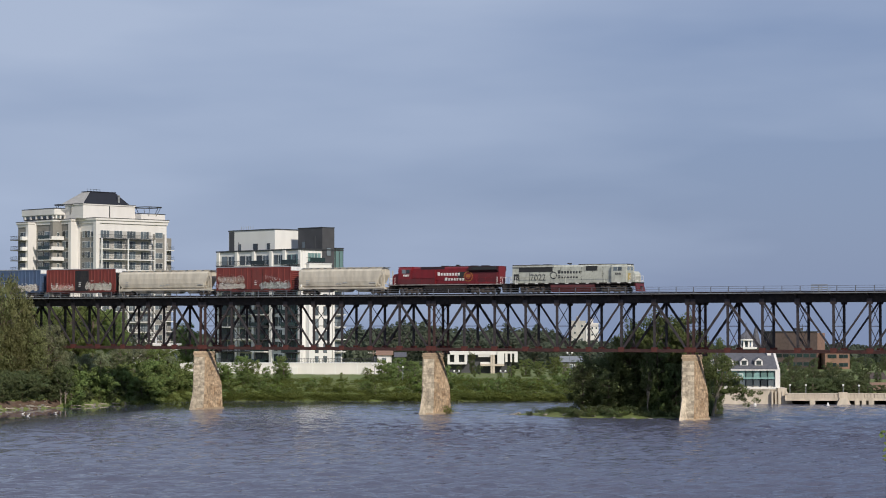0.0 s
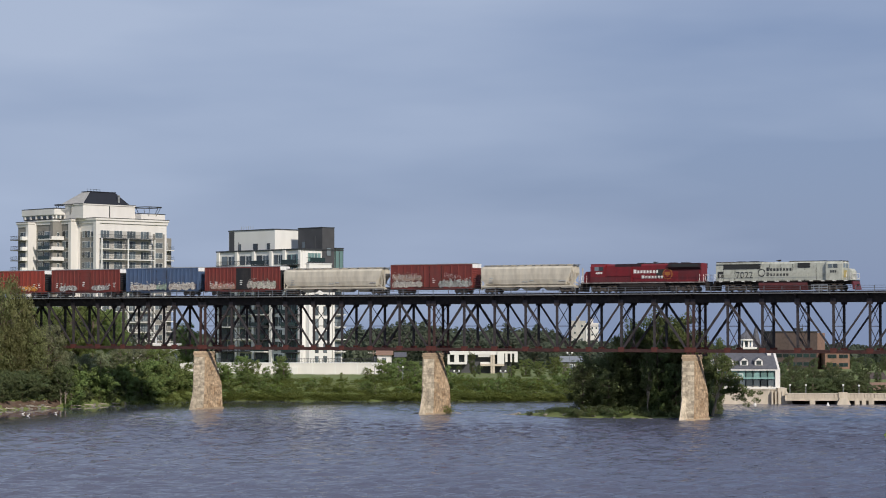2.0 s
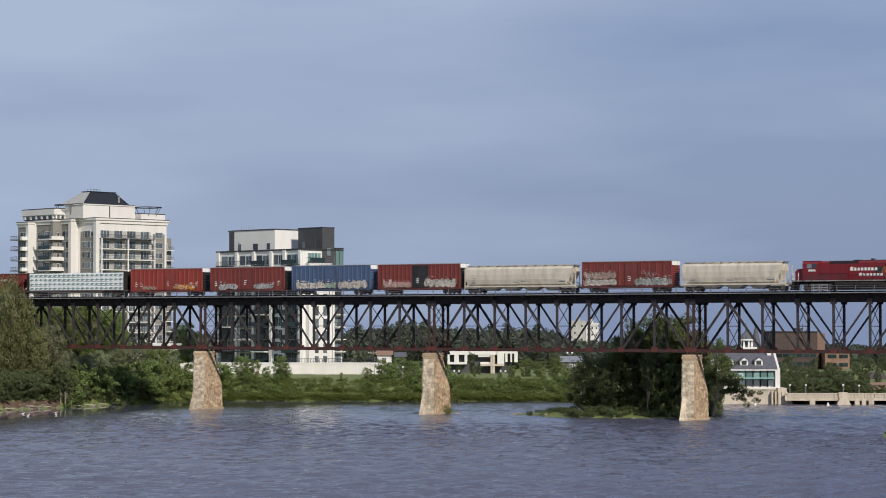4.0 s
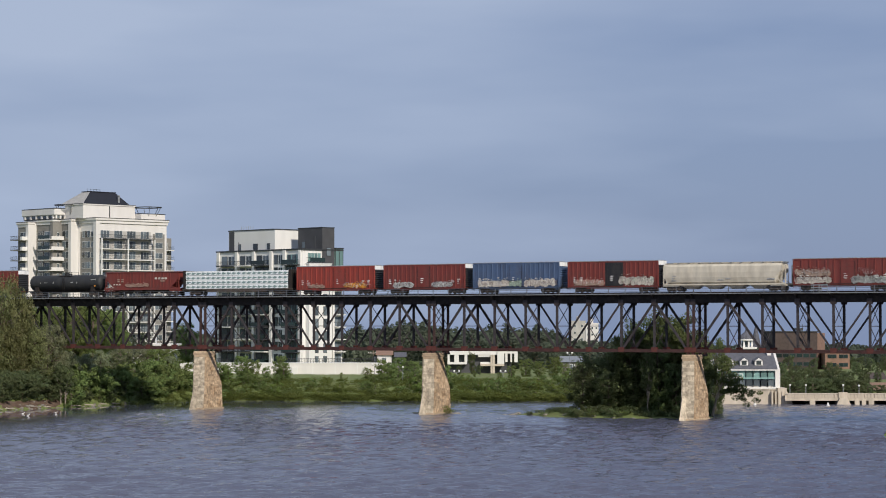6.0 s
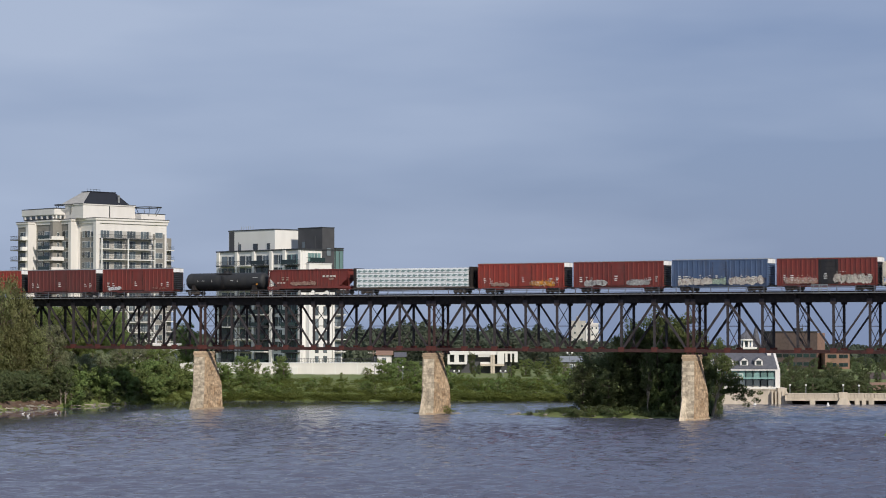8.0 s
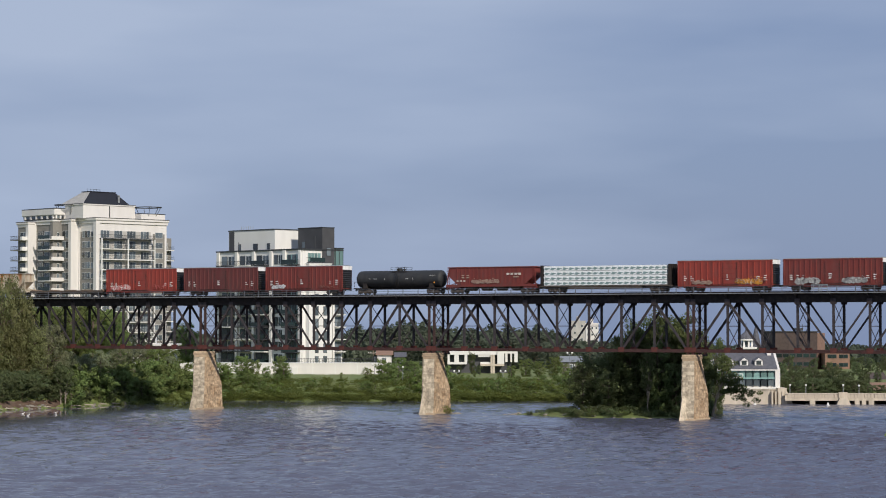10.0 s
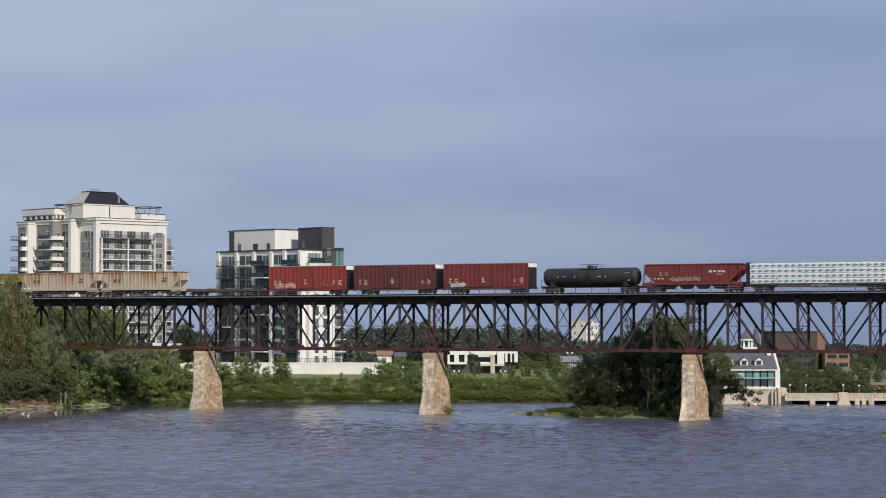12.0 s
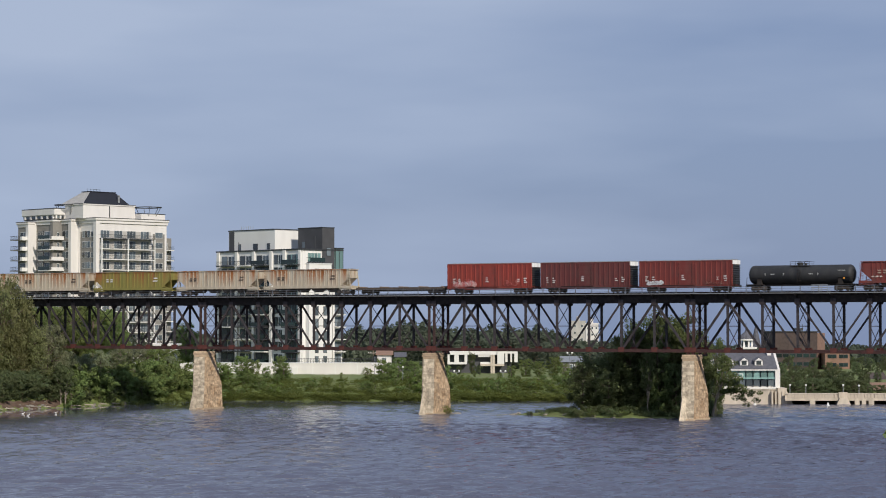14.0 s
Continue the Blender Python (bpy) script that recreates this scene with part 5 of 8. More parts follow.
    part("headlight", cb((cab_x1 - 0.02, cab_x1 + 0.06, -0.25, 0.25, 4.25, 4.45)), P_LAMP, cab_ob)
    for s in (-1, 1):
        part("ditch_light", cb((half - 0.05, half + 0.06, s * 0.95 - 0.1, s * 0.95 + 0.1, 1.75, 1.95)), P_LAMP, car)
    # pilot, plow and steps at both ends
    for e, front in ((1, True), (-1, False)):
        bm = bmesh.new()
        prism(bm, [(f * e * (half - 0.25), 1.42), (f * e * half, 1.42), (f * e * (half + 0.32), 0.18), (f * e * (half - 0.05), 0.18)], "y", -1.45, 1.45)
        part("pilot", bm, P_DARKRED if front and emd else lower, car)
        bm = bmesh.new()
        for i, z in enumerate((0.45, 0.8, 1.15)):
            for y in (-1.5, 1.22):
                box(bm, *sorted((f * e * (half - 1.0), f * e * (half - 0.35))), y, y + 0.28, z - 0.03, z)
        for y in (-1.5, 1.5):
            for x in (half - 1.0, half - 0.35):
                bar(bm, (f * e * x, y, 0.4), (f * e * x, y, 1.5), 0.05)
        part("steps", bm, M_BLACK, car)
        bm = bmesh.new()
        for y in (-1.45, -0.5, 0.5, 1.45):
            bar(bm, (f * e * (half - 0.06), y, 1.6), (f * e * (half - 0.06), y, 2.65), 0.05)
        bar(bm, (f * e * (half - 0.06), -1.45, 2.65), (f * e * (half - 0.06), 1.45, 2.65), 0.05)
        bar(bm, (f * e * (half - 1.05), -1.5, 1.6), (f * e * (half - 1.05), -1.5, 2.75), 0.06)
        bar(bm, (f * e * (half - 0.35), -1.5, 1.6), (f * e * (half - 0.35), -1.5, 2.75), 0.06)
        part("end_railing", bm, P_LETTER, car)
    # walkway railing along the side
    bm = bmesh.new()
    x = -half + 1.4
    while x < cab_x0:
        for y in (-1.5, 1.5):
            bar(bm, (f * x, y, 1.6), (f * x, y, 2.65), 0.045)
        x += 1.75
    for y in (-1.5, 1.5):
        bar(bm, (f * (-half + 1.2), y, 2.65), (f * cab_x0, y, 2.65), 0.045)
    part("side_railing", bm, hood, car)
    # horn, fans, antenna
    bm = bmesh.new()
    for x in (cab_x0 - 8.0, cab_x0 - 8.25):
        tube(bm, (f * x, 0, zt), (f * x, 0, zt + 0.22), 0.04, seg=6)
    tube(bm, (f * (cab_x0 - 8.6), 0, zt + 0.25), (f * (cab_x0 - 7.8), 0, zt + 0.25), 0.05, 0.12, seg=8)
    part("horn", bm, M_BLACK, car)
    for i in range(2):
        bm = bmesh.new()
        x = f * (-half + 4.0 + i * 2.1)
        tube(bm, (x, 0, zt + 0.0), (x, 0, zt + 0.16), 0.75, seg=18)
        part("roof_fan", bm, P_GRILLE, car)
    # side equipment: air reservoirs and boxes by the tank
    bm = bmesh.new()
    for y in (-1.25, 1.25):
        tube(bm, (f * -3.6, y, 1.28), (f * 3.6, y, 1.28), 0.13, seg=10)
    part("air_reservoir", bm, lower, car)
    # lettering: brand words as bars, emblem as a plain disc
    yb = -wide - 0.03
    if emd:
        add_text(car, number, 1.45, -half + 3.5, yb - 0.03, 2.05, P_BLACKLETTER)
        for z_a, n_a, h_a in ((3.12, 8, 0.40), (2.36, 7, 0.38)):
            add_bars(car, "lettering", -2.75, z_a, [1], h_a * 1.35, P_BLACKLETTER, yb, 0.42)
            add_bars(car, "lettering", -2.15, z_a, [n_a - 1], h_a, P_BLACKLETTER, yb, 0.34, 0.55)
        bm = bmesh.new()
        tube(bm, (-3.55, yb - 0.012, 2.85), (-3.55, yb, 2.85), 0.62, seg=28)
        em = part("emblem", bm, P_BLACKLETTER, car)
        bm = bmesh.new()
        tube(bm, (-3.55, yb - 0.02, 2.85), (-3.55, yb - 0.013, 2.85), 0.45, seg=28)
        part("emblem_face", bm, P_SAND, em)
        part("flag_panel", cb((cab_x0 + 0.7, cab_x0 + 0.95, -1.515, -1.503, 2.75, 3.15), (cab_x0 + 1.05, cab_x0 + 1.3, -1.515, -1.503, 2.75, 3.15), (cab_x0 + 1.4, cab_x0 + 1.65, -1.515, -1.503, 2.75, 3.15)), P_BLACKLETTER, car)
        part("yellow_panel", cb((cab_x1 + 0.1, cab_x1 + 0.6, -1.04, -1.022, 2.0, 3.1)), P_YELLOW, car, "yellow nose side panel")
    else:
        x = -1.4
        for x_a, z_a, n_a, h_a in ((x - 0.25, 3.02, 8, 0.44), (x + 1.15, 2.18, 7, 0.40)):
            add_bars(car, "lettering", x_a, z_a, [1], h_a * 1.3, P_LETTER, yb - 0.01, 0.46)
            add_bars(car, "lettering", x_a + 0.62, z_a, [n_a - 1], h_a, P_LETTER, yb - 0.01, 0.36, 0.5)
        bm = bmesh.new()
        tube(bm, (x + 5.6, yb - 0.03, 2.85), (x + 5.6, yb - 0.005, 2.85), 0.85, seg=28)
        em = part("emblem", bm, P_GOLD, car, "round gold emblem")
        bm = bmesh.new()
        tube(bm, (x + 5.6, yb - 0.040, 2.85), (x + 5.6, yb - 0.031, 2.85), 0.72, seg=24)
        part("emblem_field", bm, P_LOCORED, em)
        bm = bmesh.new()
        prism(bm, [(x + 5.15, 3.2), (x + 6.05, 3.2), (x + 6.05, 2.75), (x + 5.6, 2.4), (x + 5.15, 2.75)], "y", yb - 0.052, yb - 0.041)
        part("emblem_shield", bm, P_GOLDDARK, em)
        add_bars(car, "road_number", f * (cab_x0 + 1.6), 2.95, [4], 0.32, P_LETTER, -1.51, 0.22, 0.3)
        part("dark_band", cb((-half + 6.5, cab_x0 - 4.7, -wide - 0.006, -wide - 0.002, 1.65, 2.15)), P_DARKRED, car)
        part("dark_panel", cb((-half + 1.3, -half + 6.45, -wide - 0.006, -wide - 0.002, 1.9, zt - 1.05)), P_DARKRED, car)
        part("dark_band", cb((cab_x0 - 4.5, cab_x1 - 0.1, -1.512, -1.504, 1.65, 2.5)), P_DARKRED, car)
    # brake cylinders, sand pipes and cable runs over the trucks
    bm = bmesh.new()
    for xc in (-half + 4.0, half - 4.0):
        for dx in (-1.9, -0.95, 0.95, 1.9):
            tube(bm, (f * xc + dx - 0.3, -1.22, 0.86), (f * xc + dx + 0.3, -1.22, 0.86), 0.13, seg=8)
            bar(bm, (f * xc + dx, -1.2, 0.9), (f * xc + dx + 0.15, -1.25, 1.42), 0.06)
        bar(bm, (f * xc - 2.4, -1.12, 1.08), (f * xc + 2.4, -1.12, 1.08), 0.08, 0.12)
    part("brake_cylinders", bm, P_TRUCK, car)
    add_couplers(car, half, half + 0.45)
    add_trucks(car, (-half + 4.0, half - 4.0), three=True)
    register(car, (a + b) / 2)
    return car


locomotive("pale grey green freight locomotive with dark grilles and maroon fuel tank", 14.35, 37.0, 1, (P_SAND, M_BLACK, P_MAROON, M_BLACK), "7022")
locomotive("red diesel freight locomotive with white lettering bars and gold emblem", -8.7, 13.0, -1, (P_LOCORED, M_BLACK, M_BLACK, P_LOCORED), "")
round_hopper("cream smooth sided covered hopper car with grey roof walkway", -27.1, -9.7, 4.55, 3, P_CREAM, 1)
boxcar("dark oxide red boxcar covered in white graffiti", -44.45, -28.72, 5.0, P_BOX, P_BOX, 12, (-0.6, 2.4),
       [(-7.6, -1.9, 1.1, 2.3, [P_GRAFCREAM, P_GRAFINK, P_GRAFGREY], 11), (-7.6, -1.9, 2.2, 3.5, [P_GRAFTAN, P_GRAFINK, P_GRAFWHITE], 41), (1.4, 7.4, 1.1, 2.4, [P_GRAFGREY, P_GRAFINK, P_GRAFGREEN, P_GRAFWHITE], 12), (2.6, 5.2, 2.4, 3.5, [P_BOX, P_GRAFWHITE], 42)], end_dark=False)
round_hopper("long cream covered hopper car with dusty sides", -66.2, -45.6, 4.5, 4, P_CREAM, 2)
boxcar("oxide red boxcar with black double door and faded graffiti", -82.95, -66.95, 5.08, P_BOX, P_BLACKDOOR, 20, (-1.3, 1.9),
       [(-6.8, -1.5, 1.1, 2.3, [P_GRAFTAN, P_GRAFRED, P_GRAFWHITE], 13), (1.2, 7.2, 1.1, 2.7, [P_GRAFCREAM, P_GRAFINK, P_GRAFGREEN], 14)])
boxcar("faded blue boxcar with white graffiti along the sill", -100.45, -84.45, 5.08, P_BLUE, P_BLUE, 18, (-1.5, 1.5),
       [(-7.2, -1.6, 1.0, 2.3, [P_GRAFCREAM, P_GRAFINK, P_GRAFWHITE], 15), (1.6, 7.6, 1.05, 2.5, [P_GRAFCREAM, P_GRAFWHITE, P_GRAFINK], 16), (-1.3, 1.3, 1.1, 2.2, [P_GRAFGREEN, P_GRAFINK], 43)], end_dark=False)
boxcar("dark red boxcar with sliding door and grey graffiti", -117.75, -101.95, 5.0, P_BOX, P_BOX, 18, (-1.5, 1.5),
       [(-6.0, -2.2, 1.05, 2.2, [P_GRAFGREY, P_GRAFWHITE, P_GRAFINK], 17), (1.6, 5.4, 1.1, 2.2, [P_GRAFGREY, P_GRAFWHITE, P_GRAFINK], 18)])
boxcar("bright red boxcar with orange graffiti near the sill", -135.35, -119.5, 4.95, P_BRIGHT, P_BRIGHT, 16, (-0.6, 2.4),
       [(-5.6, -2.4, 1.1, 1.9, [P_GRAFTAN, P_GRAFINK], 19), (1.6, 6.4, 1.1, 2.1, [P_GRAFORANGE, P_GRAFINK, P_GRAFWHITE], 20)])
lumber_car("centre beam flatcar stacked with white wrapped lumber packs", -159.85, -136.5)
low_car = ribbed_hopper("oxide red ribbed hopper car with faded tan lettering bars", -177.3, -160.4, 4.35, P_BOX, 36)
add_graffiti(low_car, -3.6, 1.4, 1.65, 2.45, [P_GRAFTAN, P_BOX], 21, y=-1.535)
add_bars(low_car, "lettering", 3.0, 3.0, [4], 0.34, P_GRAFCREAM, -1.53, 0.5, 0.45)
add_bars(low_car, "lettering", -6.4, 2.0, [3], 0.2, P_GRAFCREAM, -1.53, 0.4, 0.6)
tank_car("black tank car with top platform and manway", -195.35, -178.3)
for g_a, g_b, g_paint, g_list, g_text in (
        (-213.55, -197.7, P_BOX, [(-6.8, -4.2, 1.05, 1.9, [P_GRAFWHITE, P_GRAFINK], 23), (3.0, 6.4, 1.1, 1.7, [P_BOX, P_GRAFTAN], 24)], "oxide red boxcar with white painted end and small graffiti"),
        (-231.15, -215.2, P_BOXDARK, [], "oxide red boxcar with plain ribbed sides"),
        (-248.6, -232.8, P_BRIGHT, [(-6.8, -2.6, 1.1, 2.2, [P_GRAFRED, P_GRAFWHITE, P_GRAFWHITE], 25), (2.6, 5.8, 1.2, 2.2, [P_BRIGHT, P_GRAFRED], 26)], "brighter red boxcar with pale graffiti patches")):
    boxcar(g_text, g_a, g_b, 5.0, g_paint, g_paint, 18, (-1.5, 1.5), g_list)
flat_car("low empty flatcar with rusty brown deck", -266.5, -249.4)
ribbed_hopper("pale grey ribbed covered hopper streaked with rust", -285.6, -267.6, 4.35, P_OLDGREY, 31)
ribbed_hopper("pale grey ribbed covered hopper streaked with rust", -304.4, -286.6, 4.35, P_OLDGREY, 32)
ribbed_hopper("rusty olive yellow ribbed covered hopper", -323.1, -305.4, 4.35, P_OLDYELLOW, 33)
ribbed_hopper("pale grey ribbed covered hopper streaked with rust", -342.2, -324.1, 4.35, P_OLDGREY, 34)
ribbed_hopper("pale grey ribbed covered hopper streaked with rust", -361.2, -343.2, 4.35, P_OLDGREY, 35)


# ---------- buildings ----------
F_PX = 4018.0


def at(px, D):
    """Sideways metres at distance D for a horizontal angle given on the 1568 scale."""
    return (px - 784) / F_PX * D


def zz(py, D):
    return EYE_Z - (py - 575) / F_PX * D


SHARED = {}


def window_unit(parent, m, w, h, bars=1, frame_m=None, pane_m=None, rail=True):
    """Window with a proud frame, mullions and a pane; local x along the wall, -y outward, origin at the sill's middle."""
    frame_m, pane_m = frame_m or M_FRAME, pane_m or M_GLASS
    key = (round(w, 2), round(h, 2), bars, frame_m.name, pane_m.name)
    t = 0.09
    pw = (w - t * (bars + 2)) / (bars + 1)
    if key not in SHARED:
        SHARED[key] = (mesh_of("window", cubes((-w / 2, w / 2, -0.08, 0.02, 0, h)), frame_m),
                       mesh_of("pane", cubes((0, pw, -0.095, -0.081, t, h - t)), pane_m))
    a, b = SHARED[key]
    ob = part("window", a, None, parent)
    ob.matrix_basis = m
    for i in range(bars + 1):
        part("pane", b, None, ob).matrix_basis = pose(-w / 2 + t + i * (pw + t), 0, 0)
    return ob


def balcony_unit(parent, m, w, d, slab_m=None, glassy=False):
    """Slab with a railing; local x along the wall, -y outward."""
    slab_m = slab_m or M_WHITE
    key = ("balcony", round(w, 2), round(d, 2), slab_m.name, glassy)
    if key not in SHARED:
        bm = cubes((-w / 2, w / 2, -d, 0, -0.22, 0))
        rl = cubes((-w / 2, w / 2, -d, -d + 0.05, 1.0, 1.07), (-w / 2, -w / 2 + 0.05, -d, 0, 1.0, 1.07), (w / 2 - 0.05, w / 2, -d, 0, 1.0, 1.07),
                   (-w / 2, w / 2, -d, -d + 0.04, 0.08, 0.14))
        n = max(2, int(w / (1.1 if glassy else 0.35)))
        for i in range(n + 1):
            x = -w / 2 + 0.02 + (w - 0.04) * i / n
            box(rl, x - 0.02, x + 0.02, -d, -d + 0.04, 0, 1.0)
        if glassy:
            box(rl, -w / 2, w / 2, -d + 0.01, -d + 0.03, 0.14, 1.0)
        SHARED[key] = (mesh_of("balcony", bm, slab_m), mesh_of("railing", rl, M_BALGLASS if glassy else M_FRAMEDARK))
    a, b = SHARED[key]
    ob = part("balcony", a, None, parent)
    ob.matrix_basis = m
    part("railing", b, None, ob)
    return ob


def right_face(u, v, z):
    """On a face that looks along -v in a building's own plan."""
    return pose(u, v, z)


def left_face(u, v, z):
    """On a face that looks along -u."""
    return pose(u, v, z, 0, 0, -90)


def build_tower_one():
    """Cream apartment tower with stepped bays, penthouse and a hipped metal roof."""
    D = 650
    t = thing("apartment_tower", "cream apartment tower with balconies, stepped bays and dark hipped roof", "apartment building", m=Matrix.Translation((at(170, D), D, 0)) @ pose(0, 0, 0, 0, 0, 45) @ Matrix.Diagonal((0.94, 1.07, 1, 1)))
    Z0, ZT = 3.0, 44.8
    part("wall", cubes((0, 27, 0, 25, Z0, ZT)), M_CREAM, t)
    part("wall", cubes((-2.8, -0.004, 8, 25, Z0, ZT - 0.1)), M_GREYWALL, t)
    part("wall", cubes((-5.8, -2.804, 12.6, 25, Z0, ZT - 0.2)), M_GREYWALL, t)
    part("wall", cubes((-8.5, -5.804, 20.6, 25.5, Z0, ZT - 0.8)), M_GREYWALL, t)
    # pale pilasters that turn the corners of each step
    for u, v, d in ((0, 0, 0), (-2.8, 8, 2.8), (-5.8, 12.6, 3.0), (-8.5, 20.6, 2.7)):
        part("pilaster", cubes((u - 0.35, u + max(d, 1.3) - 0.004 if d else u + 1.2, v - 0.35, v + 0.9, Z0, ZT - 0.3)), M_GREYWALL if v == 12.6 else M_CREAM, t)
    part("pilaster", cubes((-0.30, 0.3, 7.2, 7.996, Z0, ZT - 0.3)), M_CREAM, t)
    part("grey_panel", cubes((-0.03, -0.004, 1.0, 7.1, Z0, ZT - 3.2)), M_GREYWALL, t)
    part("grey_panel", cubes((21.6, 26.2, -0.03, -0.004, Z0, ZT - 3.4)), M_GREYWALL, t)
    part("grey_panel", cubes((1.0, 20.7, -0.03, -0.004, Z0, 41.9)), M_CREAMDARK, t)
    # cornices
    for b in ((-0.6, 27.6, -0.6, 25.6, ZT, ZT + 0.7), (-3.3, -0.61, 7.5, 25.6, ZT - 0.1, ZT + 0.55), (-6.3, -3.31, 12.1, 25.6, ZT - 0.2, ZT + 0.45), (-9.0, -6.31, 20.1, 26.0, ZT - 0.8, ZT - 0.1)):
        bm = cubes(b)
        bmesh.ops.bevel(bm, geom=bm.edges[:], offset=0.15, segments=1, affect="EDGES")
        part("cornice", bm, M_CREAM, t)
        part("cornice_bed", cubes((b[0] + 0.3, b[1] - 0.3 if b[1] > 0 else b[1], b[2] + 0.3, b[3] - 0.4, b[4] - 0.75, b[4] - 0.004)), M_CREAM, t)
        part("flashing", cubes((b[0] - 0.05, b[1] + 0.05, b[2] - 0.05, b[3], b[5] + 0.004, b[5] + 0.13)), M_FRAMEDARK, t)
    # penthouse blocks
    part("penthouse", cubes((-1.8, 17.9, 3.8, 12, ZT + 0.7, 49.4)), M_CREAM, t)
    part("parapet", cubes((-2.0, 18.1, 3.6, 12.2, 49.4, 49.7)), M_CREAM, t)
    part("flashing", cubes((-2.05, 18.15, 3.55, 12.25, 49.7, 49.82)), M_FRAMEDARK, t)
    part("downpipe", cubes((8.0, 8.2, 3.62, 3.796, ZT + 0.7, 49.4)), M_FRAMEDARK, t)
    # lower set-back storey on both wings, under a deep pale cornice
    for b in ((17.94, 27.0, 1.4, 16.0), (-5.4, -1.84, 12.3, 27.0)):
        lift = 0.0 if b[0] < 0 else -1.2
        part("penthouse", cubes((b[0], b[1], b[2], b[3], ZT + 0.7, 46.5 + lift)), M_GREYWALL, t)
        bm = cubes((b[0] - (0.5 if b[0] < 0 else 0), b[1] + (0.4 if b[0] > 0 else 0), b[2] - 0.5, b[3] + 0.4, 46.5 + lift, 48.5 + lift))
        bmesh.ops.bevel(bm, geom=bm.edges[:], offset=0.22, segments=1, affect="EDGES")
        part("cornice", bm, M_CREAM, t)
        part("flashing", cubes((b[0] - (0.55 if b[0] < 0 else 0), b[1] + (0.45 if b[0] > 0 else 0), b[2] - 0.55, b[3] + 0.4, 48.504 + lift, 48.62 + lift)), M_FRAMEDARK, t)
    for k in range(6):
        part("column", cubes((-5.75, -5.404, 12.6 + k * 2.6, 13.2 + k * 2.6, ZT + 0.75, 46.5)), M_CREAM, t)
        if k < 5:
            window_unit(t, left_face(-5.402, 14.2 + k * 2.6, ZT + 0.85), 1.7, 1.1, 0, M_FRAMEDARK)
    for k in range(3):
        part("column", cubes((-5.3 + k * 1.6, -4.8 + k * 1.6, 11.95, 12.296, ZT + 0.75, 46.5)), M_CREAM, t)
        if k < 2:
            window_unit(t, right_face(-4.25 + k * 1.6, 12.298, ZT + 0.85), 0.9, 1.1, 0, M_FRAMEDARK)
    # hipped roof: sky reflection painted as a pale left slope, dark right slope
    base = [(-1.8, 3.7), (15.8, 3.7), (15.8, 14.0), (-1.8, 14.0)]
    topc = [(3.4, 7.0), (13.0, 7.0), (13.0, 10.6), (3.4, 10.6)]
    bm = bmesh.new()
    lo = [bm.verts.new((*p, 49.8)) for p in base]
    hi = [bm.verts.new((*p, 53.4)) for p in topc]
    fs = [bm.faces.new((lo[i], lo[(i + 1) % 4], hi[(i + 1) % 4], hi[i])) for i in range(4)]
    bm.faces.new(hi); bm.faces.new(lo)
    fs[3].material_index = 1
    roof = part("roof", bm, [M_ROOF, M_ROOFSHEEN], t)
    part("roof_curb", cubes((3.2, 13.2, 6.8, 10.8, 53.4, 53.6)), M_ROOF, roof)
    bm = bmesh.new()
    tube(bm, (12.2, 4.5, 49.8), (12.2, 4.5, 52.3), 0.32, seg=10)
    tube(bm, (12.2, 4.5, 52.3), (12.2, 4.5, 52.6), 0.46, seg=10)
    part("flue", bm, M_RAILING, roof)
    # curved trellis rings on slender struts
    for cx, cy, rr, zc in ((22.2, 3.4, 4.4, 49.3), (-0.4, 12.0, 4.2, 49.6)):
        bm = bmesh.new()
        n = 18
        for i in range(n):
            a0, a1 = math.pi * 2 * i / n, math.pi * 2 * (i + 1) / n
            for q in (rr, rr * 0.85):
                bar(bm, (cx + q * math.cos(a0), cy + q * math.sin(a0), zc), (cx + q * math.cos(a1), cy + q * math.sin(a1), zc), 0.2, 0.22)
            if i % 3 == 0:
                bar(bm, (cx + rr * math.cos(a0), cy + rr * math.sin(a0), zc), (cx + rr * 0.5 * math.cos(a0), cy + rr * 0.5 * math.sin(a0), ZT + 0.8), 0.12)
        part("roof_trellis", bm, M_FRAMEDARK, t, "dark steel roof trellis ring")
    bm = bmesh.new()
    for i in range(5):
        bar(bm, (4 + i * 1.2, 9, 53.6), (4 + i * 1.2, 9, 54.4), 0.06)
    bar(bm, (4, 9, 54.3), (9, 9, 54.3), 0.06)
    part("roof_antenna", bm, M_FRAMEDARK, t)
    # storeys
    for n in range(13):
        z = 39.7 - 3.0 * n
        for k, (u0, u1) in enumerate(((0.9, 10.6), (10.9, 20.8))):
            uc, w = (u0 + u1) / 2, u1 - u0
            if n > 0:
                balcony_unit(t, right_face(uc, -0.034, z), w, 1.7, M_WHITE)
            else:
                balcony_unit(t, right_face(uc, -0.034, z), w, 1.7, M_FRAMEDARK)
            window_unit(t, right_face(u0 + 2.3, -0.032, z + 0.08), 3.4, 2.25, 2)
            window_unit(t, right_face(u1 - 2.4, -0.032, z + 0.08), 3.2, 2.25, 2)
        window_unit(t, right_face(23.9, -0.032, z + 0.5), 3.0, 1.7, 1)
        window_unit(t, left_face(-0.034, 4.4, z + 0.3), 3.6, 1.9, 2)
        window_unit(t, left_face(-0.034, 1.75, z + 0.4), 0.0 + 0.9, 1.6, 0)
        window_unit(t, left_face(-2.802, 10.4, z + 0.2), 3.0, 2.1, 1)
        window_unit(t, left_face(-5.802, 15.2, z + 0.1), 2.6, 2.1, 1)
        window_unit(t, left_face(-5.802, 18.4, z + 0.1), 2.4, 2.1, 1)
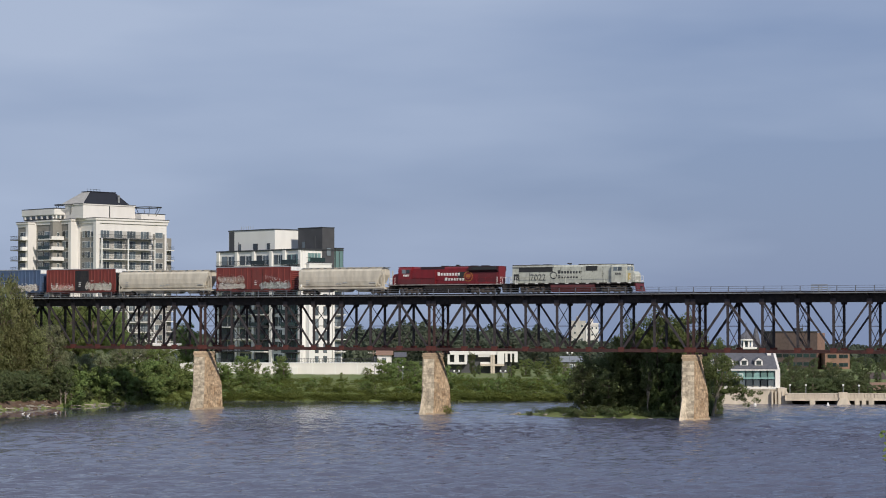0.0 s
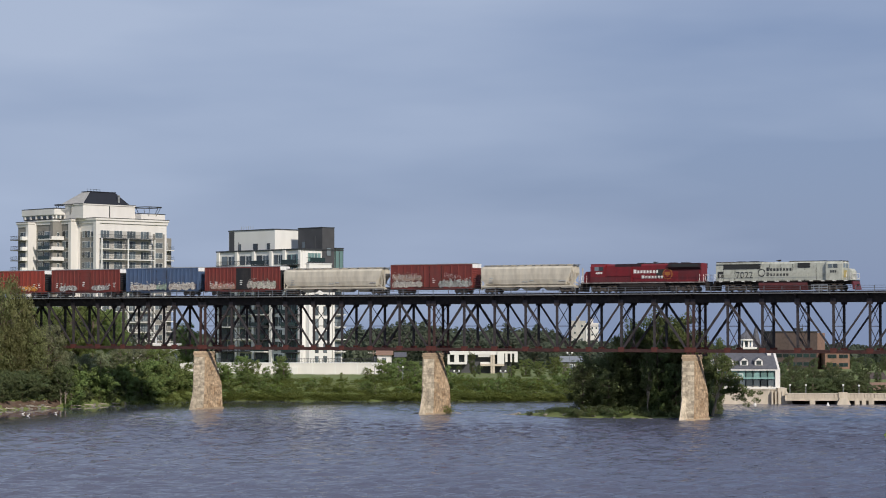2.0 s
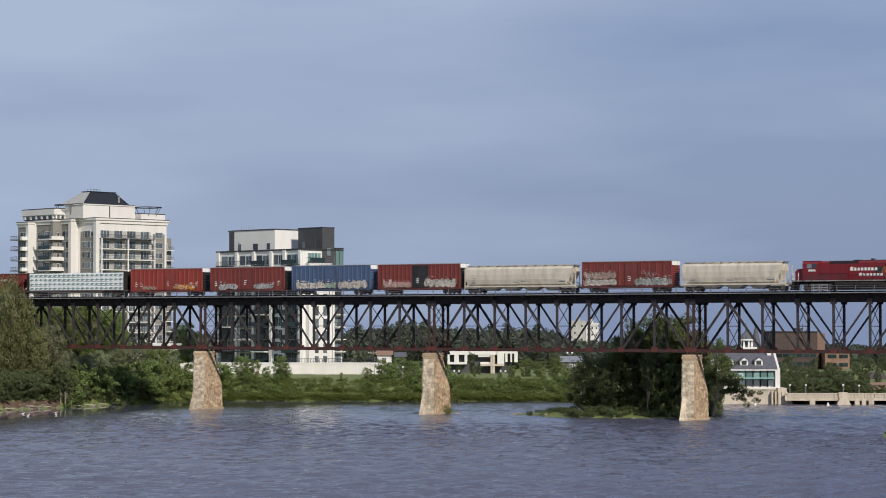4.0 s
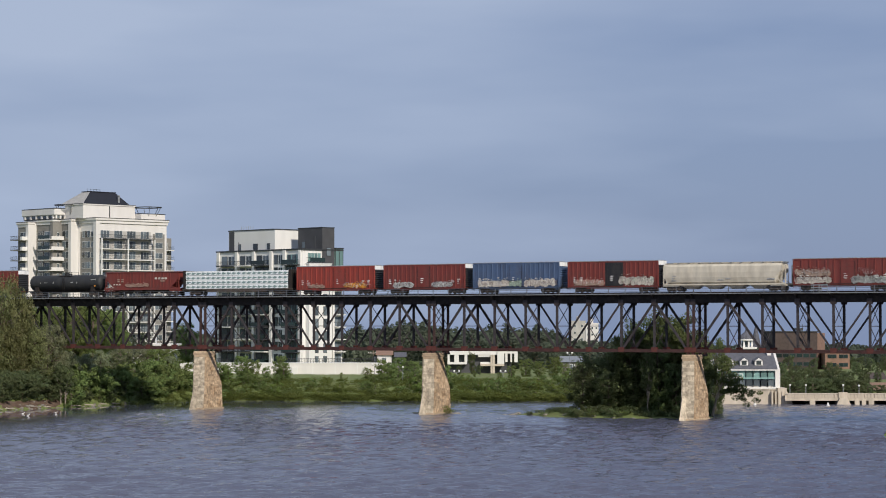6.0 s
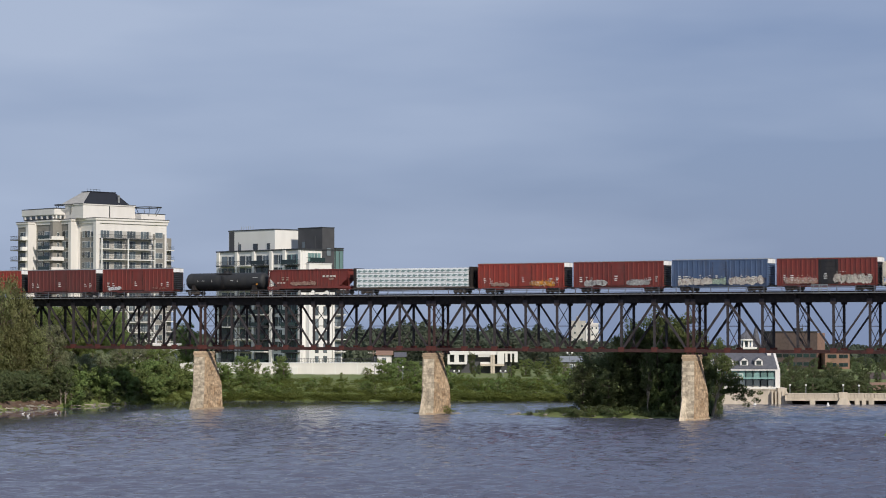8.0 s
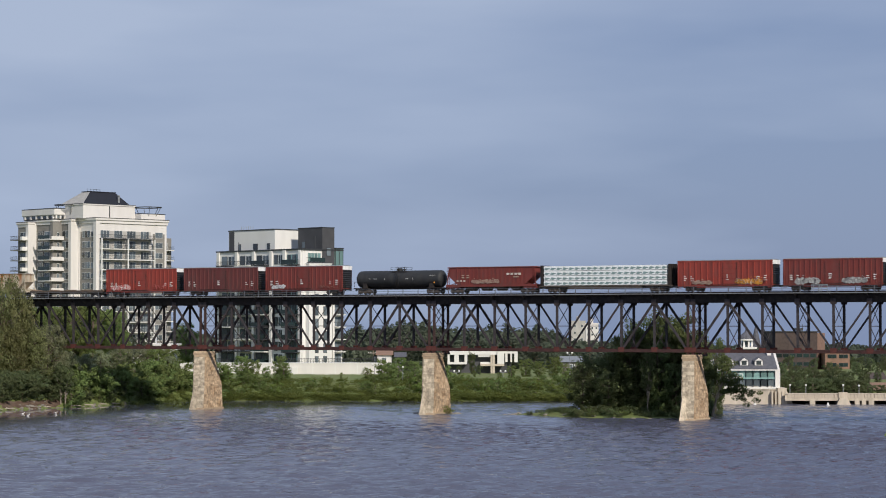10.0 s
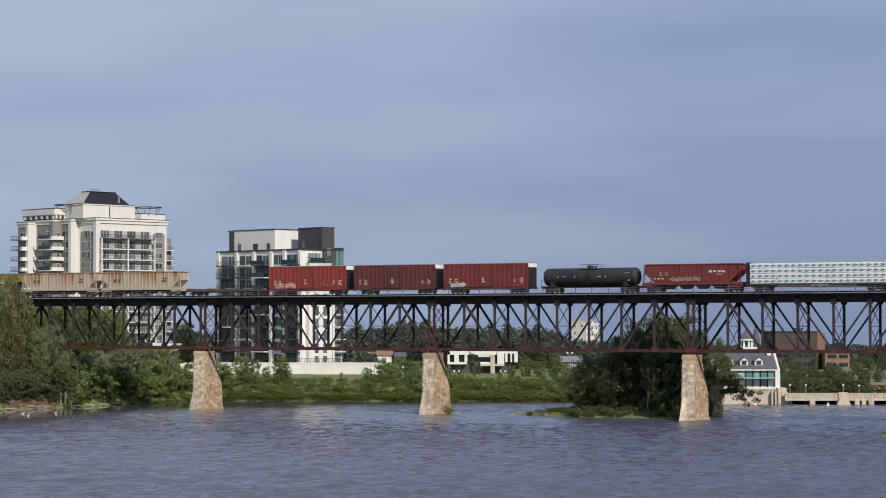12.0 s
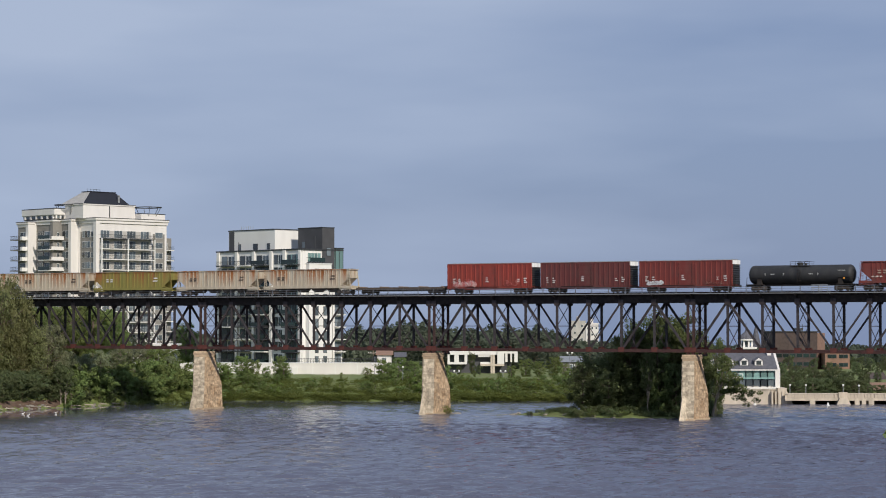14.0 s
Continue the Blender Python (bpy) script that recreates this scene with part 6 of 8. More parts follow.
        # balcony that wraps the corner of the step: pale parapet on one side, open railing on the other
        wrap = part("balcony", cubes((-8.3, -2.81, 11.2, 12.24, z - 0.32, z - 0.1), (-8.3, -6.16, 12.24, 16.4, z - 0.32, z - 0.1)), M_WHITE, t)
        part("parapet", cubes((-7.4, -2.81, 11.2, 11.32, z - 0.098, z + 0.72)), M_CREAM, wrap)
        rl = cubes((-8.3, -8.25, 11.2, 16.4, z + 0.88, z + 0.95), (-8.3, -7.4, 11.2, 11.25, z + 0.88, z + 0.95), (-8.29, -8.26, 11.2, 16.4, z, z + 0.88))
        part("railing", rl, M_BALGLASS, wrap)
        # flat dark sheet paints the shade inside the open balcony bay
        part("balcony_recess", cubes((-5.83, -5.806, 16.6, 19.6, z - 0.1, z + 2.4)), M_FRAMEDARK, t)
        window_unit(t, left_face(-8.502, 23.0, z + 0.1), 2.8, 2.0, 1)
        balcony_unit(t, left_face(-8.504, 24.0, z - 0.1), 4.8, 2.2, M_GREYWALL)
        part("balcony_slab_end", cubes((-10.8, -8.506, 20.7, 21.55, z - 0.32, z + 0.75)), M_WHITE, t)
        window_unit(t, right_face(-4.2, 12.25 - 0.004, z + 0.4), 0.9, 1.5, 0)
        window_unit(t, left_face(-2.802, 8.7, z + 0.2), 0.9, 2.1, 0)
    # white posts that join the balconies
    for u in (0.75, 10.75, 20.95):
        part("balcony_post", cubes((u - 0.18, u + 0.18, -1.74, -1.40, Z0, 39.6)), M_WHITE, t)
    # rear wing past the corner
    part("rear_wing", cubes((27.004, 32.5, 4, 24, Z0, 40.5)), M_GREYWALL, t)
    for n in range(12):
        balcony_unit(t, right_face(29.8, 3.99, 36.9 - 3 * n), 4.8, 1.6, M_WHITE)
        window_unit(t, right_face(29.6, 3.998, 37.0 - 3 * n), 2.6, 2.0, 1)


def build_tower_two():
    """White apartment block with charcoal stair tower and balcony bays backed by dark shade panels."""
    D = 535
    t = thing("apartment_block", "white modern apartment block with charcoal stair tower and glass balconies", "apartment building", m=Matrix.Translation((at(535, D), D, 0)) @ pose(0, 0, 0, 0, 0, 45) @ Matrix.Diagonal((1.03, 1.08, 1, 1)))
    Z0, ZT = 3.5, 32.5
    part("wall", cubes((0, 12.4, 0, 29.2, Z0, ZT)), M_WHITE, t)
    part("parapet", cubes((-0.25, 12.6, -0.25, 29.4, ZT, ZT + 0.35)), M_FRAMEDARK, t)
    part("roof_house", cubes((2.0, 9.5, 11.4, 27.4, ZT + 0.35, 37.7)), M_WHITE, t)
    part("roof_house_cap", cubes((1.9, 9.6, 11.3, 27.5, 37.7, 37.95)), M_FRAMEDARK, t)
    part("roof_house_end", cubes((1.97, 1.996, 25.4, 27.2, ZT + 0.4, 37.6)), M_DARKCLAD, t)
    part("stair_tower", cubes((6.0, 9.75, -0.15, 7.9, 24, 37.9)), M_DARKCLAD, t, "charcoal clad stair tower")
    part("stair_tower_cap", cubes((5.92, 9.83, -0.23, 7.98, 37.9, 38.1)), M_FRAMEDARK, t)
    window_unit(t, right_face(7.9, -0.152, 31.2), 1.4, 2.0, 0, M_FRAMEDARK)
    window_unit(t, right_face(7.9, -0.152, 27.4), 1.4, 2.0, 0)
    window_unit(t, left_face(5.998, 6.0, 33.2), 1.2, 1.6, 0, M_FRAMEDARK)
    for v, w in ((13.5, 1.0), (23.5, 0.9), (18.0, 1.6)):
        window_unit(t, left_face(1.998, v, ZT + 0.5), w, 1.5, 0, M_FRAMEDARK)
    part("corner_glazing", cubes((9.9, 12.45, -0.2, 3.0, 27.0, ZT + 0.5)), M_GREENGLASS, t, "green glass corner")
    part("corner_cap", cubes((9.85, 12.6, -0.35, 3.1, ZT + 0.5, ZT + 0.75)), M_FRAMEDARK, t)
    for k in range(3):
        part("corner_mullion", cubes((9.95 + k * 1.2, 10.05 + k * 1.2, -0.28, -0.204, 27.0, ZT + 0.5)), M_FRAMEDARK, t)
    # rooftop rails, masts
    bm = bmesh.new()
    for k in range(6):
        tube(bm, (3, 20 + k * 0.8, 37.95), (3, 20 + k * 0.8, 38.9), 0.05, seg=6)
    part("roof_mast", bm, M_RAILING, t)
    bm = bmesh.new()
    tube(bm, (0.8, 22.5, ZT + 0.3), (0.8, 22.5, ZT + 2.4), 0.07, seg=6)
    tube(bm, (5.0, 1.2, ZT + 0.3), (5.0, 1.2, ZT + 3.4), 0.09, seg=6)
    part("vent_pipe", bm, M_FRAMEDARK, t)
    floors = 10
    for n in range(floors):
        z = 29.2 - 2.95 * n
        dark = n >= 1
        wide_dark = {0, 2} if n % 2 else {0, 2, 4}
        # bays on the shaded face: white piers, flat dark panels painting recess shade, balconies
        bays = ((1.6, 5.2), (6.2, 9.6), (10.8, 15.6), (16.6, 21.4), (22.6, 27.8))
        for k, (v0, v1) in enumerate(bays):
            vc, w = (v0 + v1) / 2, v1 - v0
            if dark and k in wide_dark:
                part("recess_panel", cubes((-0.05, -0.004, v0, v1, z - 0.3, z + 2.62)), M_DARKCLAD, t)
            off = -0.052 if dark else -0.002
            window_unit(t, left_face(off, vc - w * 0.22, z + 0.1), w * 0.4, 2.2, 1, M_FRAME if not dark or k % 2 else M_FRAMEDARK, M_BALGLASS if dark else M_GLASS)
            window_unit(t, left_face(off, vc + w * 0.24, z + 0.1), w * 0.36, 2.2, 0, M_FRAMEDARK, M_BALGLASS if dark else M_GLASS)
            if k != 1:
                balcony_unit(t, left_face(off - 0.004, vc, z - 0.05), w * 0.95, 1.7, M_WHITE if (k + n) % 3 == 0 else M_FRAMEDARK, glassy=k in (0, 2))
        # sunlit face
        if n > 0:
            window_unit(t, right_face(3.3, -1.202, z - 0.35), 1.1, 2.2, 0, M_FRAMEDARK)
            window_unit(t, right_face(5.9, -1.202, z - 0.35), 1.1, 2.2, 0, M_FRAMEDARK)
        if n > 1:
            window_unit(t, right_face(8.3, -0.002, z + 0.15), 1.5, 2.1, 0, M_FRAMEDARK)
            balcony_unit(t, right_face(10.9, -0.004, z - 0.05), 2.7, 1.4, M_WHITE)
            window_unit(t, right_face(10.9, -0.002, z + 0.1), 2.0, 2.2, 1, M_FRAMEDARK)
        elif n == 1:
            balcony_unit(t, right_face(10.9, -0.004, z - 0.05), 2.7, 1.4, M_FRAMEDARK)
        else:
            balcony_unit(t, right_face(3.6, -0.004, z + 0.45), 4.6, 1.2, M_FRAMEDARK, True)
            window_unit(t, right_face(3.6, -0.002, z + 0.5), 4.0, 2.2, 3, M_FRAME, M_GREENGLASS)
    for v in (0.6, 5.7, 10.2, 16.1, 22.0, 28.5):
        part("pilaster", cubes((-0.45, -0.004, v - 0.42, v + 0.42, Z0, ZT)), M_WHITE, t)
    part("front_bay", cubes((1.0, 7.9, -1.2, -0.004, Z0, 29.2)), M_WHITE, t)
    part("front_bay_cap", cubes((0.9, 8.0, -1.3, -0.004, 29.2, 29.42)), M_FRAME, t)
    # stacked green glass balconies at the corner
    for n in range(9):
        balcony_unit(t, left_face(-0.46, 2.6, 29.1 - 2.95 * n), 4.6, 1.5, M_FRAMEDARK, True)
        part("corner_window", cubes((-0.09, -0.055, 0.9, 5.0, 29.2 - 2.95 * n, 31.5 - 2.95 * n)), M_GREENGLASS, t)
    for u in (8.6, 9.4):
        part("pilaster", cubes((u - 0.3, u + 0.3, -0.35, -0.004, Z0, 23.8)), M_WHITE, t)


def build_podium():
    """Long white terrace wall in front of the apartment block, with a dark railing."""
    D = 506
    x0, x1 = at(318, D), at(672, D)
    z0, z1 = zz(671, D) - 1.5, zz(644, D)
    p = thing("terrace_wall", "long white concrete terrace wall with dark railing", "wall")
    part("wall", cubes((x0, x1, D, D + 18, z0, z1)), M_CREAM, p)
    part("coping", cubes((x0 - 0.1, x1 + 0.1, D - 0.12, D + 0.4, z1 + 0.004, z1 + 0.2)), M_WHITE, p)
    n = 30
    pm = mesh_of("railing_post", cubes((-0.04, 0.04, -0.04, 0.04, 0, 1.0)), M_FRAMEDARK)
    for i in range(n + 1):
        part("railing_post", pm, None, p).matrix_basis = pose(x0 + 24 + (x1 - x0 - 25) * i / n, D + 0.15, z1 + 0.2)
    for z in (0.35, 0.65, 0.98):
        part("rail", cubes((x0 + 24, x1 - 1, D + 0.12, D + 0.18, z1 + 0.2 + z - 0.035, z1 + 0.2 + z + 0.035)), M_FRAMEDARK, p)
    for i in range(1, 9):
        x = x0 + (x1 - x0) * i / 9
        part("joint_pilaster", cubes((x - 0.12, x + 0.12, D - 0.04, D - 0.004, z0, z1)), M_WHITE, p)
    part("planter", cubes((x0 + 25, x0 + 26.4, D - 0.5, D - 0.05, z0, z0 + 4.2)), M_WHITE, p)


def build_white_pavilion():
    """Low modern white building on slim legs, with dark glazing."""
    D = 520
    p = thing("white_pavilion", "low white modern building on slim columns with dark glazing", "building")
    X = lambda px: at(px, D)
    Z = lambda py: zz(py, D)
    part("dark_core", cubes((X(796), X(905), D + 1.0, D + 14, Z(668) - 2, Z(624))), M_DARKCLAD, p)
    part("roof_slab", cubes((X(792), X(884), D - 0.6, D + 14, Z(628), Z(622))), M_WHITE, p)
    part("roof_slab", cubes((X(846), X(868), D - 0.4, D + 12, Z(632), Z(628) - 0.01)), M_WHITE, p)
    part("floor_slab", cubes((X(792), X(826), D - 0.6, D + 13, Z(645), Z(641))), M_WHITE, p)
    for a, b in ((792, 796), (804, 812), (822, 827)):
        part("wall_panel", cubes((X(a), X(b), D - 0.5, D + 0.9, Z(641) + 0.01, Z(628) - 0.01)), M_WHITE, p)
    part("wall_panel", cubes((X(850), X(868), D - 0.4, D + 0.9, Z(646), Z(641))), M_WHITE, p)
    for a, b in ((797, 803), (813, 821)):
        window_unit(p, pose((X(a) + X(b)) / 2, D + 0.97, Z(641)), X(b) - X(a), 1.6, 0, M_FRAMEDARK)
    bm = cubes((X(880), X(892), D - 1.0, D + 13, Z(644), Z(619)), (X(892), X(916), D - 0.6, D + 13, Z(626), Z(619)))
    part("tall_block", bm, M_WHITE, p)
    for a, b in ((894, 898), (903, 906), (910, 916)):
        part("fin", cubes((X(a), X(b), D - 0.5, D + 0.99, Z(641), Z(626) - 0.01)), M_WHITE, p)
    for px in (868, 872):
        part("column", cubes((X(px), X(px) + 0.45, D - 0.9, D - 0.45, Z(672) - 1, Z(628))), M_CONC, p)
    part("terrace", cubes((X(850), X(892), D - 1.0, D - 0.4, Z(648), Z(644) - 0.01)), M_CONC, p)


def build_clubhouse():
    """Riverside house with a grey hipped roof, dormers and a long band of green glass over a concrete quay."""
    D = 428
    p = thing("riverside_hall", "grey roofed riverside hall with dormers and green glass front", "building")
    X = lambda px: at(px, D)
    Z = lambda py: zz(py, D)
    part("wall", cubes((X(1270), X(1378), D + 0.4, D + 11, Z(692), Z(652))), M_CREAM, p)
    bm = bmesh.new()
    prism(bm, [(D - 0.5, Z(653)), (D + 5.7, Z(625)), (D + 11.9, Z(653))], "x", X(1262), X(1375))
    part("roof", bm, M_SHINGLE, p, "grey shingle pitched roof")
    bm = bmesh.new()
    prism(bm, [(D - 0.2, Z(653)), (D + 5.7, Z(624)), (D + 11.6, Z(653))], "x", X(1375) + 0.004, X(1379))
    part("gable", bm, M_CREAM, p)
    part("chimney", cubes((X(1363), X(1370), D + 4.5, D + 6, Z(630), Z(621))), M_CREAM, p)
    part("gable_wall", cubes((X(1371), X(1379.5), D - 0.3, D + 0.39, Z(692), Z(653) - 0.01)), M_CREAM, p)
    for px in (1265, 1291, 1317, 1343):
        x = X(px)
        d = part("dormer", cubes((x - 0.75, x + 0.75, D + 0.6, D + 4, Z(647), Z(638.5))), M_WHITE, p)
        bm = bmesh.new()
        prism(bm, [(x - 0.95, Z(638.5)), (x + 0.95, Z(638.5)), (x, Z(632.5))], "y", D + 0.4, D + 5)
        part("dormer_roof", bm, M_SHINGLE, d)
        bm = bmesh.new()
        prism(bm, [(x - 0.7, Z(638.4)), (x + 0.7, Z(638.4)), (x, Z(634))], "y", D + 0.36, D + 0.396)
        part("dormer_gable", bm, M_WHITE, d)
        part("dormer_pane", cubes((x - 0.45, x + 0.45, D + 0.55, D + 0.59, Z(646), Z(639.5))), M_GLASS, d)
    part("eave_band", cubes((X(1262), X(1372), D - 0.35, D + 0.39, Z(656), Z(653) - 0.01)), M_WHITE, p)
    # glass front in panes between mullions, two storeys
    cols = 8
    for r, (a, b, m_) in enumerate(((668, 656.5, M_GREENGLASS), (683, 671, M_GLASS))):
        for i in range(cols):
            x0 = X(1268) + (X(1371) - X(1268)) * i / cols
            x1 = X(1268) + (X(1371) - X(1268)) * (i + 1) / cols
            part("pane", cubes((x0 + 0.05, x1 - 0.05, D + 0.2, D + 0.28, Z(a), Z(b))), m_, p)
            part("mullion", cubes((x0 - 0.05, x0 + 0.05, D - 0.05, D + 0.39, Z(685), Z(656) - 0.01)), M_FRAME, p)
    part("spandrel", cubes((X(1268), X(1371), D - 0.08, D + 0.15, Z(671), Z(668) - 0.002)), M_GREENGLASS, p)
    part("floor_edge", cubes((X(1262), X(1378), D - 0.9, D + 0.39, Z(688), Z(685) - 0.01)), M_WHITE, p)
    part("balcony", cubes((X(1258), X(1312), D - 1.6, D - 0.06, Z(669.5), Z(667.5))), M_WHITE, p)
    for i in range(7):
        x = X(1258) + (X(1312) - X(1258)) * i / 6
        part("balcony_post", cubes((x - 0.05, x + 0.05, D - 1.55, D - 1.45, Z(667.5), Z(662))), M_WHITE, p)
    part("balcony_rail", cubes((X(1258), X(1312), D - 1.58, D - 1.42, Z(662), Z(661))), M_WHITE, p)
    q = thing("quay_wall", "weathered cream concrete quay wall in the water", "wall", kind="structure")
    part("wall_block", cubes((X(1262), X(1371), D - 2.4, D + 14, -1.5, Z(690))), M_CONC, q)
    part("wall_block", cubes((X(1371) + 0.01, X(1387), D - 3.2, D + 14, -1.5, Z(686))), M_CONC, q)
    bm = bmesh.new()
    prism(bm, [(X(1387), Z(690)), (X(1402), -1.0), (X(1387), -1.0)], "y", D - 3.0, D + 3)
    part("sloping_wing", bm, M_CONC, q)
    for px in range(1360, 1387, 6):
        part("buttress", cubes((X(px), X(px) + 0.3, D - 3.35, D - 3.21 if px > 1371 else D - 2.41, -1, Z(692))), M_CONC, q)
    for i in range(5):
        x = X(1262) + i * 2.3
        part("coping", cubes((x, x + 2.26, D - 2.5, D - 1.9, Z(690) + 0.004, Z(688.5))), M_CONC, q)


def build_road_bridge():
    """Concrete road bridge with a panelled parapet and low arches over dark openings."""
    D = 424
    p = thing("road_bridge", "long low concrete road bridge with panelled parapet", "bridge")
    X = lambda px: at(px, D)
    Z = lambda py: zz(py, D)
    a, b = X(1388), X(1800)
    part("deck", cubes((a, b, D, D + 8, Z(707), Z(700))), M_CONC, p)
    part("parapet", cubes((a, b, D - 0.3, D, Z(706), Z(697.5))), M_CONC, p)
    part("coping", cubes((a, b, D - 0.45, D + 0.05, Z(697.5) + 0.004, Z(695.8))), M_CONC, p)
    part("band", cubes((a, b, D - 0.42, D - 0.304, Z(709), Z(705))), M_CONC, p)
    sl = mesh_of("parapet_panel", cubes((-0.17, 0.17, -0.12, 0, 0, 0.72)), M_CONC)
    x = a + 0.7
    while x < b:
        part("parapet_panel", sl, None, p).matrix_basis = pose(x, D - 0.304, Z(704))
        x += 0.62
    for px, w in ((1436, 0.5), (1490, 1.05), (1515, 0.45), (1527, 0.4), (1540, 0.5), (1590, 1.0), (1690, 1.0)):
        x = X(px)
        part("bridge_pier", cubes((x - w, x + w, D - 0.5, D + 7, -1.5, Z(707) - 0.01)), M_CONC, p)
        if w > 0.9:
            bm = bmesh.new()
            prism(bm, [(x - w * 1.5, -0.5), (x + w * 1.5, -0.5), (x + w * 0.7, 1.2), (x - w * 0.7, 1.2)], "y", D - 1.4, D - 0.51)
            part("cutwater", bm, M_CONC, p)
            part("pilaster", cubes((x - w * 0.8, x + w * 0.8, D - 0.62, D - 0.46, Z(709), Z(694))), M_CONC, p)
    bm = bmesh.new()
    prism(bm, [(X(1400), Z(709)), (X(1425), Z(709)), (X(1433), -0.5), (X(1428), -0.5), (X(1420), 0.9), (X(1400), 0.9)], "y", D + 2, D + 3)
    part("arch_rib", bm, M_CONC, p)
    # added wall behind the deck, blocking light so the openings stay dark
    part("abutment_back", cubes((a, b, D + 8.01, D + 8.4, -1.5, Z(702))), M_MORTAR, p)


def build_brick_hall():
    D = 560
    p = thing("brick_office", "brown brick office building with long window bands", "building")
    X = lambda px: at(px, D)
    Z = lambda py: zz(py, D)
    # shade on the front and sun on facet and wing come from brick tones
    part("wall", cubes((X(1368), X(1446), D, D + 20, Z(672), Z(588))), M_BRICK, p)
    part("roof_edge", cubes((X(1366), X(1448), D - 0.2, D + 20, Z(588) + 0.004, Z(586.5))), M_FRAMEDARK, p)
    bm = bmesh.new()
    prism(bm, [(X(1446) + 0.004, D + 0.1), (X(1470), D + 9), (X(1470), D + 20), (X(1446) + 0.004, D + 20)], "z", Z(672), Z(590))
    part("wall", bm, M_BRICKLIT, p)
    part("wing", cubes((X(1456), X(1499), D - 3, D + 9, Z(672), Z(622))), M_BRICKLIT, p, "brick wing painted in a sunlit tan tone")
    part("wing_edge", cubes((X(1455), X(1500), D - 3.2, D + 9, Z(622) + 0.004, Z(620))), M_BRICK, p)
    for py in (630, 645, 659):
        for i in range(6):
            window_unit(p, pose(X(1378 + i * 12), D - 0.002, Z(py + 3)), 1.5, 1.0, 0, M_FRAMEDARK, M_BALGLASS)
        for i in range(2):
            window_unit(p, pose(X(1468 + i * 20), D - 3.002, Z(py + 4)), 2.2, 0.95, 1, M_FRAMEDARK, M_BALGLASS)
    bm = cubes((X(1412), X(1424), D + 3, D + 7, Z(586), Z(581)))
    part("roof_unit", bm, M_FRAMEDARK, p)
    for px in (1414, 1419, 1424):
        bm = bmesh.new()
        tube(bm, (X(px), D + 4, Z(581)), (X(px), D + 4, Z(574)), 0.08, seg=5)
        part("roof_mast", bm, M_FRAMEDARK, p)


def build_cupola():
    D = 600
    p = thing("town_hall_tower", "white cupola with dark roof above a stone tower", "tower")
    x = at(1322, D)
    Z = lambda py: zz(py, D)
    part("tower", cubes((x - 2.2, x + 2.2, D, D + 4.4, Z(670), Z(618))), M_CREAM, p)
    part("balustrade", cubes((x - 2.5, x + 2.5, D - 0.3, D + 4.7, Z(618) + 0.004, Z(614.5))), M_WHITE, p)
    for k in range(8):
        a = math.pi * 2 * k / 8 + 0.3
        part("column", cubes((x + 1.6 * math.cos(a) - 0.22, x + 1.6 * math.cos(a) + 0.22, D + 2.2 + 1.6 * math.sin(a) - 0.22, D + 2.2 + 1.6 * math.sin(a) + 0.22, Z(614.5), Z(603))), M_WHITE, p)
    bm = bmesh.new()
    tube(bm, (x, D + 2.2, Z(614.5)), (x, D + 2.2, Z(603)), 1.05, seg=8)
    part("lantern_core", bm, M_GLASS, p)
    bm = bmesh.new()
    tube(bm, (x, D + 2.2, Z(603)), (x, D + 2.2, Z(600.5)), 2.3, seg=16)
    part("lantern_cornice", bm, M_WHITE, p)
    bm = bmesh.new()
    for r0, r1, a, b in ((2.15, 1.9, 600.5, 596), (1.9, 1.2, 596, 592), (1.2, 0.45, 592, 588), (0.45, 0.12, 588, 582), (0.12, 0.03, 582, 570)):
        tube(bm, (x, D + 2.2, Z(a)), (x, D + 2.2, Z(b)), r0, r1, seg=14)
    part("dome", bm, M_SHINGLE, p)
    q = thing("church_spire", "slim grey slate church spire", "spire")
    x2 = at(1339, 640)
    bm = bmesh.new()
    tube(bm, (x2, 642, zz(625, 640)), (x2, 642, zz(572, 640)), 1.9, 0.03, seg=8)
    part("spire", bm, M_SHINGLE, q)
    part("tower", cubes((x2 - 1.9, x2 + 1.9, 640, 643.8, 3, zz(625, 640))), M_GREYWALL, q)


def slab_block(px0, px1, py, D, depth, m, label, rows, cols, base=3.0, wm=None):
    """Plain distant block of flats with its windows."""
    p = thing("apartment_block", label, "apartment building", "distant blocks in town")
    x0, x1, z1 = at(px0, D), at(px1, D), zz(py, D)
    part("wall", cubes((x0, x1, D, D + depth, base, z1)), m, p)
    part("roof_edge", cubes((x0 - 0.2, x1 + 0.2, D - 0.2, D + depth + 0.2, z1 + 0.004, z1 + 0.5)), m, p)
    part("roof_house", cubes((x0 + (x1 - x0) * 0.4, x0 + (x1 - x0) * 0.6, D + 2, D + 6, z1 + 0.5, z1 + 2.4)), m, p)
    for r in range(rows):
        for c in range(cols):
            window_unit(p, pose(x0 + (x1 - x0) * (c + 0.5) / cols, D - 0.002, z1 - 2.3 - r * 2.9), min(1.0, (x1 - x0) / cols * 0.5), 1.1, 0, wm or M_FRAME, rail=False)


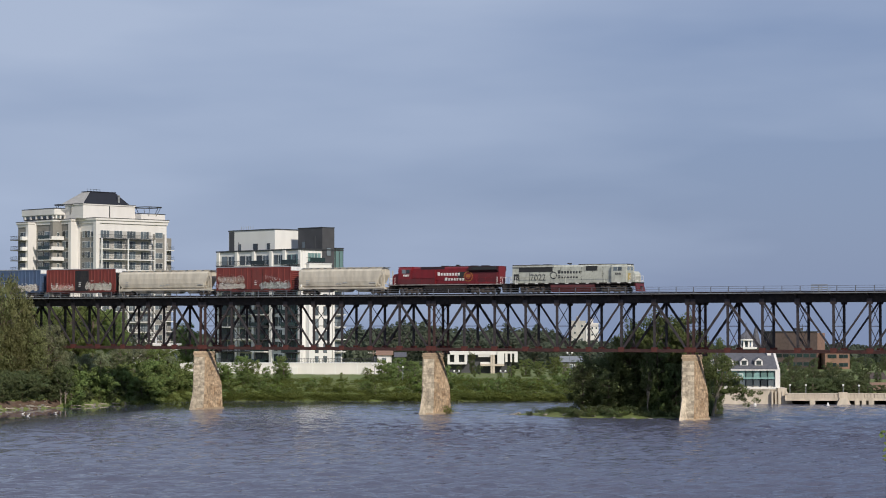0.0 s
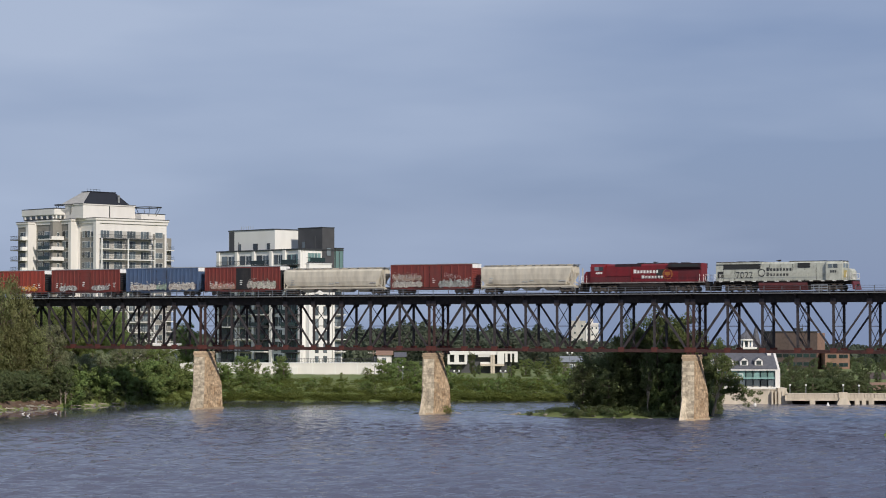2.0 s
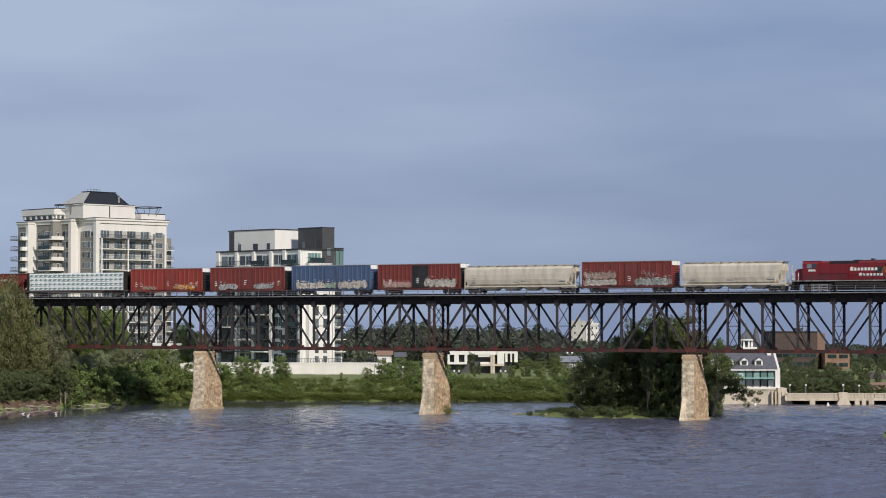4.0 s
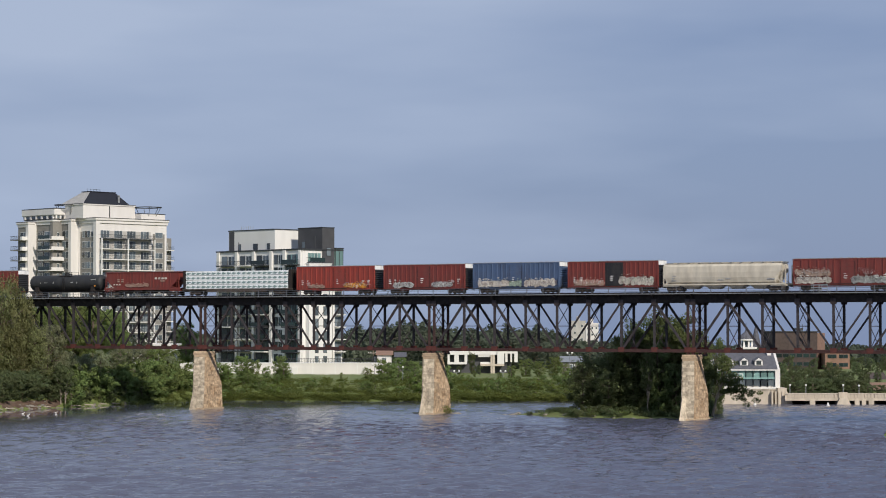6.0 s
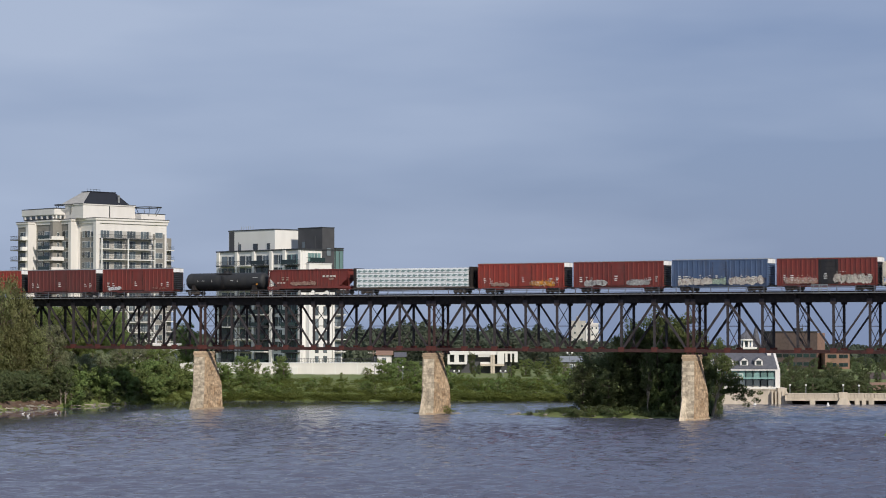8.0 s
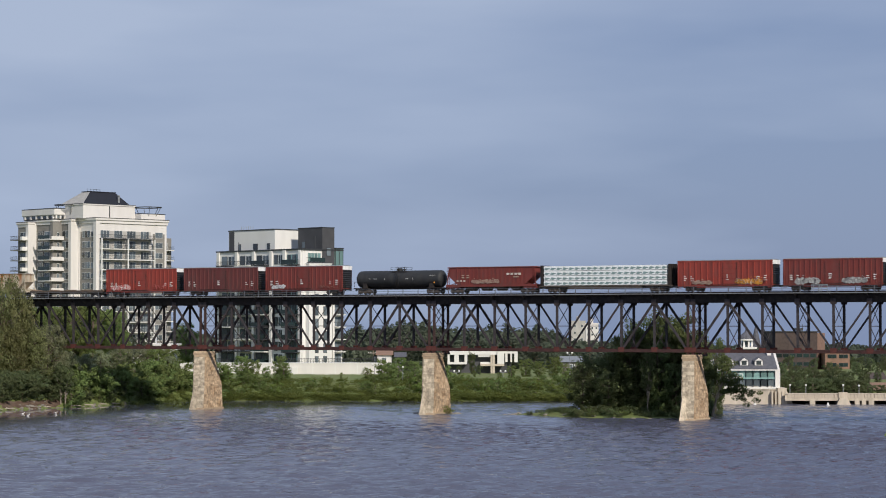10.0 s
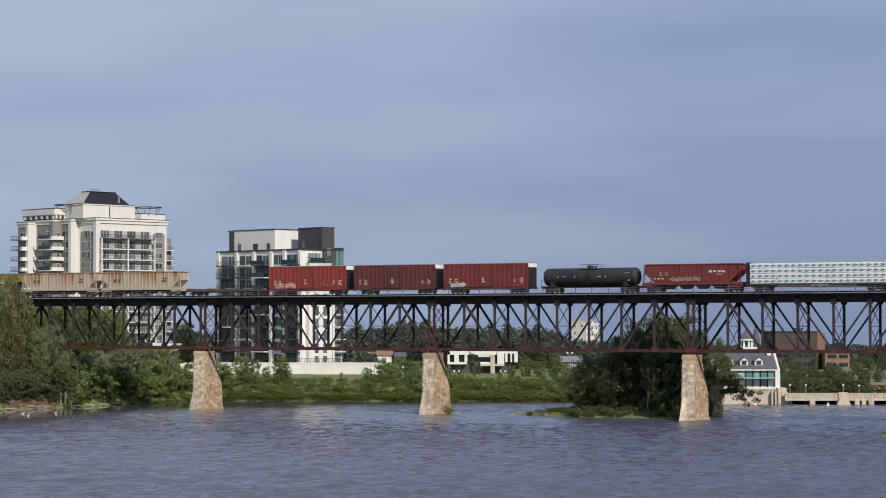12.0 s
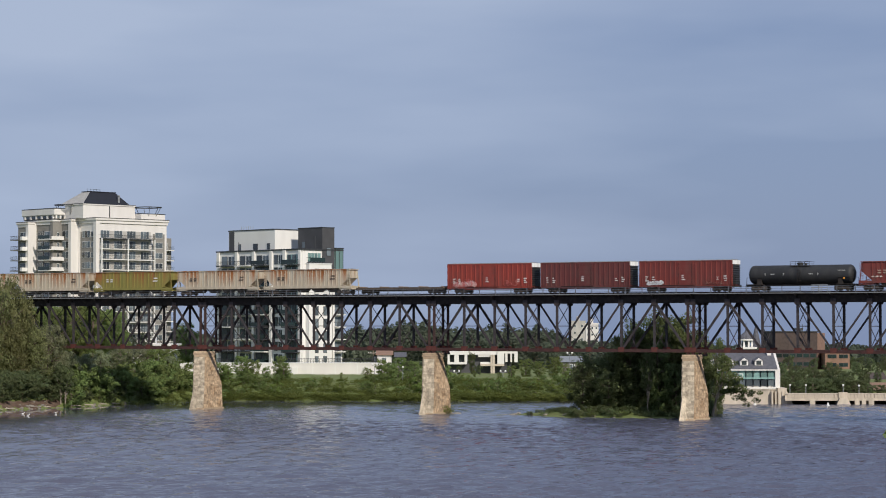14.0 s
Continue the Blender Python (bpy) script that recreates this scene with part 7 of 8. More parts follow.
def small_house(px0, px1, py_eave, py_ridge, D, wall, roof, label):
    p = thing("house", label, "house", "small houses in town")
    x0, x1 = at(px0, D), at(px1, D)
    ze, zr = zz(py_eave, D), zz(py_ridge, D)
    zg = ground_z((x0 + x1) / 2, D) - 0.3
    part("wall", cubes((x0, x1, D, D + 8, zg, ze)), wall, p)
    bm = bmesh.new()
    prism(bm, [(D - 0.5, ze + 0.004), (D + 4, zr), (D + 8.5, ze + 0.004)], "x", x0 - 0.4, x1 + 0.4)
    part("roof", bm, roof, p)
    n = max(1, int((x1 - x0) / 3))
    for i in range(n):
        window_unit(p, pose(x0 + (x1 - x0) * (i + 0.5) / n, D - 0.002, ze - 1.9), 1.1, 1.4, 1)


def build_lamps():
    """Lamp posts with white globes on the far bank and the road bridge."""
    for px, py, D, double in ((1397, 682, 426, 0), (1425, 682, 426, 0), (1491, 682, 426, 0), (1519, 683, 426, 0),
                              (808, 657, 470, 1), (890, 657, 470, 1), (713, 650, 474, 0), (713, 672, 468, 0), (1008, 625, 490, 1), (663, 645, 476, 1)):
        x, zt = at(px, D), zz(py, D)
        z0 = ground_z(x, D) - 0.1 if px < 1200 else zz(693.5, D) - 0.6
        p = thing("street_lamp", "slim lamp post with white globe lamp" if not double else "slim lamp post with two white globe lamps", "street lamp", "street lamps", m=pose(x, D, z0))
        h = zt - z0
        bm = bmesh.new()
        tube(bm, (0, 0, 0), (0, 0, 0.6), 0.12, 0.09, seg=8)
        tube(bm, (0, 0, 0.6), (0, 0, h - 0.25), 0.07, 0.05, seg=8)
        if double:
            bar(bm, (-0.55, 0, h - 0.3), (0.55, 0, h - 0.3), 0.06)
        part("post", bm, M_RAILING, p)
        for dx in ((-0.5, 0.5) if double else (0,)):
            bm = bmesh.new()
            bmesh.ops.create_icosphere(bm, subdivisions=2, radius=0.22, matrix=Matrix.Translation((dx, 0, h)))
            part("globe", bm, M_WHITE, p)


build_tower_one()
build_tower_two()
build_podium()
build_white_pavilion()
build_clubhouse()
build_road_bridge()
build_brick_hall()
build_cupola()
slab_block(1011, 1036, 570, 980, 14, M_CREAMDARK, "pale slab block of flats far off in town", 9, 2)
slab_block(1037, 1059, 574, 1010, 12, M_CREAM, "white block of flats far off in town", 9, 3)
slab_block(214, 312, 612, 600, 12, M_WHITE, "white low block beside the tower", 3, 8)
small_house(668, 692, 629, 620, 520, M_CREAM, M_BRICKLIT, "small house with tan roof")
small_house(700, 716, 632, 624, 540, M_GREYWALL, M_SHINGLE, "small grey roofed house")
small_house(1540, 1566, 672, 660, 470, M_BRICKLIT, M_BRICK, "small red brick house with brown roof")
small_house(1510, 1530, 664, 657, 560, M_GREYWALL, M_WHITE, "low house with white roof")
small_house(1548, 1600, 690, 678, 445, M_BRICK, M_BRICKLIT, "low red brick shed by the road")
small_house(995, 1030, 641, 631, 520, M_GREYWALL, M_RAILING, "low grey house with pale roof")
build_lamps()


def utility_pole(px, py_top, D):
    """Timber pole with a crossarm, insulators and a transformer can."""
    x = at(px, D)
    g = ground_z(x, D)
    h = zz(py_top, D) - g
    p = thing("utility_pole", "grey timber utility pole with crossarm and transformer", "utility pole", m=pose(x, D, g))
    bm = bmesh.new()
    tube(bm, (0, 0, -0.5), (0, 0, h), 0.17, 0.12, seg=10)
    part("pole", bm, M_BARK, p)
    bm = cubes((-1.2, 1.2, -0.2, -0.06, h - 1.0, h - 0.85))
    part("crossarm", bm, M_DRIFT, p)
    for dx in (-1.1, -0.55, 0.55, 1.1):
        bm = bmesh.new()
        tube(bm, (dx, -0.13, h - 0.85), (dx, -0.13, h - 0.6), 0.06, 0.04, seg=8)
        part("insulator", bm, M_WHITE, p)
    bm = bmesh.new()
    tube(bm, (0.42, -0.1, h - 2.9), (0.42, -0.1, h - 1.7), 0.32, seg=14)
    part("transformer", bm, M_RAILING, p, "pale grey transformer can")


utility_pole(661, 618, 527)


# ---------- trees ----------
def leaf_cloud(V, N, rng, centre, rad, n, size, droop=0.0, heart=None):
    """Leaves over a rounded spray; they turn their faces outward, so that each spray takes light as one mass."""
    centre = np.array(centre, float)
    away = centre - np.array(heart, float) if heart is not None else np.array((0, 0, 1.0))
    away = away / max(1e-6, np.linalg.norm(away))
    d = rng.normal(size=(n, 3))
    d /= np.linalg.norm(d, axis=1)[:, None]
    c = centre + d * np.array(rad) * (rng.uniform(0.35, 1.0, (n, 1)) ** 0.5)
    face = d * 0.9 + rng.normal(size=(n, 3)) * 0.4 + np.array((0, 0, 0.3))
    face /= np.linalg.norm(face, axis=1)[:, None]
    u = np.cross(face, rng.normal(size=(n, 3)))
    u /= np.linalg.norm(u, axis=1)[:, None] + 1e-9
    v = np.cross(face, u)
    ln = size * rng.uniform(0.7, 1.35, (n, 1))
    u[:, 2] -= droop * 1.5
    u = u / np.linalg.norm(u, axis=1)[:, None] * ln
    v = v * size * rng.uniform(0.45, 0.75, (n, 1))
    V.append(np.stack([c - u * 0.6, c + u * 0.3 - v * 0.75, c + u * 0.5 + v * 0.6], 1).reshape(-1, 3))
    nn = d * 0.62 + away * 0.40 + face * 0.22 + np.array((0, 0, 0.16))
    nn /= np.linalg.norm(nn, axis=1)[:, None]
    N.append(nn.repeat(3, 0))


def leaf_mesh(name, V, N, material):
    co, no = np.concatenate(V), np.concatenate(N)
    me = bpy.data.meshes.new(name)
    me.from_pydata(co.tolist(), [], np.arange(len(co)).reshape(-1, 3).tolist())
    me.polygons.foreach_set("use_smooth", [True] * (len(co) // 3))
    me.normals_split_custom_set_from_vertices(no.tolist())
    me.materials.append(material)
    return me


def tree_model(seed, high, spread, material, leaves=2600, size=0.42, base=0.18, trunk_r=0.3, clumps=26, droop=0.0, name="tree", bark=None):
    """Tapered trunk, forking limbs, and a crown of leaf clumps with gaps."""
    rng = random.Random(seed)
    root = thing(name, "", "")
    bm = bmesh.new()
    lean = Vector((rng.uniform(-0.06, 0.06), rng.uniform(-0.06, 0.06), 1))
    pts = [Vector((0, 0, -0.6))] + [Vector((lean.x * z + rng.uniform(-0.1, 0.1), lean.y * z + rng.uniform(-0.1, 0.1), z)) for z in np.linspace(high * 0.12, high * 0.8, 6)]
    for i, (p, q) in enumerate(zip(pts, pts[1:])):
        tube(bm, p, q, trunk_r * (1 - i / 6.6), trunk_r * (1 - (i + 1) / 6.6), seg=8)
    V, N = [], []
    leaf_rng = np.random.default_rng(seed)
    heart = Vector((0, 0, high * 0.45))
    for c in range(clumps):
        u = (c + rng.random()) / clumps
        z = high * (base + (0.93 - base) * u)
        prof = math.sin(math.pi * min(1, 0.14 + 0.80 * (1 - u))) ** 0.55
        ang = c * 2.4 + rng.uniform(-0.5, 0.5)
        rr = spread * prof * rng.uniform(0.3, 0.9)
        cen = Vector((math.cos(ang) * rr + lean.x * z, math.sin(ang) * rr + lean.y * z, z + rng.uniform(-0.4, 0.4)))
        src = pts[min(5, 1 + int(u * 5))]
        start = Vector((src.x, src.y, min(cen.z - 0.4, src.z)))
        mid = (start + cen) / 2 + Vector((0, 0, rng.uniform(0, 0.04 * high)))
        tube(bm, start, mid, trunk_r * 0.32, trunk_r * 0.2, seg=5)
        tube(bm, mid, cen, trunk_r * 0.2, trunk_r * 0.07, seg=5)
        cr = spread * rng.uniform(0.24, 0.42)
        # each clump is itself several sprays
        for _ in range(4):
            o = Vector((rng.uniform(-1, 1), rng.uniform(-1, 1), rng.uniform(-0.7, 0.7))) * cr * 0.6
            k = cr * rng.uniform(0.45, 0.7)
            leaf_cloud(V, N, leaf_rng, cen + o, (k, k, k * rng.uniform(0.6, 0.9) * (1 + droop)), leaves // clumps // 4, size, droop, heart)
    part("trunk", bm, bark or M_BARK, root)
    part("crown", leaf_mesh("crown", V, N, material), None, root)
    return root


MODELS = {
    "broad": [tree_model(s, 12, 4.4, M_LEAF, 8600, 0.295, 0.03, clumps=36) for s in (1, 2, 3)],
    "silver": [tree_model(s, 12, 4.4, M_SILVER, 9200, 0.265, 0.03, clumps=38, droop=0.2) for s in (22, 23)],
    "willow": [tree_model(s, 12, 4.6, M_WILLOW, 11000, 0.27, 0.04, droop=0.6, clumps=40) for s in (4, 5, 13)],
    "dark": [tree_model(s, 12, 4.6, M_LEAFDARK, 9000, 0.305, 0.03, clumps=38) for s in (6, 7)],
    "mid": [tree_model(s, 12, 4.6, M_LEAFMID, 9500, 0.295, 0.03, clumps=38) for s in (36, 37)],
    "road": [tree_model(s, 12, 4.6, M_LEAFDARK, 4400, 0.43, 0.03, clumps=32) for s in (26, 27)],
    "far": [tree_model(s, 12, 5.0, M_LEAFHAZE, 1700, 0.74, 0.03, clumps=24) for s in (14, 15, 16)],
    "tall": [tree_model(17, 12, 3.4, M_LEAFDARK, 7000, 0.27, 0.38, 0.28, clumps=24, bark=M_PALEBARK)],
    "bush": [tree_model(s, 3, 1.9, M_LEAF, 1150, 0.24, 0.02, 0.06, 14, name="bush") for s in (8, 9, 10)],
    "light": [tree_model(s, 3, 1.9, M_GRASS, 1150, 0.24, 0.02, 0.06, 14, name="bush") for s in (18, 19)],
    "sedge": [tree_model(s, 3, 2.2, M_LEAFDARK, 1100, 0.25, 0.01, 0.05, 14, name="bush") for s in (28, 29)],
    "weed": [tree_model(s, 1.6, 1.7, M_GRASS, 300, 0.225, 0.01, 0.03, 12, name="bush") for s in (11, 12)],
}
PLANTED = []
GRASS_N = []
GRASS = []     # leaf sheets of the low weeds, joined into one mass


def weeds(x, y, high, wide, z=None):
    rng = random.Random(len(GRASS) * 13 + 1)
    src = MODELS["weed"][rng.randrange(2)]
    crown = [c for c in src.children if c.name.startswith("crown")][0].data
    co = np.empty(len(crown.vertices) * 3)
    crown.vertices.foreach_get("co", co)
    co = co.reshape(-1, 3)
    a, k = rng.uniform(0, 6.28), high / 1.6
    c, s = math.cos(a), math.sin(a)
    nv = np.array([tuple(q.vector) for q in crown.corner_normals]).reshape(-1, 3, 3)[:, 0].repeat(3, 0)
    GRASS_N.append(np.stack([nv[:, 0] * c - nv[:, 1] * s, nv[:, 0] * s + nv[:, 1] * c, nv[:, 2]], -1))
    GRASS.append(np.stack([(co[:, 0] * c - co[:, 1] * s) * k * wide + x, (co[:, 0] * s + co[:, 1] * c) * k * wide + y,
                           co[:, 2] * k + (ground_z(x, y) if z is None else z)], -1))



def plant(kind, x, y, high, wide=1.0, label="leafy green riverside tree", category="tree", z=None):
    rng = random.Random(len(PLANTED) * 7 + 3)
    ms = MODELS[kind]
    src = ms[rng.randrange(len(ms))]
    nominal = {"bush": 3, "light": 3, "sedge": 3, "weed": 1.6}.get(kind, 12)
    k = high / nominal
    zg = ground_z(x, y) if z is None else z
    m = pose(x, y, zg - 0.05, 0, 0, rng.uniform(0, 360)) @ Matrix.Diagonal((k * wide, k * wide, k, 1))
    ob = copy_thing(src, m)
    tagged(ob, label, category, "riverside trees" if category == "tree" else "riverside bushes")
    PLANTED.append(ob)
    return ob


def px_plant(kind, px, top_py, D, wide=1.0, **kw):
    x = at(px, D)
    z = kw["z"] if "z" in kw else ground_z(x, D)
    return plant(kind, x, D, max(1.0, zz(top_py, D) - z), wide, **kw)


rt = random.Random(21)
# old willows on the near point of the left bank
for px, py, D, w in ((-30, 500, 402, 0.75), (8, 487, 408, 0.62), (38, 520, 412, 0.6), (60, 575, 411, 0.85), (92, 590, 416, 0.95), (18, 570, 407, 0.85), (48, 620, 412, 0.85), (-15, 590, 404, 0.9), (75, 640, 416, 1.0), (10, 640, 407, 0.9)):
    px_plant("willow", px, py, D, w, label="grey green willow leaning over the bank")
# green trees behind them, under and beyond the truss
for px, py, D, w in ((20, 535, 446, 0.9), (60, 538, 452, 0.9), (95, 540, 458, 0.9), (130, 536, 462, 0.85), (165, 540, 464, 0.85), (195, 548, 468, 0.8), (215, 580, 466, 0.8), (120, 618, 424, 1.1), (150, 625, 430, 1.2), (180, 618, 440, 1.15),
                     (215, 610, 448, 1.05), (245, 615, 450, 1.1), (275, 612, 454, 1.05), (300, 628, 454, 1.0), (312, 655, 456, 1.0), (232, 655, 446, 1.6), (205, 650, 442, 1.6), (180, 655, 438, 1.6), (160, 660, 433, 1.6), (140, 660, 428, 1.6), (270, 655, 450, 1.6), (250, 665, 448, 1.7), (290, 660, 451, 1.6), (312, 668, 452, 1.5), (118, 655, 421, 1.5), (100, 660, 416, 1.5), (84, 662, 416, 1.3)):
    px_plant("silver" if (px * 7 + py) % 5 in (0, 3) and py > 600 or px < 200 and py > 600 else "broad", px, py, D, w)
px_plant("silver", 84, 572, 413, 0.75, label="silver leaved willow beside the railway truss")
for px, py, D, w in ((128, 634, 421, 1.0), (150, 630, 427, 1.05), (176, 628, 436, 1.05), (122, 662, 418, 1.2), (196, 640, 440, 1.1), (214, 652, 442, 1.3), (234, 660, 444, 1.4)):
    px_plant("silver", px, py, D, w, label="silver leaved willow on the wooded bank")
px_plant("silver", 106, 612, 416, 0.9, label="silver leaved willow beside the railway truss")
for px, py, D, w in ((262, 618, 452, 0.9), (288, 612, 455, 0.95), (304, 618, 456, 0.85), (314, 634, 457, 0.8)):
    px_plant("broad", px, py, D, w)
for i in range(34):
    px = rt.uniform(250, 322)
    D = shore(at(px, 440)) + rt.uniform(4.0, 8.0)
    plant("bush", at(px, D), D, rt.uniform(2.2, 4.0), 1.1, "thick green undergrowth at the water's edge", "bush")
for px, py in ((109, 640), (117, 645)):
    px_plant("tall", px, py, 409, 0.8, label="pale trunked tree at the foot of the bank")
# undergrowth down to the water
for i in range(95):
    px = rt.uniform(-10, 340)
    x = at(px, 425)
    D = shore(x) + rt.uniform(1.2, 14)
    if px < 60 or px < 105 and D < shore(x) + 12 or px > 205 and D < shore(x) + 3.2:
        continue
    plant("bush", at(px, D), D, rt.uniform(2.2, 5.0), rt.uniform(0.9, 1.2), "thick green undergrowth at the water's edge", "bush")
for px, py, D in ((25, 535, 468), (50, 538, 470), (78, 535, 472), (105, 538, 474), (130, 535, 475), (155, 538, 476), (180, 540, 477), (203, 552, 478)):
    px_plant("broad", px, py, D, 0.95)
for i in range(34):
    px = rt.uniform(-12, 112)
    D = shore(at(px, 405)) + rt.uniform(4.6, 11.0)
    x = at(px, D)
    D = shore(x) + rt.uniform(3.4, 10.0)
    plant("sedge", x, D, rt.uniform(2.0, 4.6), 1.0, "dark green thicket at the foot of the willows", "bush")
for i in range(30):
    px = rt.uniform(92, 208)
    x = at(px, 415)
    D = shore(x) + rt.uniform(1.4, 5.0)
    plant("sedge" if i % 3 else "bush", x, D, rt.uniform(1.4, 3.2), 1.1, "dark green thicket at the foot of the willows", "bush")
px_plant("broad", 330, 566, 585, 0.8, label="leafy tree beside the tower block")
# bank in front of the terrace wall
for px, py, D, w in ((392, 644, 462, 1.2), (405, 652, 460, 1.3), (428, 626, 466, 0.95), (448, 634, 464, 1.05), (440, 660, 458, 1.3), (472, 648, 464, 1.0), (494, 628, 468, 0.9), (503, 640, 464, 1.05), (490, 662, 459, 1.3), (415, 668, 456, 1.5), (465, 670, 456, 1.5),
                     (604, 658, 470, 0.6), (650, 650, 466, 1.2), (675, 634, 480, 1.1), (705, 630, 482, 1.15), (735, 638, 480, 1.1), (690, 652, 464, 1.3), (722, 656, 462, 1.3), (662, 664, 458, 1.4), (700, 668, 456, 1.4), (738, 664, 458, 1.3),
                     (840, 655, 486, 0.9), (905, 646, 480, 1.2), (930, 634, 486, 1.15), (955, 638, 484, 1.2), (980, 630, 490, 1.15), (1000, 643, 480, 1.2), (1025, 640, 484, 1.2), (885, 658, 470, 1.2), (815, 666, 468, 1.2), (960, 662, 462, 1.3), (918, 664, 464, 1.3), (845, 668, 462, 1.3), (995, 668, 460, 1.3)):
    px_plant("broad", px, py, D, w)
for px, py, D, w in ((836, 622, 512, 0.5), (812, 647, 505, 1.0), (848, 646, 506, 1.0), (690, 640, 500, 1.2), (720, 636, 505, 1.2)):
    px_plant("dark", px, py, D, w, label="dark green tree before the white pavilion")
for i in range(60):
    px = rt.uniform(385, 1020)
    D = rt.uniform(445, 470)
    if 515 < px < 640 and D > 452:
        continue
    px_plant("light" if i % 3 == 1 else "bush", px, 575 + (EYE_Z - ground_z(at(px, D), D) - rt.choice((0.9, 1.3, 1.8, 2.6, 3.8))) * F_PX / D, D, rt.uniform(0.8, 1.5), label="round green bush on the grassy bank", category="bush")
for i in range(64):
    px = rt.uniform(385, 1010)
    x = at(px, 448)
    D = shore(x) + 1.5 + 15 * rt.random() ** 1.3
    plant("light" if i % 4 == 0 else "bush", at(px, D), D, rt.uniform(0.8, 1.9), rt.uniform(1.2, 2.0), "low spreading green bush on the grassy bank", "bush")
for i in range(900):
    px = rt.uniform(200, 1020)
    x = at(px, 445)
    D = shore(x) + 26 * rt.random() ** 1.4
    weeds(at(px, D), D, rt.uniform(0.35, 0.7) * (1.5 if D < shore(x) + 2 else 1.0), rt.uniform(1.5, 2.8))
# rank grass along the water's edge
for i in range(170):
    px = rt.uniform(384, 1010)
    x = at(px, 443)
    D = shore(x) + rt.uniform(0.1, 2.4)
    weeds(at(px, D), D, rt.uniform(0.6, 1.0), rt.uniform(1.2, 2.0))
# island
for px, py, D, w in ((1030, 640, 372, 1.1), (1055, 628, 374, 1.0), (1085, 618, 376, 0.95), (1110, 590, 377, 0.8), (1145, 570, 378, 0.7), (1180, 560, 378, 0.65), (1205, 575, 376, 0.7), (1228, 590, 374, 0.6), (1165, 620, 371, 1.0), (1120, 640, 370, 1.0),
                     (1075, 655, 370, 1.2), (1247, 622, 377, 0.45), (1195, 640, 369, 1.0)):
    px_plant("dark", px, py, D, w, label="dense dark green tree on the small island")
px_plant("tall", 1146, 616, 365.5, 0.55, label="slim pale trunked tree on the island edge")
for px, py, D, w in ((1152, 562, 375, 0.95), (1192, 557, 374, 0.95), (1120, 584, 372, 0.95), (1165, 604, 368, 0.7), (1222, 582, 372, 0.75),):
    px_plant("mid", px, py, D, w, label="mid green tree in the island thicket")
px_plant("mid", 1265, 600, 380, 0.5, label="light green tree on the island")
for i in range(80):
    px = 1005 + 210 * rt.random() ** 1.5
    D = rt.uniform(360.5, 369)
    x = at(px, D)
    if ground_z(x, D) > 0.05:
        plant("bush" if i % 4 == 0 else "sedge", x, D, rt.uniform(0.7, 1.4) if px < 1090 else rt.uniform(0.4, 0.8), rt.uniform(1.1, 1.5), "low dark green bush on the island shore", "bush")
for i in range(52):
    px = rt.uniform(1070, 1218)
    D = rt.uniform(358.5, 367)
    x = at(px, D)
    if ground_z(x, D) > 0.04:
        plant("sedge", x, D, rt.uniform(0.45, 0.9), 1.8, "low dark green bush on the island shore", "bush")
for i in range(40):
    px = rt.uniform(925, 1020)
    D = rt.uniform(369, 376)
    x = at(px, D)
    if ground_z(x, D) > 0.03:
        plant("sedge", x, D, rt.uniform(0.35, 0.8), 1.5, "low dark green sedge on the island spit", "bush")


def leaning_tree():
    """Slender tree on the island's end that leans out; its long boughs droop over the water."""
    D = 371.0
    px_m = D / F_PX
    x0 = at(1258, D)
    root = thing("tree", "light green tree leaning over the water on drooping boughs", "tree", "riverside trees", m=pose(x0, D, ground_z(x0, D) - 0.1))
    rng, leaf_rng = random.Random(41), np.random.default_rng(41)
    bm, V, N = bmesh.new(), [], []
    top = Vector((2.6, -0.4, 7.6))
    tube(bm, (0, 0, -0.5), (0.9, -0.1, 3.4), 0.24, 0.18, seg=8)
    tube(bm, (0.9, -0.1, 3.4), top, 0.18, 0.08, seg=8)
    # bough: start, reach to the side, rise of its middle, height of its tip
    for z, reach, mid, tip, dy in ((3.0, 5.6, 5.0, 3.2, -0.8), (3.4, 4.6, 4.8, 2.4, 0.6), (3.6, 6.2, 5.0, 4.0, -0.4), (4.6, 3.6, 6.0, 4.8, 0.9), (5.4, 2.8, 7.0, 6.6, -0.9),
                                   (6.0, 1.6, 8.4, 8.8, 0.3), (5.0, -1.4, 6.8, 7.4, 0.5), (6.4, 0.4, 8.6, 9.6, -0.3)):
        a = Vector((0.9 * z / 3.4, 0, z))
        m_ = Vector((a.x + reach * 0.5, dy * 0.6, mid))
        e = Vector((a.x + reach, dy, tip))
        tube(bm, a, m_, 0.09, 0.06, seg=5)
        tube(bm, m_, e, 0.06, 0.02, seg=5)
        for k in range(9):
            t = 0.25 + 0.78 * k / 8
            c = a.lerp(m_, t * 2) if t < 0.5 else m_.lerp(e, t * 2 - 1)
            q = rng.uniform(0.45, 0.85)
            c = c + Vector((rng.uniform(-0.5, 0.5), rng.uniform(-0.7, 0.7), rng.uniform(-0.5, 0.3)))
            leaf_cloud(V, N, leaf_rng, c, (q * 1.2, q, q * 0.7), 75, 0.26, 0.4, (1.5, 0, 4.5))
    part("trunk", bm, M_PALEBARK, root)
    part("crown", leaf_mesh("crown", V, N, M_LEAFMID), None, root)


leaning_tree()
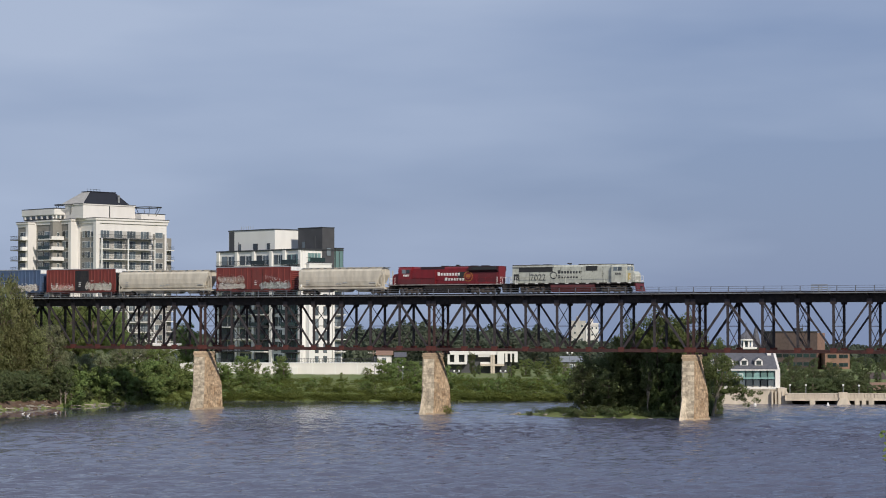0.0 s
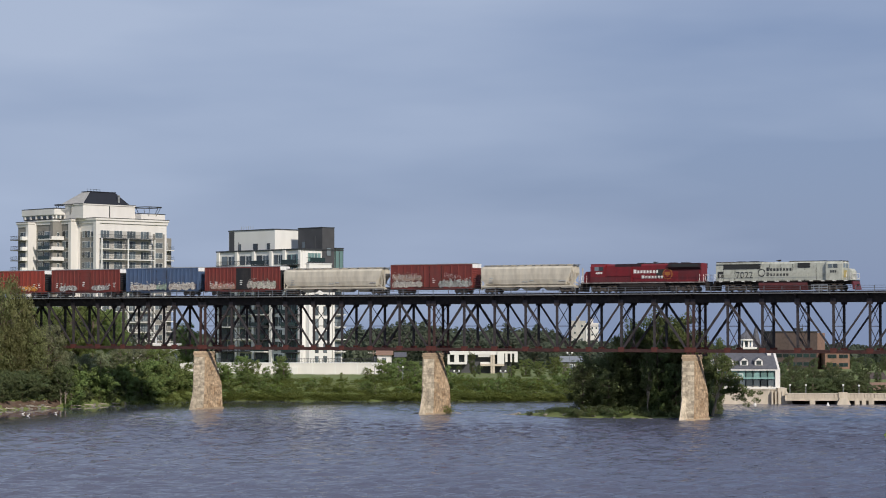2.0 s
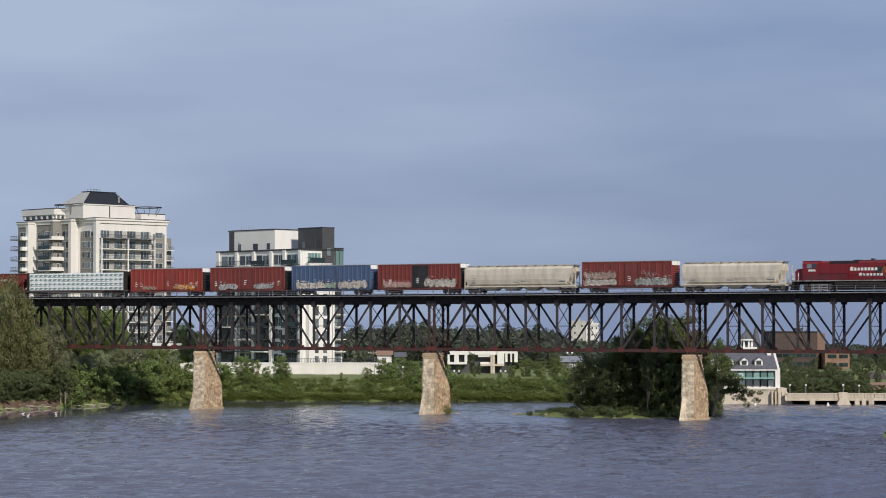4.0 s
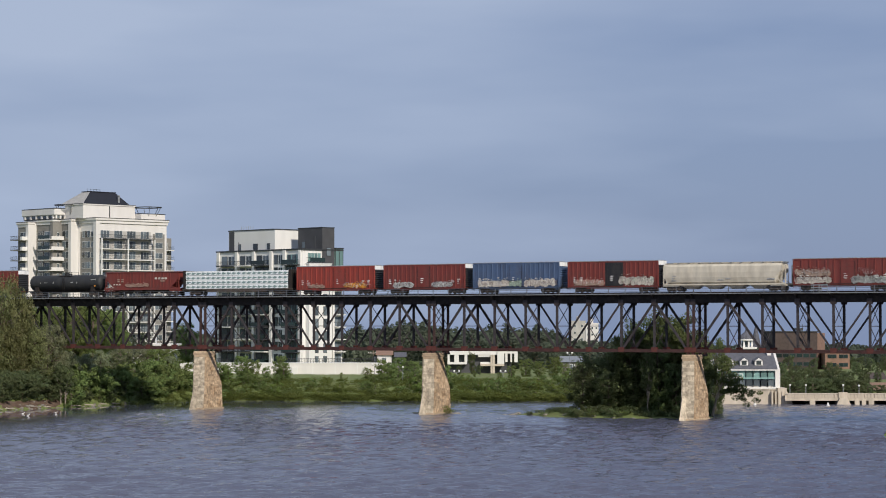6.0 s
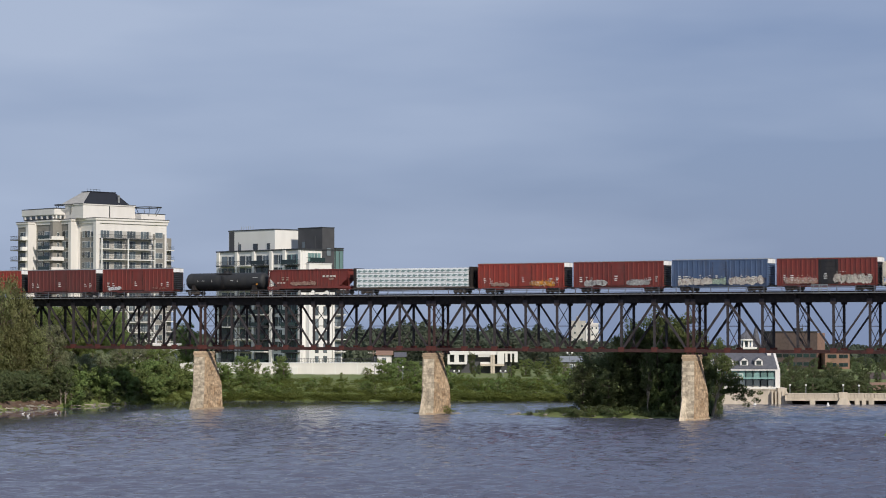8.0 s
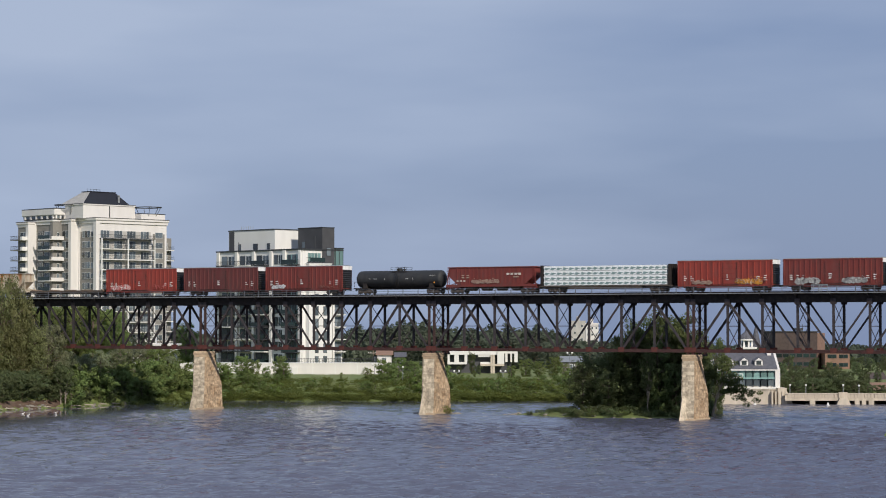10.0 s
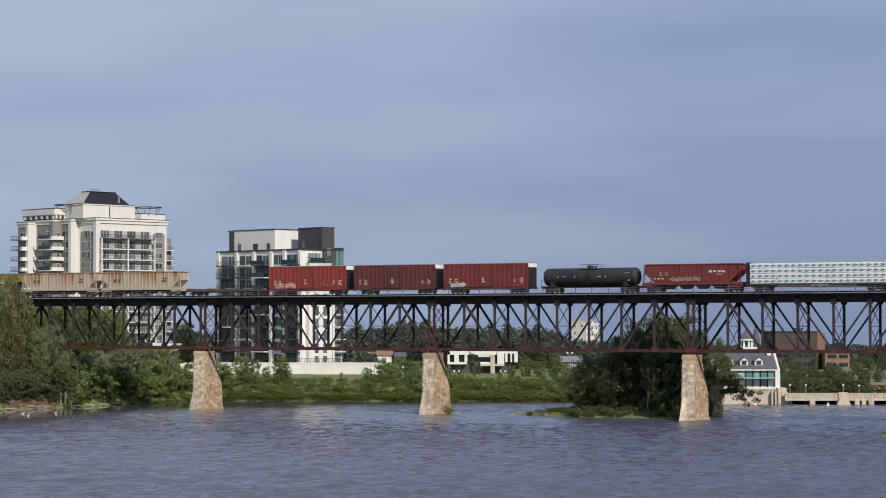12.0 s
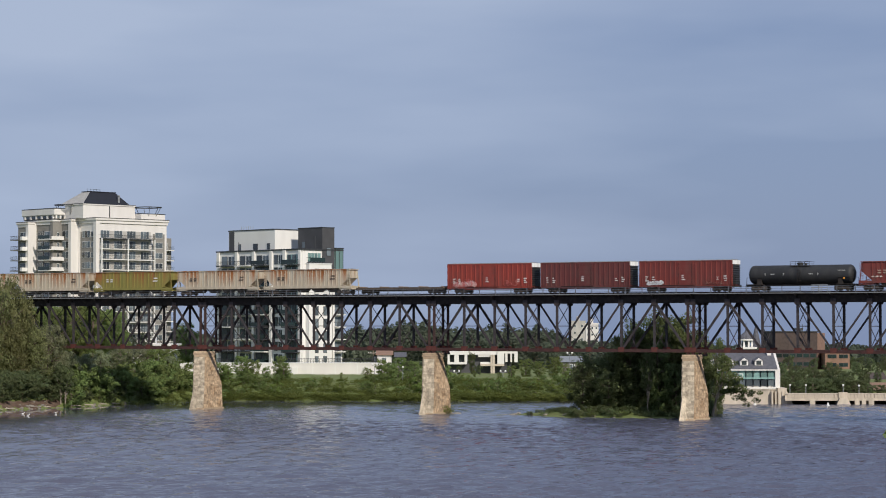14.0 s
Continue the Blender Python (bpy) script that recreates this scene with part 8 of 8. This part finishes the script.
# trees by the road bridge and behind the hall
for px, py, D, w in ((1384, 640, 445, 0.6), (1402, 655, 440, 0.9), (1425, 648, 442, 0.95), (1450, 655, 440, 0.9), (1475, 645, 442, 1.0), (1500, 655, 440, 1.0), (1525, 658, 442, 0.9), (1440, 632, 470, 0.7), (1395, 628, 480, 0.8), (1412, 672, 436, 1.5), (1436, 668, 436, 1.5), (1462, 668, 437, 1.5), (1488, 665, 437, 1.5), (1512, 670, 437, 1.5), (1535, 676, 438, 1.5), (1560, 680, 439, 1.5), (1390, 665, 438, 1.0), (1555, 640, 500, 1.0), (1520, 630, 520, 1.0), (1580, 635, 510, 1.0), (1385, 650, 460, 1.0), (1410, 645, 462, 1.1), (1440, 650, 458, 1.1), (1465, 640, 466, 1.0), (1490, 655, 458, 1.1), (1515, 640, 490, 1.1), (1540, 632, 540, 1.0), (1565, 630, 545, 1.0), (1505, 628, 560, 0.9), (1532, 652, 456, 1.1), (1552, 656, 458, 1.2)):
    px_plant("road", px, py, D, w, label="round dark green tree by the road")
# town trees, farther rows
TOPS = [(-40, 560), (200, 575), (320, 575), (380, 590), (600, 580), (640, 574), (680, 570), (705, 562), (735, 562), (760, 570), (800, 576), (840, 577), (880, 573), (920, 575), (960, 578), (1000, 590), (1060, 599), (1110, 603), (1200, 606),
        (1260, 607), (1300, 605), (1400, 612), (1480, 606), (1540, 607), (1620, 606)]
for row, (D0, D1, drop, n) in enumerate(((560, 600, 14, 60), (640, 720, 4, 60), (800, 950, 6, 60))):
    for i in range(n):
        px = -20 + 1620 * (i + rt.uniform(0.1, 0.9)) / n
        if row == 0 and (270 < px < 640 or 1360 < px < 1510):
            continue
        if row == 1 and px < 310:
            continue
        D = rt.uniform(D0, D1)
        py = float(np.interp(px, [q[0] for q in TOPS], [q[1] for q in TOPS])) + drop + rt.uniform(-7, 12)
        px_plant("far", px, py, D, rt.uniform(0.85, 1.2), label="leafy town tree in the distance")


def far_woods():
    """Wooded town and ridge out to the horizon: one mass of leaf clumps."""
    rng = random.Random(77)
    leaf_rng = np.random.default_rng(77)
    V, N = [], []
    for i in range(1700):
        D = 620 + 1500 * rng.random() ** 1.5
        t = rng.uniform(-0.215, 0.215)
        px = 784 + t * F_PX
        if D < 680 and px < 330:
            continue
        py = float(np.interp(px, [q[0] for q in TOPS], [q[1] for q in TOPS])) + rng.uniform(3, 22)
        x = t * D
        g = ground_z(x, D)
        h = min(15.0, max(3.0, zz(py, D) - g))
        leaf_cloud(V, N, leaf_rng, (x, D, g + h * 0.5), (rng.uniform(3, 6.5), 3, h * 0.5), 80, 1.0 + D / 1600)
    tagged(new("far_woods", leaf_mesh("far_woods", V, N, M_LEAFHAZE)), "dark green woods along the horizon", "woods", kind="stuff")


far_woods()


# ---------- small things on the shore ----------
def rock_model(seed):
    rng = random.Random(seed)
    bm = bmesh.new()
    bmesh.ops.create_icosphere(bm, subdivisions=2, radius=0.5)
    for v in bm.verts:
        v.co *= 1 + 0.35 * noise.noise(v.co * 2.2 + Vector((seed * 3.1, 0, 0)))
        v.co.z *= 0.55
    return mesh_of("rock", bm, M_ROCK)


ROCKS = [rock_model(s) for s in range(4)]


def rock(x, y, size):
    ob = new("rock", ROCKS[rt.randrange(4)])
    ob.matrix_basis = pose(x, y, max(ground_z(x, y), -0.1) + size * 0.08, 0, 0, rt.uniform(0, 360)) @ Matrix.Diagonal((size * rt.uniform(0.9, 1.6), size, size, 1))
    tagged(ob, "pale grey rock at the water's edge", "rock", "rocks along the shore")


for i in range(13):
    x = at(rt.uniform(50, 88), 410)
    rock(x, shore(x) + rt.uniform(0.2, 2.6), rt.uniform(0.4, 0.9))
for i in range(46):
    px = rt.uniform(52, 235)
    x = at(px, 415)
    rock(x, shore(x) + rt.uniform(-0.6, 1.0), rt.uniform(0.25, 0.7))
for px, D in ((893, 376.5), (902, 376), (906, 375.6), (912, 376), (918, 376.4), (940, 373), (965, 370), (1000, 367), (1050, 364), (1085, 362), (1120, 360.5), (1150, 359.5), (1172, 358.6), (1185, 358.2)):
    rock(at(px, D), D, rt.uniform(0.4, 0.9))
for px, D in ((735, 381), (742, 379.5), (790, 380), (800, 379), (808, 380), (815, 381), (420, 408), (428, 409)):
    rock(at(px, D), D, rt.uniform(0.5, 1.0))
for px, D in ((783, 379.3), (790, 379.6), (797, 379.8)):
    weeds(at(px, D), D, 1.0, 1.1, z=0.05)


def gravel_bank():
    """Bare red-brown slope between the willows and the water."""
    bm = bmesh.new()
    n, k = 26, 7
    grid = []
    for i in range(n + 1):
        px = -30 + 128 * i / n
        row = []
        for j in range(k + 1):
            x = at(px, 400)
            y = shore(x) - 0.8 + 4.6 * j / k
            row.append(bm.verts.new((x, y, ground_z(x, y) + 0.10 + 0.22 * noise.noise((x * 0.9, y * 0.9, 3)) - (0.3 if j in (0, k) or i in (0, n) else 0))))
        grid.append(row)
    for i in range(n):
        for j in range(k):
            bm.faces.new((grid[i][j], grid[i + 1][j], grid[i + 1][j + 1], grid[i][j + 1]))
    tagged(new("gravel_bank", mesh_of("gravel_bank", bm, M_SOIL)), "bare red brown gravel slope at the water", "bank", kind="structure")


def driftwood(px, length, turn, lift=0.15):
    x = at(px, 425)
    y = shore(x) + 0.3
    p = thing("driftwood_log", "bleached driftwood log lying on the shore", "log", "driftwood on the shore", m=pose(x, y, max(0.05, ground_z(x, y)) + lift, 0, 0, turn))
    bm = bmesh.new()
    pts = [Vector((length * (i / 5 - 0.5), 0.12 * math.sin(i * 1.7), 0.05 * math.sin(i * 2.3))) for i in range(6)]
    for i, (q, r) in enumerate(zip(pts, pts[1:])):
        tube(bm, q, r, 0.17 - i * 0.022, 0.17 - (i + 1) * 0.022, seg=7)
    part("stem", bm, M_DRIFT, p)
    bm = bmesh.new()
    tube(bm, pts[2], pts[2] + Vector((0.5, 0.3, 0.45)), 0.06, 0.02, seg=5)
    part("branch_stub", bm, M_DRIFT, p)


def gull(px, py):
    D = EYE_Z * F_PX / (py - 575)
    g = thing("gull", "white gull resting on the water", "bird", "gulls on the river", m=pose(at(px, D), D, 0.02, 0, 0, 25))
    bm = bmesh.new()
    bmesh.ops.create_icosphere(bm, subdivisions=2, radius=0.12, matrix=Matrix.Translation((0, 0, 0.08)) @ Matrix.Diagonal((1.6, 0.85, 0.8, 1)))
    part("body", bm, M_WHITE, g)
    bm = bmesh.new()
    bmesh.ops.create_icosphere(bm, subdivisions=2, radius=0.075, matrix=Matrix.Translation((0.22, 0, 0.26)))
    tube(bm, (0.18, 0, 0.12), (0.22, 0, 0.25), 0.06, 0.05, seg=8)
    part("head", bm, M_WHITE, g)
    bm = bmesh.new()
    prism(bm, [(-0.15, 0.14), (-0.42, 0.12), (-0.15, 0.06)], "y", -0.1, 0.1)
    part("tail", bm, M_RAILING, g)


gravel_bank()
for px, ln, turn in ((52, 2.6, 20), (66, 3.2, -15), (150, 3.4, 5), (168, 4.2, -6), (188, 3.0, 3), (205, 2.6, 10), (115, 2.2, 12)):
    driftwood(px, ln, turn)
for px, py in ((42, 733), (51, 736), (100, 732)):
    gull(px, py)


def buoy(px, py):
    D = EYE_Z * F_PX / (py - 575)
    b = thing("buoy", "white cone shaped marker buoy floating on the river", "buoy", "marker buoys", m=pose(at(px, D), D, 0))
    bm = bmesh.new()
    tube(bm, (0, 0, -0.2), (0, 0, 0.18), 0.30, 0.30, seg=14)
    part("float", bm, M_WHITE, b)
    bm = bmesh.new()
    tube(bm, (0, 0, 0.18), (0, 0, 0.62), 0.24, 0.05, seg=14)
    part("cone", bm, M_WHITE, b)


def build_sprig():
    """Leafy shoot of a bush at the viewer's bank, just reaching into view and swaying."""
    rng = random.Random(3)
    sp = thing("leafy_branch", "thin green leafy branch of a near bush in the wind", "branch", m=pose(*SPRIG))
    bm = bmesh.new()
    bar(bm, (0.0, 0, 0.02), (0.35, 0, -0.12), 0.008)
    bar(bm, (0.04, 0, -0.14), (0.35, 0, -0.2), 0.007)
    bar(bm, (0.06, 0, -0.26), (0.35, 0, -0.24), 0.007)
    bar(bm, (0.35, 0, -0.10), (0.6, 0.1, -3.4), 0.02)
    part("stem", bm, M_BARK, sp)
    for cx, cz in ((-0.005, 0.02), (0.015, -0.01), (0.03, 0.03), (0.05, 0.0), (0.045, -0.15), (0.06, -0.12), (0.075, -0.17), (0.055, -0.24), (0.07, -0.28), (0.08, -0.22), (0.1, 0.02), (0.12, -0.02), (0.12, -0.16), (0.14, -0.25)):
        bm = bmesh.new()
        a = rng.uniform(-1.2, 0.6)
        pts = [(0, 0), (0.018, 0.014), (0.045, 0.010), (0.06, 0), (0.045, -0.010), (0.018, -0.014)]
        prism(bm, [(cx - (q[0] * math.cos(a) - q[1] * math.sin(a)), cz + (q[0] * math.sin(a) + q[1] * math.cos(a))) for q in pts], "y", -0.001 + rng.uniform(-0.02, 0.02), 0.002)
        part("leaf", bm, M_LEAF, sp)
    return sp


SPRIG = (at(1561, 25.0), 25.0, zz(768, 25.0))
sprig = build_sprig()
buoy(1335, 717.6)
buoy(1464, 718)

co_all = np.concatenate(GRASS)
me_grass = bpy.data.meshes.new("bank_weeds")
me_grass.from_pydata(co_all.tolist(), [], np.arange(len(co_all)).reshape(-1, 3).tolist())
me_grass.polygons.foreach_set("use_smooth", [True] * len(me_grass.polygons))
me_grass.normals_split_custom_set_from_vertices(np.concatenate(GRASS_N).tolist())
me_grass.materials.append(M_GRASS)
tagged(new("bank_weeds", me_grass), "low yellow green weeds and grass along the banks", "grass", kind="stuff")

for ms in MODELS.values():
    for r in ms:
        for o in (*r.children_recursive, r):
            bpy.data.objects.remove(o)


# ---------- what moves ----------
def motions():
    times = [0, 1, 2, 3, 4, 5, 6, 7, 8, 9, 10, 11, 12, 13, 14]
    for car, mid in CARS:
        walk(car, [(t, BRIDGE @ pose(mid + 18.004 * t - 0.0046 * t * t, TRACK_Y, Z_RAIL)) for t in times])
    sway = [(0, 1557), (0.5, 1555), (1, 1561), (2, 1566), (3, 1563), (4, 1564), (5.5, 1565), (6.5, 1567), (7.5, 1558), (8, 1567), (9, 1564), (10.5, 1568),
            (11, 1558), (11.5, 1555), (12, 1562), (12.5, 1565), (13, 1558), (14, 1564)]
    walk(sprig, [(t, pose(at(px + 4, 25.0), 25.0, SPRIG[2], 0, (1562 - px) * 0.4, 0)) for t, px in sway])
    walk(water, [(0, pose(0, 300, 0)), (7, pose(-2.0, 298.5, 0)), (14, pose(-4.0, 297.0, 0))])


motions()
